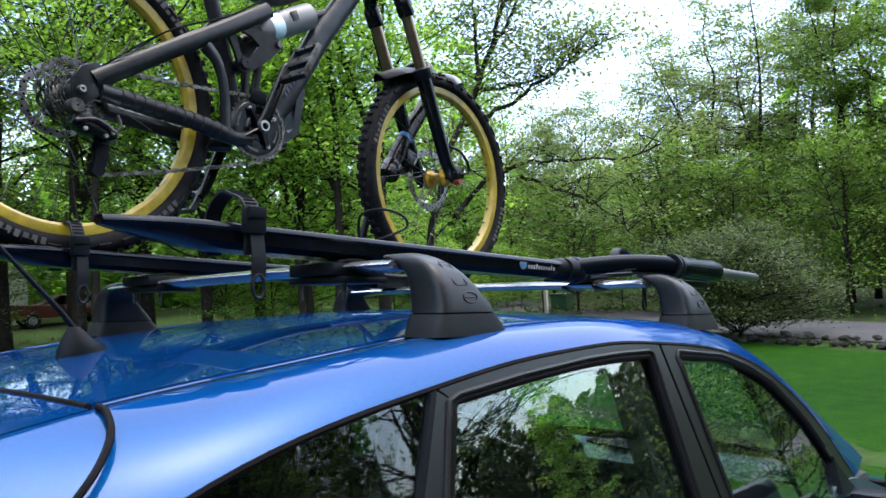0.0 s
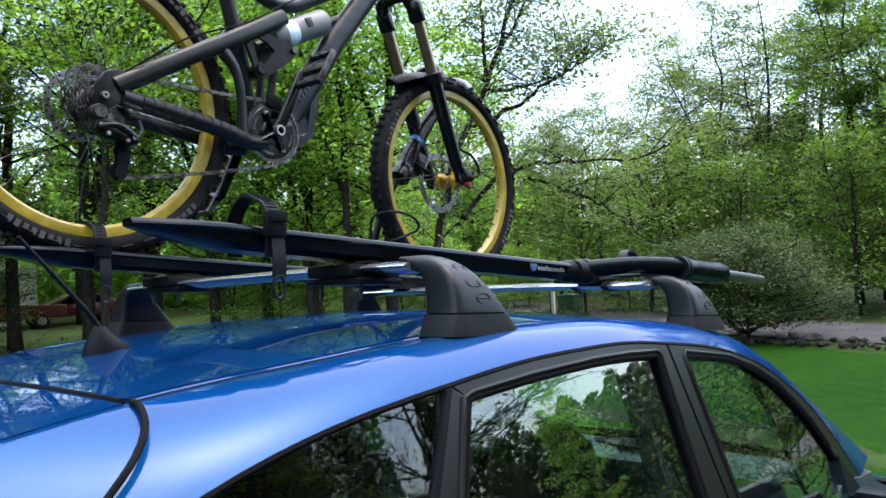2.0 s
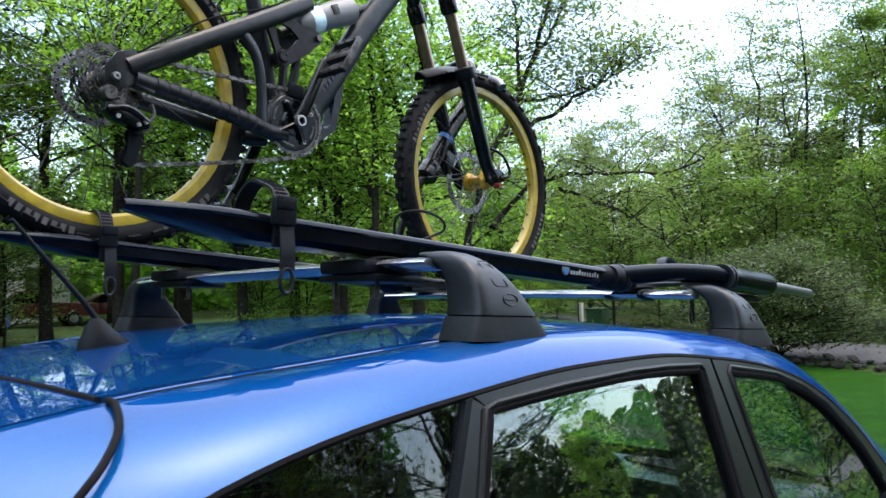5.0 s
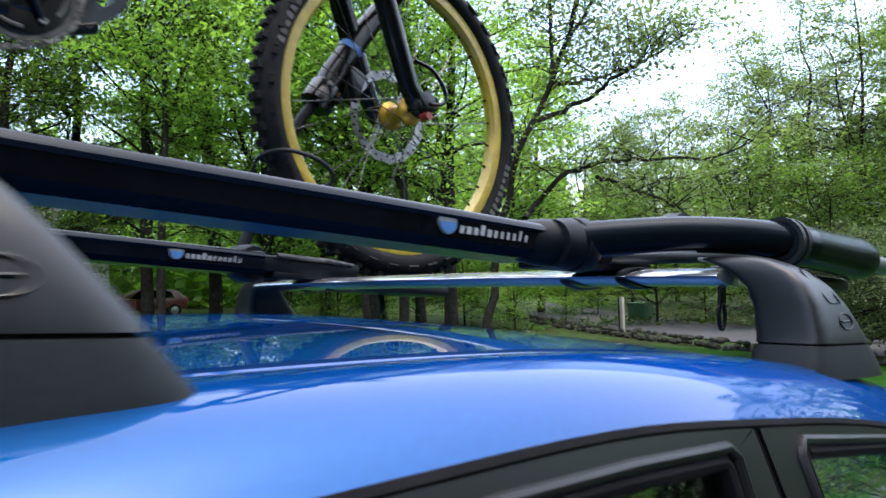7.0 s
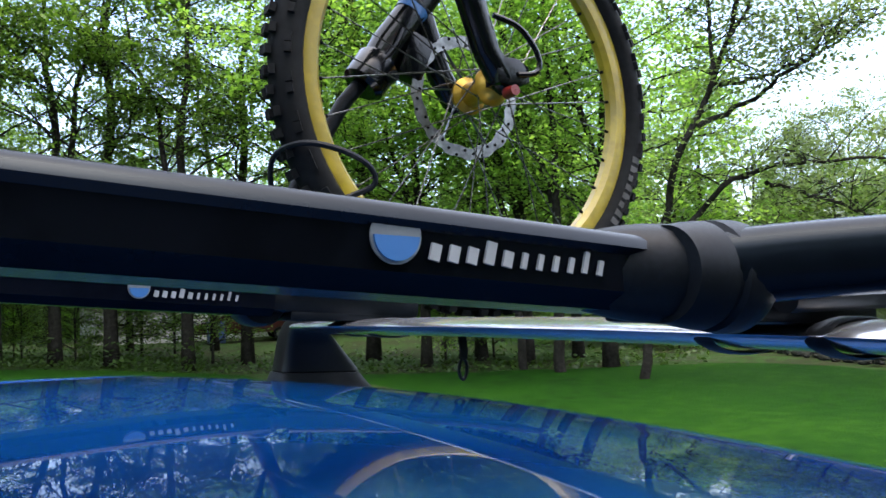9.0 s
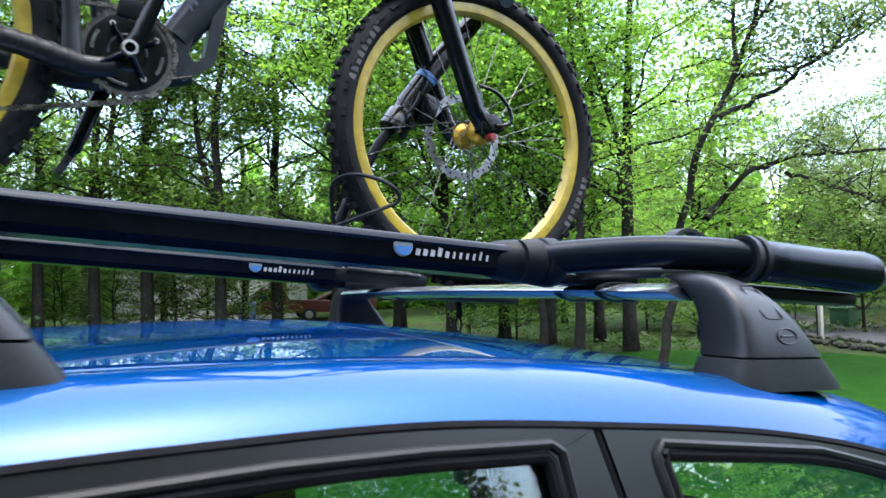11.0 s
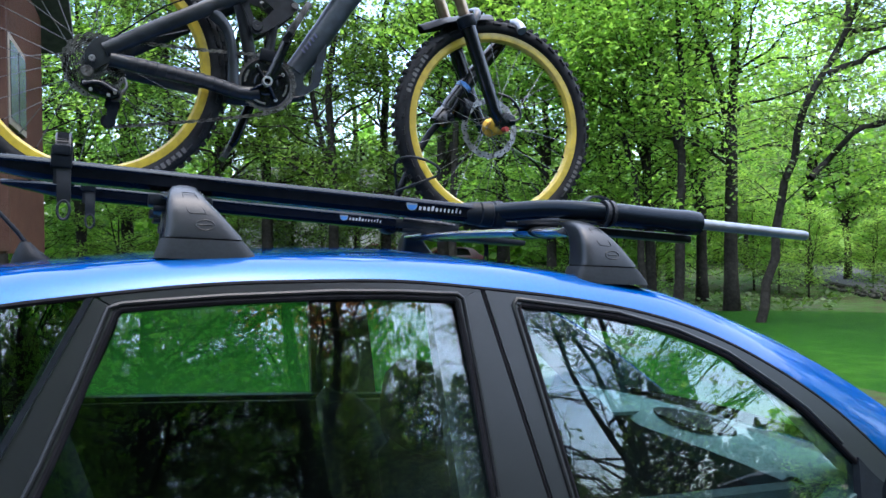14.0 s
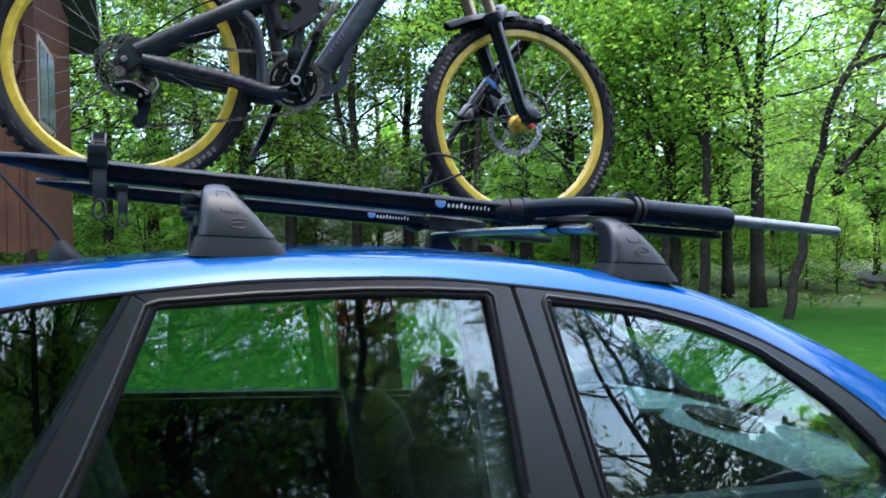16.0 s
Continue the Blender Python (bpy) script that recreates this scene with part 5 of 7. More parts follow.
part("derailleur_link", tube(B(), resample([(-0.448, cy - 0.044, 1.856), (-0.41, cy - 0.048, 1.862), (-0.368, cy - 0.044, 1.842)], 8), 0.004, 8), DARK_STEEL, mech)
part("cable_barrel", tube(B(), resample([(-0.36, cy - 0.02, 1.84), (-0.345, cy - 0.02, 1.862), (-0.352, cy - 0.02, 1.885)], 8), 0.0045, 8), DARK_STEEL, mech)
for dy in (-0.007, 0.007):
    part("cage_plate", slab(B(), [(-0.391, 1.826), (-0.366, 1.829), (-0.363, 1.80), (-0.373, 1.757), (-0.386, 1.750), (-0.399, 1.760), (-0.391, 1.79)], cy + dy - 0.0012, cy + dy + 0.0012), PLASTIC, mech)
for px, pz in ((-0.378, 1.815), (-0.386, 1.770)):
    part("jockey_wheel", lathe(B(), [(0.004, -0.004), (0.019, -0.003), (0.019, 0.003), (0.004, 0.004)], (px, cy, pz), n=22), SEAM, mech)
part("clutch", lathe(B(), [(0.002, -0.012), (0.017, -0.012), (0.018, 0.01), (0.002, 0.012)], (-0.372, cy - 0.02, 1.838), n=20), DARK_STEEL, mech)

# fork, guard and brakes
TOP = Vector((0.522, BY, 2.425))
DOWN = Vector((AX - 0.018, BY, AZ)) - TOP
for s in (-1, 1):
    o = Vector((0, s * 0.066, 0))
    mid = TOP + DOWN * 0.43
    leg = part("fork_leg", tube(B(), [mid + o, mid + DOWN * 0.03 + o, TOP + DOWN * 0.93 + o, TOP + DOWN * 1.0 + o + Vector((0.012, 0, 0)), TOP + DOWN * 1.03 + o + Vector((0.016, 0, 0))], [0.025, 0.0235, 0.0205, 0.021, 0.012], 16), BLACK_GLOSS, bike, "black fork lower leg")
    part("stanchion", tube(B(), [TOP + o, mid + DOWN * 0.01 + o], 0.0175, 16), BRONZE, leg, "bronze fork stanchion")
    part("wiper_seal", tube(B(), [mid - DOWN * 0.018 + o, mid - DOWN * 0.01 + o, mid + DOWN * 0.035 + o, mid + DOWN * 0.045 + o], [0.024, 0.0295, 0.0295, 0.025], 16), PLASTIC, leg)
part("fork_crown", tube(B(), resample([TOP + DOWN * 0.06 + Vector((0.0, -0.066, 0.0)), TOP + Vector((-0.006, -0.05, 0.0)), TOP + Vector((-0.018, 0, 0.004)), TOP + Vector((-0.006, 0.05, 0.0)), TOP + DOWN * 0.06 + Vector((0.0, 0.066, 0.0))], 18), 0.0235, 12, squash=(1.1, 0.9)), BLACK_GLOSS, bike, "black fork crown")
for s in (-1, 1):
    o = Vector((0, s * 0.066, 0))
    part("crown_socket", tube(B(), [TOP + DOWN * f + o for f in (0.03, 0.05, 0.13, 0.145)], [0.018, 0.026, 0.0255, 0.022], 16), BLACK_GLOSS, bike)
arch0 = TOP + DOWN * 0.47
part("fork_arch", tube(B(), resample([arch0 + Vector((0.01, -0.07, 0)), arch0 + Vector((0.035, -0.055, 0.05)), arch0 + Vector((0.035, 0, 0.066)), arch0 + Vector((0.035, 0.055, 0.05)), arch0 + Vector((0.01, 0.07, 0))], 18), 0.013, 10), BLACK_GLOSS, bike)
rows = []
for f in np.linspace(0, 1, 22):
    a = radians(134 - 38 * f)
    r = 0.402 - 0.042 * min(1, f * 1.5) ** 0.8
    hw = 0.052 * min(1, 0.45 + f * 2.2) - 0.012 * max(0, f - 0.6) / 0.4
    rows.append([(AX + (r - 0.022 * u * u) * math.cos(a), BY + hw * u, AZ + (r - 0.026 * u * u) * math.sin(a)) for u in np.linspace(-1, 1, 11)])
part("mudguard", sheet(B(), rows, 0.002, (0, 0, -1)), PLASTIC, bike, "dusty black plastic mudguard")
part("axle_lever", tube(B(), resample([(AX + 0.010, BY - 0.086, AZ + 0.006), (AX + 0.034, BY - 0.094, AZ + 0.010), (AX + 0.044, BY - 0.094, AZ + 0.024), (AX + 0.036, BY - 0.092, AZ + 0.050), (AX + 0.008, BY - 0.088, AZ + 0.078), (AX - 0.032, BY - 0.080, AZ + 0.090)], 20), 0.0045, 8), BLACK_GLOSS, fw)
part("dropout", slab(B(), [(AX - 0.028, AZ + 0.030), (AX + 0.010, AZ + 0.032), (AX + 0.032, AZ + 0.022), (AX + 0.034, AZ - 0.002), (AX + 0.010, AZ - 0.014), (AX - 0.026, AZ - 0.012)], BY - 0.086, BY - 0.050, 0.007), BLACK_GLOSS, bike, "black cast fork end")
part("axle_end", lathe(B(), [(0.001, -0.012), (0.008, -0.012), (0.009, 0.01), (0.001, 0.01)], (AX - 0.004, BY - 0.086, AZ - 0.022), n=14), RED, fw, "red axle end")
part("brake_caliper", box(B(), (AX - 0.09, BY + 0.055, AZ + 0.05), (0.045, 0.035, 0.075), Matrix.Rotation(radians(20), 3, "Y"), 0.008), BLACK_GLOSS, bike)
part("brake_hose", tube(B(), resample([(AX - 0.09, BY + 0.06, AZ + 0.09), (AX - 0.13, BY + 0.075, AZ + 0.22), (0.56, BY + 0.08, 2.30), (0.50, BY + 0.07, 2.46), (0.56, BY + 0.05, 2.56)], 24), 0.0026, 6), SEAM, bike)
part("gear_cable", tube(B(), resample([(RX + 0.03, cy - 0.015, RZ + 0.05), (-0.25, BY - 0.085, 2.09), (-0.08, BY - 0.07, 2.175), (0.03, BY - 0.05, 2.25), (0.16, BY - 0.03, 2.335), (0.36, BY - 0.03, 2.45)], 30), 0.0024, 6), SEAM, bike)
part("brake_hose", tube(B(), resample([(RX + 0.05, BY + 0.05, RZ + 0.06), (-0.2, BY + 0.08, 2.12), (-0.10, BY + 0.06, 2.26), (-0.14, BY - 0.03, 2.38), (-0.04, BY - 0.04, 2.45)], 26), 0.0026, 6), SEAM, bike)


# ---- ground ----
def ground_z(x, y):
    """Falls with the drive, then runs level."""
    xx = min(7.0, max(-7.0, x))
    g = -math.tan(radians(SLOPE)) * xx
    d = math.hypot(x, y)
    return g + (0.02 * max(0, d - 30) if d > 30 else 0)


def noise_mat(name, stops, scale, rough=0.9, bump=0.6, bump_scale=40):
    """Ground cover: several colours mixed by noise at two scales."""
    m = bpy.data.materials.new(name)
    m.use_nodes = True
    n, l = m.node_tree.nodes, m.node_tree.links
    b = n["Principled BSDF"]
    b.inputs["Roughness"].default_value = rough
    b.inputs["Specular IOR Level"].default_value = 0.05
    tc = n.new("ShaderNodeTexCoord")
    n1, n2, mx, ramp = n.new("ShaderNodeTexNoise"), n.new("ShaderNodeTexNoise"), n.new("ShaderNodeMath"), n.new("ShaderNodeValToRGB")
    n1.inputs["Scale"].default_value, n1.inputs["Detail"].default_value = scale, 8
    n2.inputs["Scale"].default_value, n2.inputs["Detail"].default_value = scale / 14, 4
    mx.operation = "MULTIPLY_ADD"
    mx.inputs[1].default_value = 0.5
    half = n.new("ShaderNodeMath")
    half.operation = "MULTIPLY"
    half.inputs[1].default_value = 0.5
    for k in (n1, n2):
        l.new(tc.outputs["Object"], k.inputs["Vector"])
    l.new(n2.outputs["Fac"], half.inputs[0])
    l.new(n1.outputs["Fac"], mx.inputs[0])
    l.new(half.outputs[0], mx.inputs[2])
    e = ramp.color_ramp.elements
    e[0].position, e[0].color = 0.36, (*stops[0], 1)
    e[1].position, e[1].color = 0.64, (*stops[-1], 1)
    for k, c in enumerate(stops[1:-1]):
        q = e.new(0.36 + 0.28 * (k + 1) / (len(stops) - 1))
        q.color = (*c, 1)
    l.new(mx.outputs[0], ramp.inputs[0])
    l.new(ramp.outputs[0], b.inputs["Base Color"])
    n3, bp = n.new("ShaderNodeTexNoise"), n.new("ShaderNodeBump")
    n3.inputs["Scale"].default_value, n3.inputs["Detail"].default_value = bump_scale, 6
    bp.inputs["Strength"].default_value, bp.inputs["Distance"].default_value = bump, 1.0 / bump_scale
    l.new(tc.outputs["Object"], n3.inputs["Vector"])
    l.new(n3.outputs["Fac"], bp.inputs["Height"])
    l.new(bp.outputs[0], b.inputs["Normal"])
    return m


LITTER = noise_mat("leaf_litter", [(0.014, 0.036, 0.006), (0.026, 0.024, 0.013), (0.022, 0.054, 0.009), (0.040, 0.043, 0.026)], 3)
LAWN = noise_mat("lawn_grass", [(0.0040, 0.0215, 0.0008), (0.0064, 0.034, 0.0012), (0.0088, 0.039, 0.0016), (0.0145, 0.052, 0.0026)], 3.2, bump=0.9, bump_scale=22)
ASPHALT = noise_mat("asphalt", [(0.028, 0.028, 0.030), (0.038, 0.038, 0.0395), (0.055, 0.054, 0.052)], 40, bump_scale=300)
ROAD = noise_mat("road_asphalt", [(0.040, 0.041, 0.045), (0.054, 0.055, 0.058), (0.070, 0.069, 0.069)], 20, bump_scale=100)
STONE = noise_mat("field_stone", [(0.014, 0.018, 0.010), (0.034, 0.034, 0.029), (0.075, 0.072, 0.066)], 9, bump_scale=30)
BARK = noise_mat("bark", [(0.0108, 0.0096, 0.0078), (0.0228, 0.0204, 0.0162), (0.039, 0.0348, 0.0282)], 9, bump=1.0, bump_scale=25)
LEAF_A = leaf_mat("maple_leaves", (0.053, 0.130, 0.0100), (0.150, 0.289, 0.028), 1.9)
LEAF_B = leaf_mat("beech_leaves", (0.075, 0.163, 0.015), (0.213, 0.348, 0.041), 2.1)
# darker copy of the leaf greens: the wood's shade put into the colour
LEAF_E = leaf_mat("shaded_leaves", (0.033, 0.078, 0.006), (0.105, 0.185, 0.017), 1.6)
# undergrowth leaves, darkened in colour to carry the shade under the trees
LEAF_U = leaf_mat("shaded_weed_leaves", (0.020, 0.048, 0.005), (0.050, 0.098, 0.012), 1.2)
LEAF_C = leaf_mat("young_leaves", (0.0621, 0.1035, 0.0207), (0.138, 0.1932, 0.04485), 1.6)
LEAF_S = leaf_mat("shrub_leaves", (0.032, 0.058, 0.014), (0.058, 0.092, 0.022), 1.5)
LEAF_D = leaf_mat("evergreen_leaves", (0.0126, 0.0315, 0.0084), (0.035, 0.063, 0.0175), 1.1)
LEAF_O = leaf_mat("copper_leaves", (0.22, 0.085, 0.02), (0.42, 0.19, 0.05), 1.5)


def ground_sheet(xs, ys, lift, keep=None):
    b = B()
    g = [[b.verts.new((x, y, ground_z(x, y) + lift)) for y in ys] for x in xs]
    for i in range(len(xs) - 1):
        for j in range(len(ys) - 1):
            if keep is None or keep((xs[i] + xs[i + 1]) / 2, (ys[j] + ys[j + 1]) / 2):
                b.faces.new((g[i][j], g[i + 1][j], g[i + 1][j + 1], g[i][j + 1]))
    return b


ax = [-900, -300, -120, -60, *np.arange(-45, 46, 3), 60, 120, 300, 900]
solo("ground", ground_sheet(ax, ax, 0.0), LITTER, "woodland floor of leaf litter and weeds", "ground", "structure")


def lawn_far(a):
    """Distance of the lawn's far edge by heading in degrees."""
    return float(np.interp(a, [-80, 0, 12, 20, 30, 38, 45, 55, 65, 75, 90, 110, 180], [13, 14.5, 15.2, 16.8, 19.5, 21, 20.5, 20, 21, 23, 27, 27, 24]))


b = B()
cen = b.verts.new((0, 0, 0.02))
hd = list(range(-80, 182, 2))
levels = [0.06, 0.15, 0.3, 0.45, 0.6, 0.75, 0.88, 1.0]
grid = []
rn = random.Random(3)
for a in hd:
    r = lawn_far(a) + rn.uniform(-0.25, 0.25)
    row = []
    for f in levels:
        x, y = r * math.cos(radians(a)) * f, r * math.sin(radians(a)) * f
        row.append(b.verts.new((x, y, ground_z(x, y) + 0.02)))
    grid.append(row)
for p, q in zip(grid, grid[1:]):
    b.faces.new((cen, p[0], q[0]))
    for i in range(len(levels) - 1):
        b.faces.new((p[i], p[i + 1], q[i + 1], q[i]))
solo("lawn", b, LAWN, "mown green lawn beside the drive", "lawn", "structure")
solo("drive", ground_sheet(np.arange(-14, 3.1, 1.0), np.linspace(-5, 0.95, 10), 0.028), ASPHALT, "dark asphalt drive under the car", "driveway", "structure")
# lawn behind the drive
solo("lawn_back", ground_sheet(np.arange(-20, 21, 2.0), np.arange(-19, -4.9, 2.0), 0.02), LAWN, "mown lawn across the drive", "lawn", "structure")

# road beyond the lawn
ROADLINE = [(17.2, -6), (17.6, -2), (18.6, 4), (22.5, 13), (27, 21), (33, 32), (37, 46), (37, 58), (34, 70)]
rp = resample([(x, y, 0) for x, y in ROADLINE], 50)
b = B()
prev = None
for i, p in enumerate(rp):
    d = (rp[min(i + 1, 49)] - rp[max(i - 1, 0)]).normalized()
    nn = Vector((-d.y, d.x, 0))
    row = [b.verts.new((q.x, q.y, ground_z(q.x, q.y) + 0.03)) for q in (p + nn * 1.9, p + nn * 0.6, p - nn * 0.6, p - nn * 1.9)]
    if prev:
        for k in range(3):
            b.faces.new((prev[k], prev[k + 1], row[k + 1], row[k]))
    prev = row
solo("road", b, ROAD, "pale worn road between the trees", "road", "structure")

# dry stone wall along the lawn's edge
wall = thing("stone_wall", (18, 8, ground_z(18, 8)), "low tumbled field stone wall by the road", "stone wall", kind="structure")
rn = random.Random(11)
stone_meshes = []
for k in range(6):
    b = B()
    bmesh.ops.create_icosphere(b, subdivisions=1, radius=0.5)
    for v in b.verts:
        v.co = Vector((v.co.x * rn.uniform(0.8, 1.15), v.co.y * rn.uniform(0.7, 1.1), v.co.z * rn.uniform(0.6, 0.9)))
    me = bpy.data.meshes.new("stone")
    b.to_mesh(me)
    b.free()
    me.materials.append(STONE)
    stone_meshes.append(me)
wp = resample([(14.9, -2, 0), (15.2, 1, 0), (16.3, 6.5, 0), (19.4, 13.5, 0), (23, 20, 0)], 165)
for i, p in enumerate(wp):
    for lay in range(2):
        if lay == 1 and rn.random() < 0.35:
            continue
        o = new("stone", stone_meshes[rn.randrange(6)])
        o.parent = wall
        s = rn.uniform(0.18, 0.36) * (1 if lay == 0 else 0.8)
        x, y = p.x + rn.uniform(-0.25, 0.25), p.y + rn.uniform(-0.2, 0.2)
        o.matrix_local = Matrix.Translation(Vector((x, y, ground_z(x, y) + 0.07 + 0.13 * lay)) - BASES[wall]) @ Euler((rn.uniform(-0.3, 0.3), rn.uniform(-0.3, 0.3), rn.uniform(0, 6.3))).to_matrix().to_4x4() @ Matrix.Diagonal((s, s * 0.8, s * 0.7, 1))


# ---- trees ----
def leaves_mesh(name, pts, size, material, seed, droop=0.5):
    """Many small pointed leaves at the given points."""
    r = np.random.RandomState(seed)
    p = np.array(pts)
    n = len(p)
    ang = r.uniform(0, 2 * np.pi, n)
    tilt = r.normal(0, droop, n)
    roll = r.normal(0, droop, n)
    s = size * r.uniform(0.6, 1.3, n)
    d = np.stack([np.cos(ang) * np.cos(tilt), np.sin(ang) * np.cos(tilt), np.sin(tilt)], 1)
    w = np.stack([-np.sin(ang) * np.cos(roll), np.cos(ang) * np.cos(roll), np.sin(roll)], 1)
    v = np.empty((n, 4, 3))
    v[:, 0] = p - d * s[:, None] * 0.5
    v[:, 1] = p + w * s[:, None] * 0.36
    v[:, 2] = p + d * s[:, None] * 0.6
    v[:, 3] = p - w * s[:, None] * 0.36
    me = bpy.data.meshes.new(name)
    me.vertices.add(n * 4)
    me.vertices.foreach_set("co", v.reshape(-1))
    me.loops.add(n * 4)
    me.loops.foreach_set("vertex_index", np.arange(n * 4, dtype=np.int32))
    me.polygons.add(n)
    me.polygons.foreach_set("loop_start", np.arange(0, n * 4, 4, dtype=np.int32))
    me.update(calc_edges=True)
    me.validate()
    me.materials.append(material)
    return me


def grow(seed, height, trunk_r, crown_from, spread, n_leaves, leaf, bark, leaf_size, bare=0.0, lean=0.03, forks=2, sprays=0.8, limbs=3, twigs_each=2):
    """A tree at the origin: trunk, limbs, twigs and a crown of leaves on the twigs."""
    r = random.Random(seed)
    b = B()
    tops = []
    stems = []
    for k in range(forks):
        a = r.uniform(0, 6.28)
        pts = [Vector((0, 0, -0.2))]
        split = 0.18 + 0.25 * r.random()
        off = Vector((math.cos(a), math.sin(a), 0))
        for i in range(1, 9):
            f = i / 8
            out = 0 if k == 0 else max(0, f - split) * height * 0.28
            pts.append(Vector((r.uniform(-1, 1) * 0.02 * height * f, r.uniform(-1, 1) * 0.02 * height * f, height * f * (1 if k == 0 else 0.9))) + off * out + Vector((lean * height * f * f, 0, 0)))
        pts = resample(pts, 14)
        rad = [trunk_r * (1.25 if i == 0 else 1) * (1 - 0.93 * (i / 13)) * (1 if k == 0 else 0.75) + 0.01 for i in range(14)]
        tube(b, pts, rad, 8)
        stems.append((pts, rad))
    twigs = []
    for pts, rad in stems:
        for i in range(2, 14):
            f = i / 13
            if f < crown_from:
                continue
            for _ in range(limbs if f < 0.9 else 2):
                a = r.uniform(0, 6.28)
                ln = spread * (0.35 + 0.75 * math.sin(math.pi * min(1, 0.25 + 0.75 * f))) * r.uniform(0.55, 1.1)
                st = pts[i]
                rise = r.uniform(0.15, 0.9)
                limb = [st]
                for j in range(1, 6):
                    g = j / 5
                    limb.append(st + Vector((math.cos(a + r.uniform(-0.25, 0.25)) * ln * g, math.sin(a + r.uniform(-0.25, 0.25)) * ln * g, ln * rise * g * (1.2 - 0.5 * g) + r.uniform(-0.1, 0.1))))
                limb = resample(limb, 8)
                r0 = max(0.010, rad[i] * 0.30)
                tube(b, limb, [r0 * (1 - 0.85 * j / 7) + 0.004 for j in range(8)], 5, caps=False)
                for j in range(2, 8):
                    for _k in range(twigs_each):
                        a2 = a + r.uniform(-1.3, 1.3)
                        l2 = ln * r.uniform(0.18, 0.42)
                        e = limb[j] + Vector((math.cos(a2) * l2, math.sin(a2) * l2, l2 * r.uniform(-0.15, 0.5)))
                        tube(b, [limb[j], limb[j].lerp(e, 0.5) + Vector((0, 0, 0.04)), e], [0.009 + r0 * 0.12, 0.007, 0.003], 4, caps=False)
                        twigs.append((limb[j], e))
    me = bpy.data.meshes.new("trunk")
    b.to_mesh(me)
    b.free()
    me.materials.append(bark)
    me.shade_smooth()
    rs = np.random.RandomState(seed)
    tw = [t for t in twigs if r.random() > bare] or twigs
    idx = rs.randint(0, len(tw), n_leaves)
    A = np.array([tw[i][0] for i in range(len(tw))])
    E = np.array([tw[i][1] for i in range(len(tw))])
    f = rs.uniform(0.15, 1.15, n_leaves)[:, None]
    p = A[idx] * (1 - f) + E[idx] * f + rs.normal(0, 1, (n_leaves, 3)) * np.array([sprays, sprays, sprays * 0.4]) * 0.5
    lm = leaves_mesh("crown", p, leaf_size, leaf, seed + 1)
    return me, lm


def plant(kind_name, meshes, x, y, rz, sc, label, category, group="woodland trees"):
    t = new(kind_name)
    t.matrix_world = Matrix.Translation((x, y, ground_z(x, y))) @ Matrix.Rotation(radians(rz), 4, "Z") @ Matrix.Scale(sc, 4)
    tagged(t, label, category, group)
    for nm, me in zip(("trunk", "crown"), meshes):
        o = new(nm, me)
        o.parent = t
    return t


NL = 16000
maple = [grow(20 + k, 15, 0.20, 0.22, 3.8, NL, LEAF_A if k % 2 else LEAF_B, BARK, 0.135, forks=2) for k in range(4)]
tall = [grow(40 + k, 17, 0.24, 0.26, 3.8, NL, LEAF_B if k % 2 else LEAF_A, BARK, 0.14, forks=1 + k) for k in range(2)]
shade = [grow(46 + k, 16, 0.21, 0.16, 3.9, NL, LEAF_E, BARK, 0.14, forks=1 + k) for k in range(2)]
young = [grow(60 + k, 6.0, 0.05, 0.10, 2.0, 9000, LEAF_B if k else LEAF_A, BARK, 0.105, forks=2, sprays=0.6) for k in range(3)]
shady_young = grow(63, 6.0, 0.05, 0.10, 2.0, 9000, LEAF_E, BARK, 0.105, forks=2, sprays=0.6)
airy = [grow(80 + k, 14, 0.13, 0.20, 3.4, 14000, LEAF_C, BARK, 0.145, bare=0.2, forks=3) for k in range(2)]
far_tree = [grow(30 + k, 16, 0.20, 0.18, 4.0, 6000, LEAF_A if k else LEAF_B, BARK, 0.32, forks=2, sprays=1.1) for k in range(2)]
bare_tree = grow(90, 11.5, 0.16, 0.14, 4.6, 9000, LEAF_C, BARK, 0.13, bare=0.2, forks=3, lean=0.06, sprays=0.6, limbs=2, twigs_each=3)
dark_tree = [grow(95, 13, 0.2, 0.10, 3.2, 12000, LEAF_D, BARK, 0.19, forks=1)]
copper = grow(97, 12, 0.18, 0.5, 3.6, 8000, LEAF_O, BARK, 0.17, forks=2)
shrub_m = grow(99, 2.3, 0.04, 0.05, 1.6, 46000, LEAF_S, BARK, 0.058, forks=4, sprays=0.45)


def polar(a, r):
    return r * math.cos(radians(a)), r * math.sin(radians(a))


rn = random.Random(77)
LBL = {"maple": "leafy maple with a dark forked trunk at the wood's edge", "tall": "tall straight tree with a high green crown", "young": "young leafy sapling at the edge of the lawn", "airy": "tall thin tree in pale new leaf", "dark": "dark shady tree by the road"}
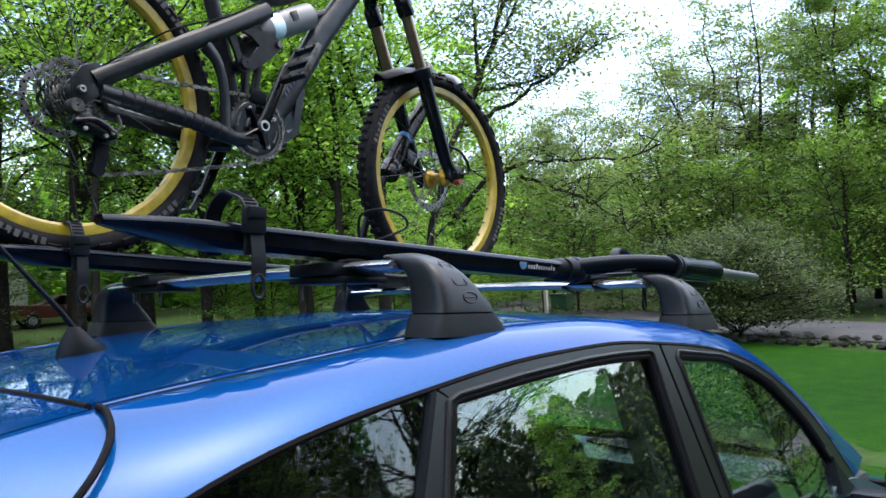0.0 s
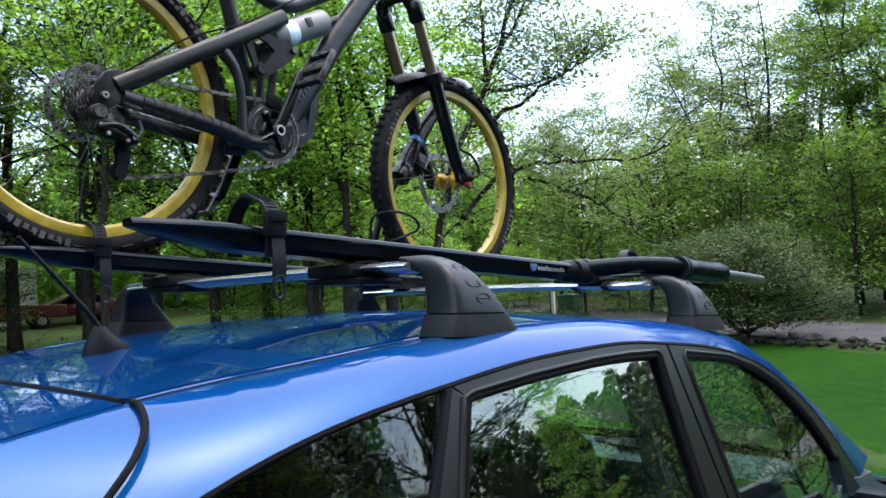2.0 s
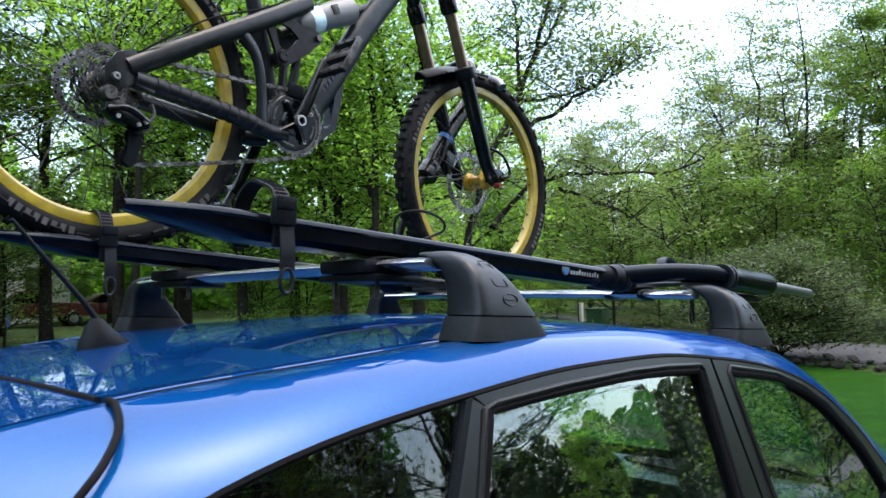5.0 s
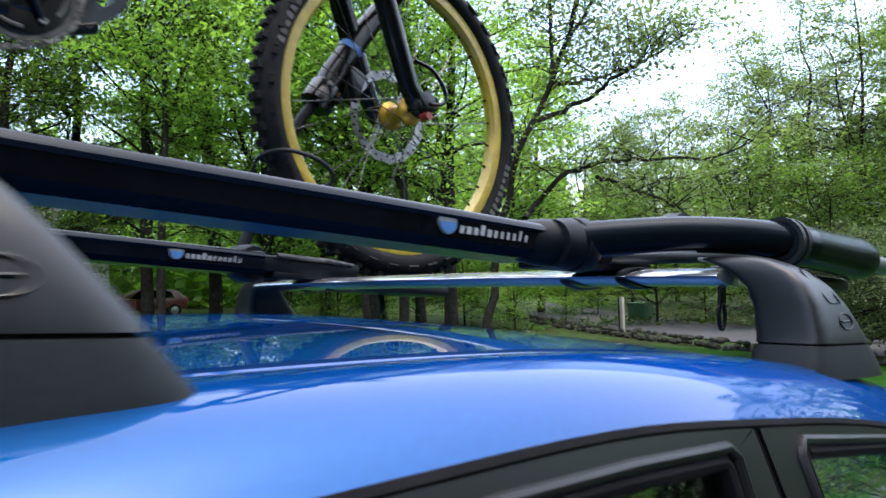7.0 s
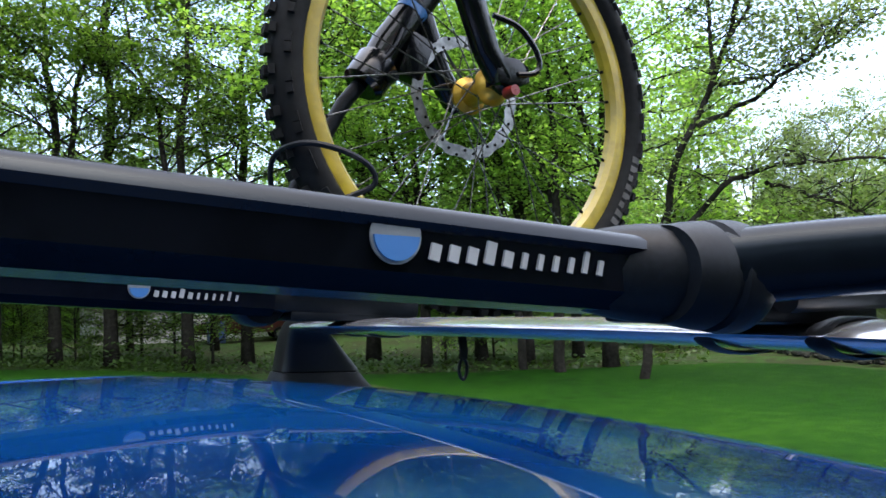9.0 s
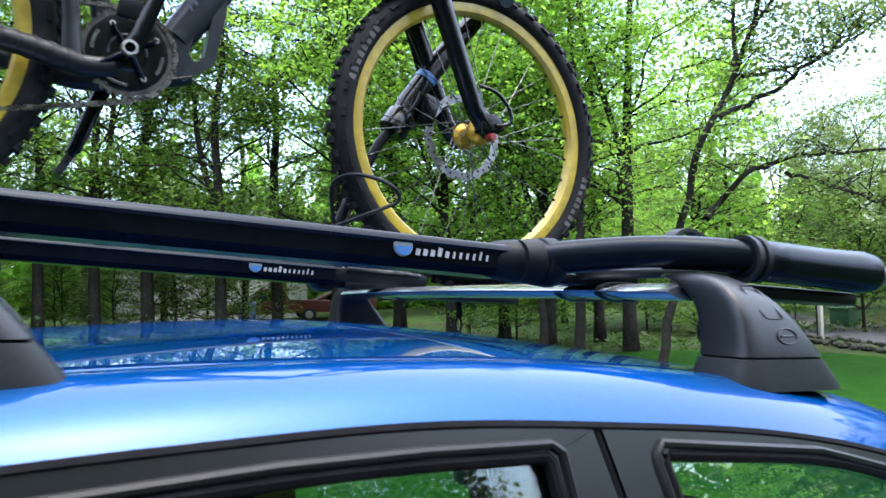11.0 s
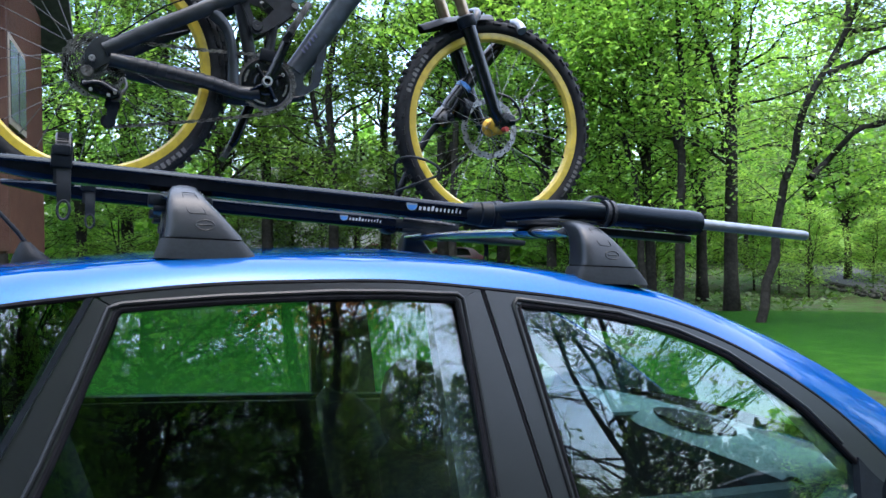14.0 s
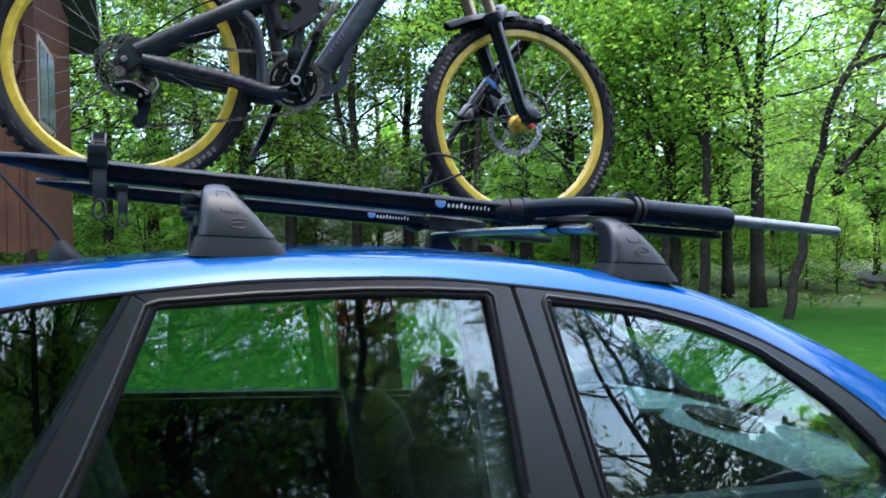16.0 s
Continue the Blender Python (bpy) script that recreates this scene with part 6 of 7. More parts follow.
# trees with a place of their own: heading, distance, mesh, scale
for a, r, me, sc, key in [
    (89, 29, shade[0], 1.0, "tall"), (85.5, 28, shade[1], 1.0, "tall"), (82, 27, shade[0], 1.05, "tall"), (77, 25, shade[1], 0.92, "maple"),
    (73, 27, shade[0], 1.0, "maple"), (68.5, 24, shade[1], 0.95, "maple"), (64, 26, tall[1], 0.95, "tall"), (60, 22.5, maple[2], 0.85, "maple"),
    (56, 24, maple[0], 0.9, "maple"), (52.5, 22, maple[2], 0.8, "maple"), (49, 24, maple[0], 0.85, "maple"), (46.5, 20.5, tall[1], 0.8, "tall"),
    (95, 30, maple[3], 1.0, "maple"), (100, 27, maple[0], 1.0, "maple"), (106, 28, maple[1], 1.0, "maple"), (92, 36, maple[2], 1.1, "maple"),
    (12, 31, airy[0], 0.86, "airy"), (15.5, 35, shade[0], 0.78, "maple"), (18.5, 33, airy[1], 0.9, "airy"), (21.5, 36, airy[0], 0.92, "airy"), (24.5, 38, airy[1], 0.86, "airy"),
    (27.5, 40, airy[0], 0.78, "airy"), (31, 42, airy[1], 0.74, "airy"), (34, 40, airy[0], 0.70, "airy"), (37, 38, airy[1], 0.72, "airy"), (40.5, 36, maple[3], 0.75, "maple"),
    (9, 28, shade[1], 0.75, "maple"), (13.5, 29, shade[0], 0.68, "maple"), (5, 30, maple[0], 0.8, "maple"), (0, 30, maple[1], 0.85, "maple"), (17, 29, dark_tree[0], 0.30, "dark"), (11, 27, dark_tree[0], 0.32, "dark"),
]:
    x, y = polar(a, r)
    plant("tree", me, x, y, rn.uniform(0, 360), sc, LBL[key], "tree")
x, y = polar(67.6, 21)
pale_tree = grow(52, 15, 0.12, 0.35, 3.0, 10000, LEAF_B, BARK, 0.135, forks=1, lean=0.05)
plant("tree", pale_tree, x, y, 30, 1.0, "slim leaning tree in fresh leaf", "tree")


def way(a, e, r):
    """A place seen from the drive at a heading and a height angle."""
    return Vector((-0.2 + r * math.cos(radians(a)), -1.2 + r * math.sin(radians(a)), 1.45 + r * math.tan(radians(e))))


def drawn_tree(stems, r, leaf, n_leaves, leaf_size, seed, label, twig=1.0, spread=0.5):
    """A tree grown along given stems: headings and height angles, base and tip radius."""
    rr = random.Random(seed)
    base = way(*stems[0][0][0], r)
    base.z = ground_z(base.x, base.y)
    b = B()
    tips = []
    for line, r0, r1, bare in stems:
        pts = [way(a, e, r + 0.5 * math.sin(3 * k + seed)) - base for k, (a, e) in enumerate(line)]
        if line is stems[0][0]:
            pts[0] = Vector((0, 0, -0.2))
        pts = resample(pts, 22)
        pts = [p + Vector((rr.uniform(-1, 1), rr.uniform(-1, 1), rr.uniform(-1, 1))) * 0.05 for p in pts]
        tube(b, pts, [r0 + (r1 - r0) * (k / 21) ** 0.8 for k in range(22)], 8, caps=False)
        for k in range(5, 22):
            for _ in range(2):
                if rr.random() < bare:
                    continue
                a, l = rr.uniform(0, 6.28), rr.uniform(0.5, 1.6) * twig
                e = pts[k] + Vector((math.cos(a) * l, math.sin(a) * l, l * rr.uniform(-0.1, 0.9)))
                tube(b, resample([pts[k], pts[k].lerp(e, 0.5) + Vector((0, 0, 0.12 * l)), e], 6), [0.016 - 0.002 * q for q in range(6)], 4, caps=False)
                for _k in range(3):
                    a2, l2 = a + rr.uniform(-1.2, 1.2), l * rr.uniform(0.3, 0.7)
                    m = pts[k].lerp(e, rr.uniform(0.3, 1.0))
                    e2 = m + Vector((math.cos(a2) * l2, math.sin(a2) * l2, l2 * rr.uniform(-0.1, 0.8)))
                    tube(b, [m, m.lerp(e2, 0.5) + Vector((0, 0, 0.05)), e2], [0.007, 0.005, 0.003], 4, caps=False)
                    tips.append((m, e2))
    me = bpy.data.meshes.new("trunk")
    b.to_mesh(me)
    b.free()
    me.materials.append(BARK)
    me.shade_smooth()
    rs = np.random.RandomState(seed)
    idx = rs.randint(0, len(tips), n_leaves)
    A, E = np.array([t[0] for t in tips]), np.array([t[1] for t in tips])
    f = rs.uniform(0.2, 1.2, n_leaves)[:, None]
    p = A[idx] * (1 - f) + E[idx] * f + rs.normal(0, 1, (n_leaves, 3)) * np.array([spread, spread, spread * 0.4])
    plant("tree", (me, leaves_mesh("crown", p, leaf_size, leaf, seed + 1)), base.x, base.y, 0, 1.0, label, "tree")


drawn_tree([([(46.3, 0), (44.3, 4.7), (42.3, 10.6), (40.0, 15.0), (38.5, 19.0), (37.6, 24.0)], 0.115, 0.035, 0.0),
            ([(41.6, 11.0), (38.6, 12.1), (35.6, 13.85), (33.7, 14.7), (30.6, 16.3)], 0.07, 0.012, 0.3),
            ([(40.4, 13.3), (37.5, 13.6), (35.0, 14.2), (32.6, 15.6)], 0.05, 0.01, 0.3),
            ([(39.6, 16.0), (37.6, 19.0), (36.0, 23.0)], 0.06, 0.015, 0.2),
            ([(40.8, 14.0), (40.6, 18.0), (41.2, 23.0)], 0.06, 0.015, 0.2),
            ([(42.9, 4.0), (41.9, 5.3), (40.4, 6.8), (37.9, 7.7), (35.0, 7.9), (31.0, 7.6), (27.4, 8.4)], 0.08, 0.015, 0.35),
            ([(37.9, 6.9), (36.0, 6.0), (33.8, 5.2), (31.6, 3.8), (29.6, 1.6)], 0.05, 0.012, 0.45)],
           18.5, LEAF_C, 15000, 0.10, 301, "leaning half-bare tree with long low branches")
drawn_tree([([(51.8, 0), (51.5, 6.4), (51.5, 14.0), (51.7, 18.0), (51.2, 25.0)], 0.15, 0.04, 0.2),
            ([(51.7, 6.4), (52.9, 10.9), (54.5, 17.4), (55.0, 23.0)], 0.10, 0.03, 0.2),
            ([(53.2, 12.0), (54.6, 13.4), (55.7, 15.5)], 0.04, 0.012, 0.2)],
           20.5, LEAF_B, 12000, 0.125, 311, "forked tree with a dark slender trunk", 1.6, 0.6)
drawn_tree([([(54.2, 0), (54.9, 5.0), (57.0, 11.5), (58.3, 14.7), (60.0, 21.0)], 0.12, 0.03, 0.2),
            ([(56.4, 9.5), (58.6, 11.0), (60.0, 13.5)], 0.04, 0.012, 0.2)],
           21.5, LEAF_B, 10000, 0.125, 317, "leaning slender tree at the lawn's edge", 1.6, 0.6)
# saplings and undergrowth along the wood's edge
for k in range(40):
    a = 8 + 96 * k / 39 + rn.uniform(-1.5, 1.5)
    r = lawn_far(a) + (8 if a < 42 else 2.2) + rn.uniform(0, 7)
    x, y = polar(a, r)
    if 62 < a < 75:
        continue
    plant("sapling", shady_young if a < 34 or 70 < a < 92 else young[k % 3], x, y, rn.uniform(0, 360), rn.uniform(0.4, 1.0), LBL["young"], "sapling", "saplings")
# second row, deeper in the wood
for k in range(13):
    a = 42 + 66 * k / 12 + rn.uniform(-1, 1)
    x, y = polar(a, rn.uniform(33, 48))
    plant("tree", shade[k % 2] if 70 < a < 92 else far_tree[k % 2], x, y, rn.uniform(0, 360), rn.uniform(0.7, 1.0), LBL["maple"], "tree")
# wood across the drive, mirrored in the windows: tall behind the car, low ahead of it
def skyline(a):
    """Height angle of that wood's top by heading in degrees."""
    return float(np.interp(a, [180, 240, 250, 262, 272, 286, 292, 298, 304, 306.5, 310, 311.5, 317, 318.5, 331, 345, 365], [12, 16, 24, 24, 22, 21, 19, 17.5, 15, 5, 5, 13.5, 13, 6, 6, 8, 12]))


for k in range(34):
    a = 182 + 168 * k / 33 + rn.uniform(-2, 2)
    r = rn.uniform(19, 25)
    x, y = polar(a, r)
    low = min(skyline(a - 4), skyline(a), skyline(a + 4))
    h = (1.5 + r * math.tan(radians(low))) / 14.5 * rn.uniform(0.75, 1.02)
    plant("tree", far_tree[k % 2] if k % 4 == 0 else dark_tree[0], x, y, rn.uniform(0, 360), h, "leafy tree across the drive", "tree", "trees across the drive")
# unseen near maples (243-271) added to block sky mirrored in the roof rail
for a, r, me, sc in ((284, 12, copper, 1.0), (271, 12.5, maple[1], 0.95), (257, 13, maple[3], 0.95), (243, 14, maple[0], 0.95), (274, 19, dark_tree[0], 0.78), (291, 19, airy[0], 0.62), (260, 18, maple[1], 0.8)):
    x, y = polar(a, r)
    plant("tree", me, x, y, a * 7, sc, "copper-leaved tree across the drive" if me is copper else "tall leafy tree out of view across the drive", "tree", "trees across the drive")
for a, r, sc in ((268, 13, 0.62), (286, 13, 0.66), (312, 14, 0.78)):
    x, y = polar(a, r)
    plant("tree", bare_tree, x, y, a, sc, "half-bare spreading tree across the drive", "tree", "trees across the drive")
rs = np.random.RandomState(21)
n = 110000
deg = rs.uniform(180, 365, n)
d = rs.uniform(25, 33, n)
top = 1.45 + d * np.tan(np.radians(np.interp(deg, np.arange(180, 366), [skyline(v) for v in range(180, 366)]))) * (0.86 + 0.14 * np.sin(deg * 1.9) * np.sin(deg * 0.7 + 2))
p = np.stack([d * np.cos(np.radians(deg)), d * np.sin(np.radians(deg)), rs.uniform(0, 1, n) ** 0.9 * top], 1)
tagged(new("near_woods", leaves_mesh("near_woods", p, 0.30, LEAF_D, 9)), "dark dense wood across the drive", "woodland", "", "stuff")
for k in range(8):
    x, y = polar(112 + 9 * k, rn.uniform(24, 34))
    plant("tree", far_tree[k % 2], x, y, rn.uniform(0, 360), rn.uniform(0.8, 1.0), "leafy tree behind the house", "tree", "trees behind the house")
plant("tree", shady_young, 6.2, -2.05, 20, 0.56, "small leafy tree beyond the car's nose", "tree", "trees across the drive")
x, y = polar(19.5, 17.3)
plant("shrub", shrub_m, x, y, 40, 1.0, "rounded pale green shrub at the lawn's corner", "shrub", "")

# far woods: foliage that closes the view
rs = np.random.RandomState(8)
n = 60000
a = np.radians(rs.uniform(-5, 120, n))
d = rs.uniform(50, 75, n)
deg = np.degrees(a)
lim = np.interp(deg, [-5, 8, 14, 22, 28, 33, 38, 44, 60, 120], [14, 14, 14, 12.5, 10.5, 9.5, 10.5, 12, 12, 12])
z = rs.uniform(0, 1, n) ** 1.15 * lim * (0.72 + 0.28 * np.sin(deg * 1.7) * np.sin(deg * 0.6 + 1))
p = np.stack([d * np.cos(a), d * np.sin(a), z], 1)
tagged(new("far_woods", leaves_mesh("far_woods", p, 0.9, LEAF_A, 4)), "distant green woodland", "woodland", "", "stuff")

# low plants along the wood's edge
rs = np.random.RandomState(15)
n = 26000
deg = rs.uniform(4, 108, n)
rad = np.array([lawn_far(v) for v in deg]) + np.abs(rs.normal(0, 5.5, n)) + 0.1
keep = ((deg > 40) | (rad > 27)) & ((deg < 40) | (deg > 76) | (rs.uniform(0, 1, n) < 0.25))
deg, rad = deg[keep], rad[keep]
px, py = rad * np.cos(np.radians(deg)), rad * np.sin(np.radians(deg))
hgt = 0.25 + 0.75 * (np.sin(px * 1.3) * np.sin(py * 1.7) > 0.2)
hgt = np.where((deg > 40) & (deg < 76), 0.15, hgt)
pz = np.array([ground_z(u, v) for u, v in zip(px, py)]) + rs.uniform(0.02, 1, len(px)) ** 1.5 * hgt
tagged(new("undergrowth", leaves_mesh("undergrowth", np.stack([px, py, pz], 1), 0.16, LEAF_U, 6)), "low green weeds and ferns under the trees", "undergrowth", "", "stuff")

# ---- buildings, vehicles and roadside things ----
def boards(bm, p0, p1, z0, z1, out, n, gap=0.006, thick=0.02):
    """Upright boards along a wall from p0 to p1, standing out by thick."""
    a, b2 = Vector((*p0, 0)), Vector((*p1, 0))
    o = Vector((*out, 0)).normalized()
    for k in range(n):
        q0, q1 = a.lerp(b2, (k + gap * 4) / n), a.lerp(b2, (k + 1 - gap * 4) / n)
        vs = [bm.verts.new((v.x, v.y, zz)) for v in (q0, q1, q1 + o * thick, q0 + o * thick) for zz in (z0, z1)]
        for f in ((0, 1, 3, 2), (2, 3, 5, 4), (4, 5, 7, 6), (6, 7, 1, 0), (1, 7, 5, 3), (0, 2, 4, 6)):
            bm.faces.new([vs[i] for i in f])
    return bm


SIDING = noise_mat("stained_siding", [(0.031, 0.0145, 0.0095), (0.042, 0.0195, 0.0127), (0.056, 0.027, 0.017)], 4, rough=0.75, bump_scale=50)
TRIM = noise_mat("dark_trim", [(0.0325, 0.01625, 0.0117), (0.0455, 0.02275, 0.01625), (0.052, 0.02925, 0.0195)], 4, rough=0.7)
SHINGLE = noise_mat("roof_shingle", [(0.035, 0.035, 0.0385), (0.056, 0.0546, 0.056), (0.084, 0.0805, 0.077)], 8)
PALE = noise_mat("pale_siding", [(0.294, 0.294, 0.266), (0.364, 0.364, 0.329), (0.42, 0.42, 0.392)], 2, rough=0.7)
CONCRETE = noise_mat("concrete", [(0.112, 0.1085, 0.105), (0.154, 0.1505, 0.14), (0.196, 0.189, 0.182)], 3)
TAN = mat("tan_frame", (0.15, 0.122, 0.09), 0.6, vary=0.12, scale=10)
CREAM = mat("cream_frame", (0.3, 0.282, 0.24), 0.5, vary=0.08, scale=10)

house = thing("wooden_house", (-5.4, 11, 0.2), "brown board-sided wooden house raised over a concrete footing", "house")
HX0, HX1, HY0, HY1, HZ0, HZ1 = -9.0, -1.86, 8.95, 12.7, 1.45, 5.3
part("wall", box(B(), ((HX0 + HX1) / 2, (HY0 + HY1) / 2, (HZ0 + HZ1) / 2), (HX1 - HX0, HY1 - HY0, HZ1 - HZ0)), SIDING, house)
bd = B()
boards(bd, (HX0, HY0), (HX1, HY0), HZ0 - 0.03, HZ1, (0, -1), 48)
boards(bd, (HX1, HY0), (HX1, HY1), HZ0 - 0.03, HZ1, (1, 0), 27)
part("siding", bd, SIDING, house, "upright brown siding boards")
part("footing", box(B(), ((HX0 + HX1) / 2 - 0.5, (HY0 + HY1) / 2 + 0.4, 0.75), (HX1 - HX0 - 1.2, HY1 - HY0 - 1.0, 1.5)), CONCRETE, house)
part("corner_post", box(B(), (HX1 + 0.01, HY0 - 0.01, (HZ0 + HZ1) / 2), (0.12, 0.12, HZ1 - HZ0), None, 0.01), TRIM, house)
rf = B()
for sg in (-1, 1):
    vs = [rf.verts.new(p) for p in ((HX0 - 0.4, 10.975, 7.0), (HX1 + 0.45, 10.975, 7.0), (HX1 + 0.45, 10.975 + sg * 2.75, 5.15), (HX0 - 0.4, 10.975 + sg * 2.75, 5.15), (HX0 - 0.4, 10.975, 6.82), (HX1 + 0.45, 10.975, 6.82), (HX1 + 0.45, 10.975 + sg * 2.75, 4.97), (HX0 - 0.4, 10.975 + sg * 2.75, 4.97))]
    for f in ((0, 1, 2, 3), (7, 6, 5, 4), (1, 5, 6, 2), (2, 6, 7, 3), (0, 3, 7, 4)):
        rf.faces.new([vs[i] for i in f])
part("roof", rf, SHINGLE, house)
win = part("window", box(B(), (HX1 + 0.03, 9.86, 3.62), (0.06, 1.4, 1.16), None, 0.01), TAN, house, "tan-framed side window")
for dy in (-0.34, 0.34):
    part("pane", box(B(), (HX1 + 0.064, 9.86 + dy, 3.62), (0.012, 0.58, 0.98)), BLACK_GLOSS, win)
rw_ = part("round_window", lathe(B(), [(0.66, -0.05), (0.76, -0.05), (0.76, 0.03), (0.66, 0.03)], (HX1 - 0.84, HY0 - 0.03, 3.92), n=40), TRIM, house, "dark round window")
part("pane", lathe(B(), [(0.001, -0.03), (0.68, -0.03), (0.68, 0.0), (0.001, 0.0)], (HX1 - 0.84, HY0 - 0.022, 3.92), n=40), SEAM, rw_)

# pale house among the trees
hx, hy = polar(78, 47)
ph = thing("pale_house", (hx, hy, ground_z(hx, hy)), "pale sided house seen between the trunks", "house", m=None)
g0 = ground_z(hx, hy)
part("wall", box(B(), (hx, hy, g0 + 1.9), (9.5, 7, 4.2)), PALE, ph)
rf = B()
vs = [rf.verts.new(p) for p in ((hx - 5.2, hy - 4, g0 + 3.9), (hx + 5.2, hy - 4, g0 + 3.9), (hx + 5.2, hy, g0 + 6.3), (hx - 5.2, hy, g0 + 6.3), (hx - 5.2, hy + 4, g0 + 3.9), (hx + 5.2, hy + 4, g0 + 3.9))]
for f in ((0, 1, 2, 3), (3, 2, 5, 4), (0, 3, 4), (1, 5, 2), (0, 4, 5, 1)):
    rf.faces.new([vs[i] for i in f])
part("roof", rf, SHINGLE, ph)
for wx in (-3, 0.2, 3):
    wn_ = part("window", box(B(), (hx + wx, hy - 3.52, g0 + 2.2), (1.1, 0.08, 1.3), None, 0.01), CREAM, ph)
    part("pane", box(B(), (hx + wx, hy - 3.57, g0 + 2.2), (0.95, 0.02, 1.15)), GLASS_DARK, wn_)

# white house far beyond the road
hx, hy = polar(33.4, 78)
wh = thing("white_house", (hx, hy, ground_z(hx, hy)), "small white house far beyond the road", "house")
g0 = ground_z(hx, hy)
WHITE_WALL = noise_mat("white_siding", [(0.48, 0.48, 0.48), (0.56, 0.56, 0.56), (0.608, 0.608, 0.6)], 2, rough=0.7)
part("wall", box(B(), (hx, hy, g0 + 1.6), (4.2, 3.2, 3.2)), WHITE_WALL, wh)
rf = B()
vs = [rf.verts.new(p) for p in ((hx - 2.4, hy - 2, g0 + 3.1), (hx + 2.4, hy - 2, g0 + 3.1), (hx + 2.4, hy + 2, g0 + 3.1), (hx - 2.4, hy + 2, g0 + 3.1), (hx - 2.4, hy, g0 + 4.7), (hx + 2.4, hy, g0 + 4.7))]
for f in ((0, 1, 5, 4), (2, 3, 4, 5), (0, 4, 3), (1, 2, 5), (0, 3, 2, 1)):
    rf.faces.new([vs[i] for i in f])
part("roof", rf, SHINGLE, wh)
part("window", box(B(), (hx - 1.0, hy - 1.62, g0 + 1.7), (0.9, 0.06, 1.1)), GLASS_DARK, wh)
part("door", box(B(), (hx + 1.0, hy - 1.62, g0 + 1.05), (0.95, 0.06, 2.05)), BIKE_DARK, wh)

RED_PAINT = mat("dark_red_paint", (0.045, 0.005, 0.006), 0.3, 0.0, 0.4, vary=0.1, scale=20)


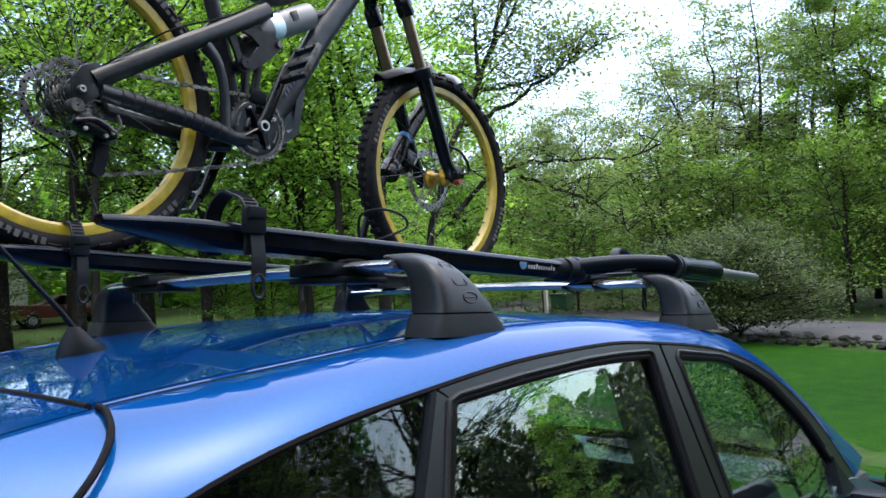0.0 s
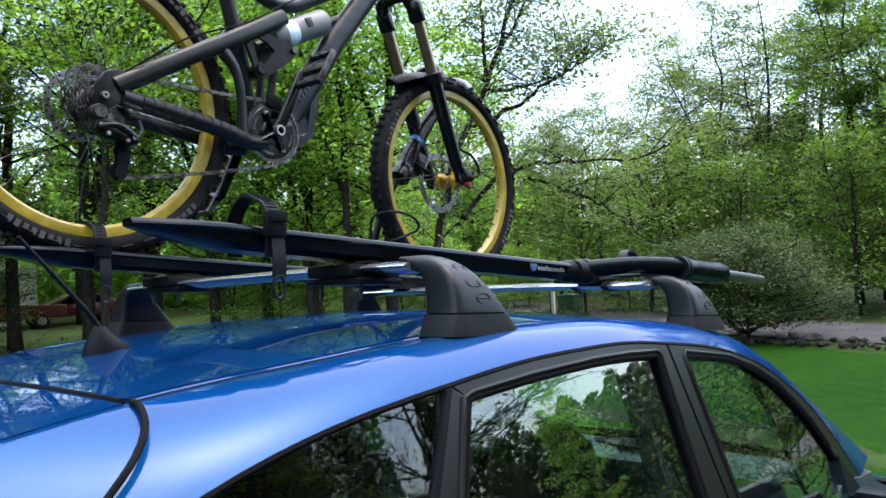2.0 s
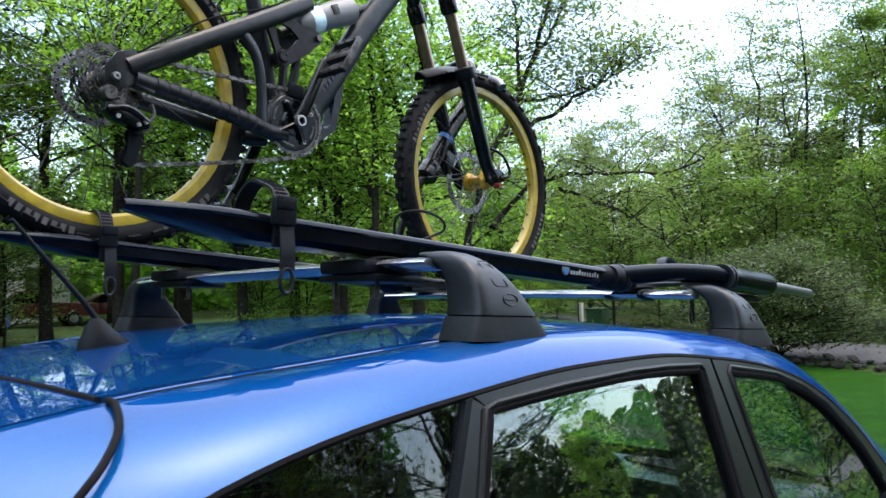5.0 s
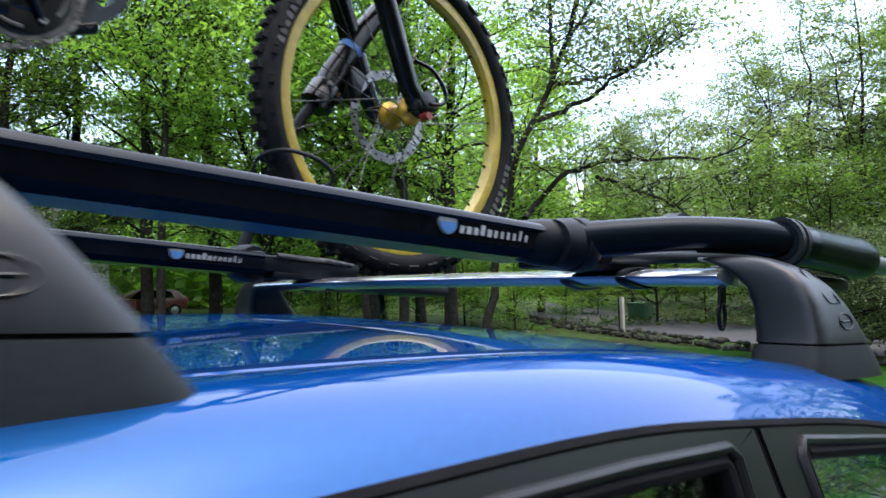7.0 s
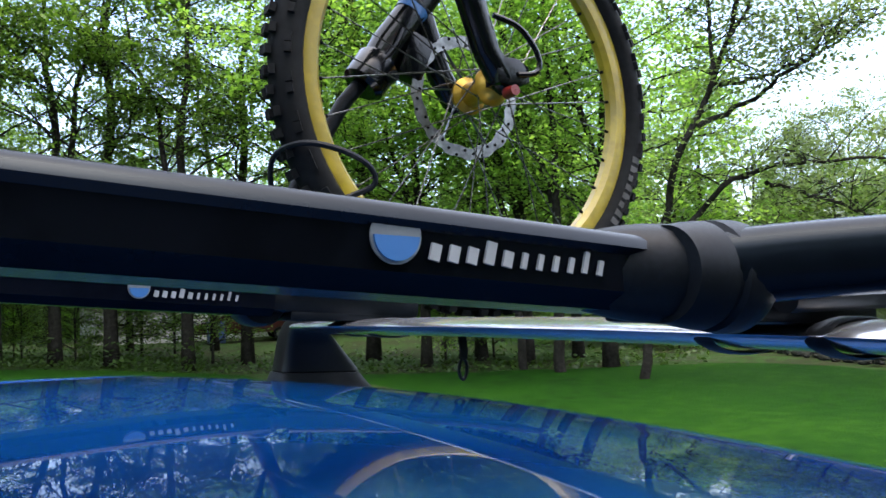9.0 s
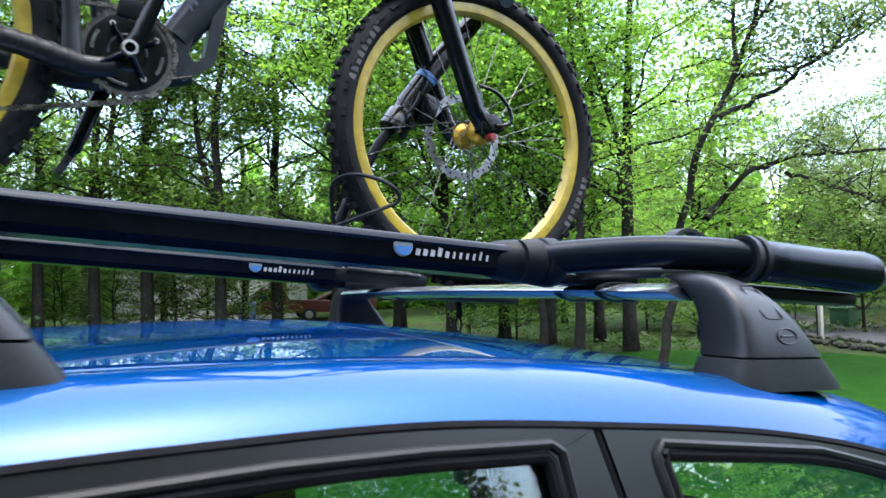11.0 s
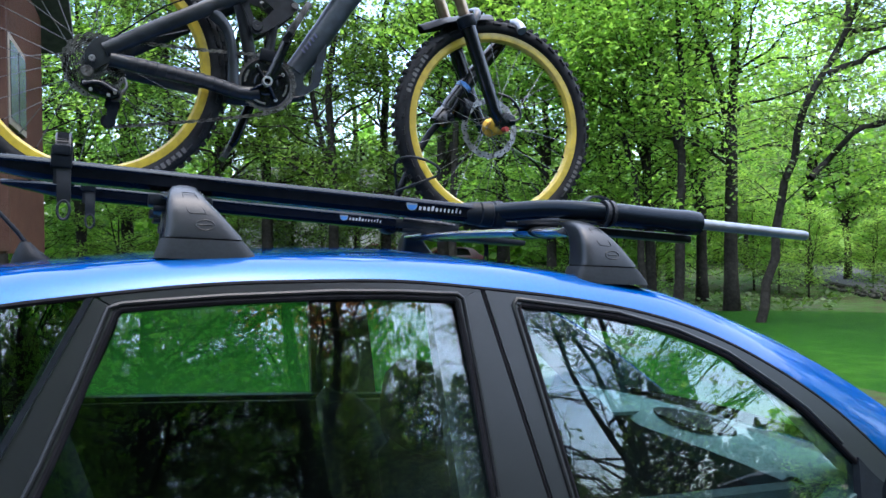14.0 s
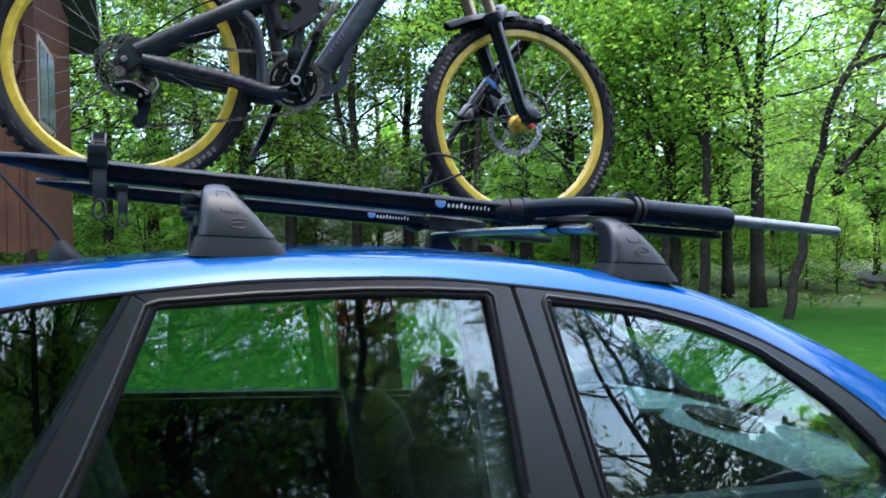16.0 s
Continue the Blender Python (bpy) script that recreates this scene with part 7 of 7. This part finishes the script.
def parked(a, r, heading, pickup, label):
    """A parked vehicle built side on from an outline, with wheels, glass and lamps."""
    x, y = polar(a, r)
    m = Matrix.Translation((x, y, ground_z(x, y))) @ Matrix.Rotation(radians(heading), 4, "Z")
    v = thing("parked_pickup" if pickup else "parked_car", (0, 0, 0), label, "truck" if pickup else "car", m=m)
    if pickup:
        o = [(-2.6, 0.45), (-2.6, 1.05), (-0.55, 1.08), (-0.35, 1.72), (0.95, 1.74), (1.45, 1.12), (2.45, 1.02), (2.62, 0.8), (2.62, 0.45)]
        g = [(-0.42, 1.12), (-0.25, 1.64), (0.88, 1.66), (1.28, 1.14)]
    else:
        o = [(-2.2, 0.4), (-2.25, 0.9), (-1.7, 1.38), (-1.2, 1.46), (0.2, 1.46), (1.0, 1.0), (2.0, 0.86), (2.2, 0.65), (2.2, 0.4)]
        g = [(-1.55, 0.98), (-1.4, 1.32), (-1.1, 1.40), (0.15, 1.40), (0.75, 1.0)]
    part("body", slab(B(), o, -0.88, 0.88, 0.06), RED_PAINT, v)
    for sg in (-1, 1):
        part("side_glass", slab(B(), g, sg * 0.885 - 0.004, sg * 0.885 + 0.004), GLASS_DARK, v)
        for wx in (-1.55, 1.6):
            wl = part("wheel", lathe(B(), [(0.2, -0.1), (0.33, -0.1), (0.35, -0.05), (0.35, 0.05), (0.33, 0.1), (0.2, 0.1)], (wx, sg * 0.82, 0.35), n=24), RUBBER, v)
            part("hub_cap", lathe(B(), [(0.01, 0.0), (0.2, -0.02), (0.2, 0.02), (0.01, 0.04)], (wx, sg * 0.87, 0.35), n=20), STEEL, wl)
        part("headlight", box(B(), (o[-2][0] - 0.03, sg * 0.66, 0.74), (0.1, 0.3, 0.14), None, 0.02), WHITE, v)
        part("tail_light", box(B(), (o[1][0] + 0.02, sg * 0.74, 0.85), (0.08, 0.16, 0.24), None, 0.02), RED, v)
    return v


parked(73.2, 41, 165, True, "dark red pickup truck parked beyond the trees")
parked(69.2, 43, 170, False, "dark red car parked beyond the trees")

# post, green cabinet and bin by the road
x, y = polar(34.2, 24)
post = thing("roadside_post", (x, y, ground_z(x, y)), "short square post, white and dark, by the road", "post")
part("shaft", box(B(), (x, y, ground_z(x, y) + 0.56), (0.11, 0.11, 1.12), None, 0.008), CREAM, post)
part("dark_side", box(B(), (x - 0.02, y + 0.07, ground_z(x, y) + 0.56), (0.10, 0.05, 1.10), None, 0.006), BIKE_DARK, post)
x, y = polar(33.2, 31)
cab = thing("utility_box", (x, y, ground_z(x, y)), "low dark green utility box on the verge", "utility box")
GREEN_BOX = mat("green_enamel", (0.03, 0.09, 0.05), 0.45, vary=0.12, scale=8)
part("body", box(B(), (x, y, ground_z(x, y) + 0.3), (0.7, 0.75, 0.6), None, 0.02), GREEN_BOX, cab)
part("lid", box(B(), (x, y, ground_z(x, y) + 0.62), (0.78, 0.82, 0.08), None, 0.02), GREEN_BOX, cab)
x, y = polar(75.4, 40)
binn = thing("wheeled_bin", (x, y, ground_z(x, y)), "dark blue wheeled bin by the pale house", "bin")
BLUE_BIN = mat("blue_plastic", (0.03, 0.06, 0.16), 0.5, vary=0.1, scale=8)
part("body", box(B(), (x, y, ground_z(x, y) + 0.55), (0.75, 0.7, 1.0), None, 0.04), BLUE_BIN, binn)
part("lid", box(B(), (x, y, ground_z(x, y) + 1.09), (0.8, 0.76, 0.08), None, 0.03), BLUE_BIN, binn)

# overhead cables by the road
for z0, z1 in ((3.6, 3.85), (3.0, 3.25), (5.1, 5.2)):
    pts = []
    for k in range(21):
        f = k / 20
        a, r = 2 + 21 * f, 31
        pts.append((*polar(a, r), z0 + (z1 - z0) * f - 0.5 * math.sin(math.pi * f) * 0.6))
    c = B()
    tube(c, pts, 0.022, 6)
    solo("overhead_cable", c, mat("cable_sheath", (0.25, 0.27, 0.28), 0.5), "grey overhead cable among the trees", "cable")
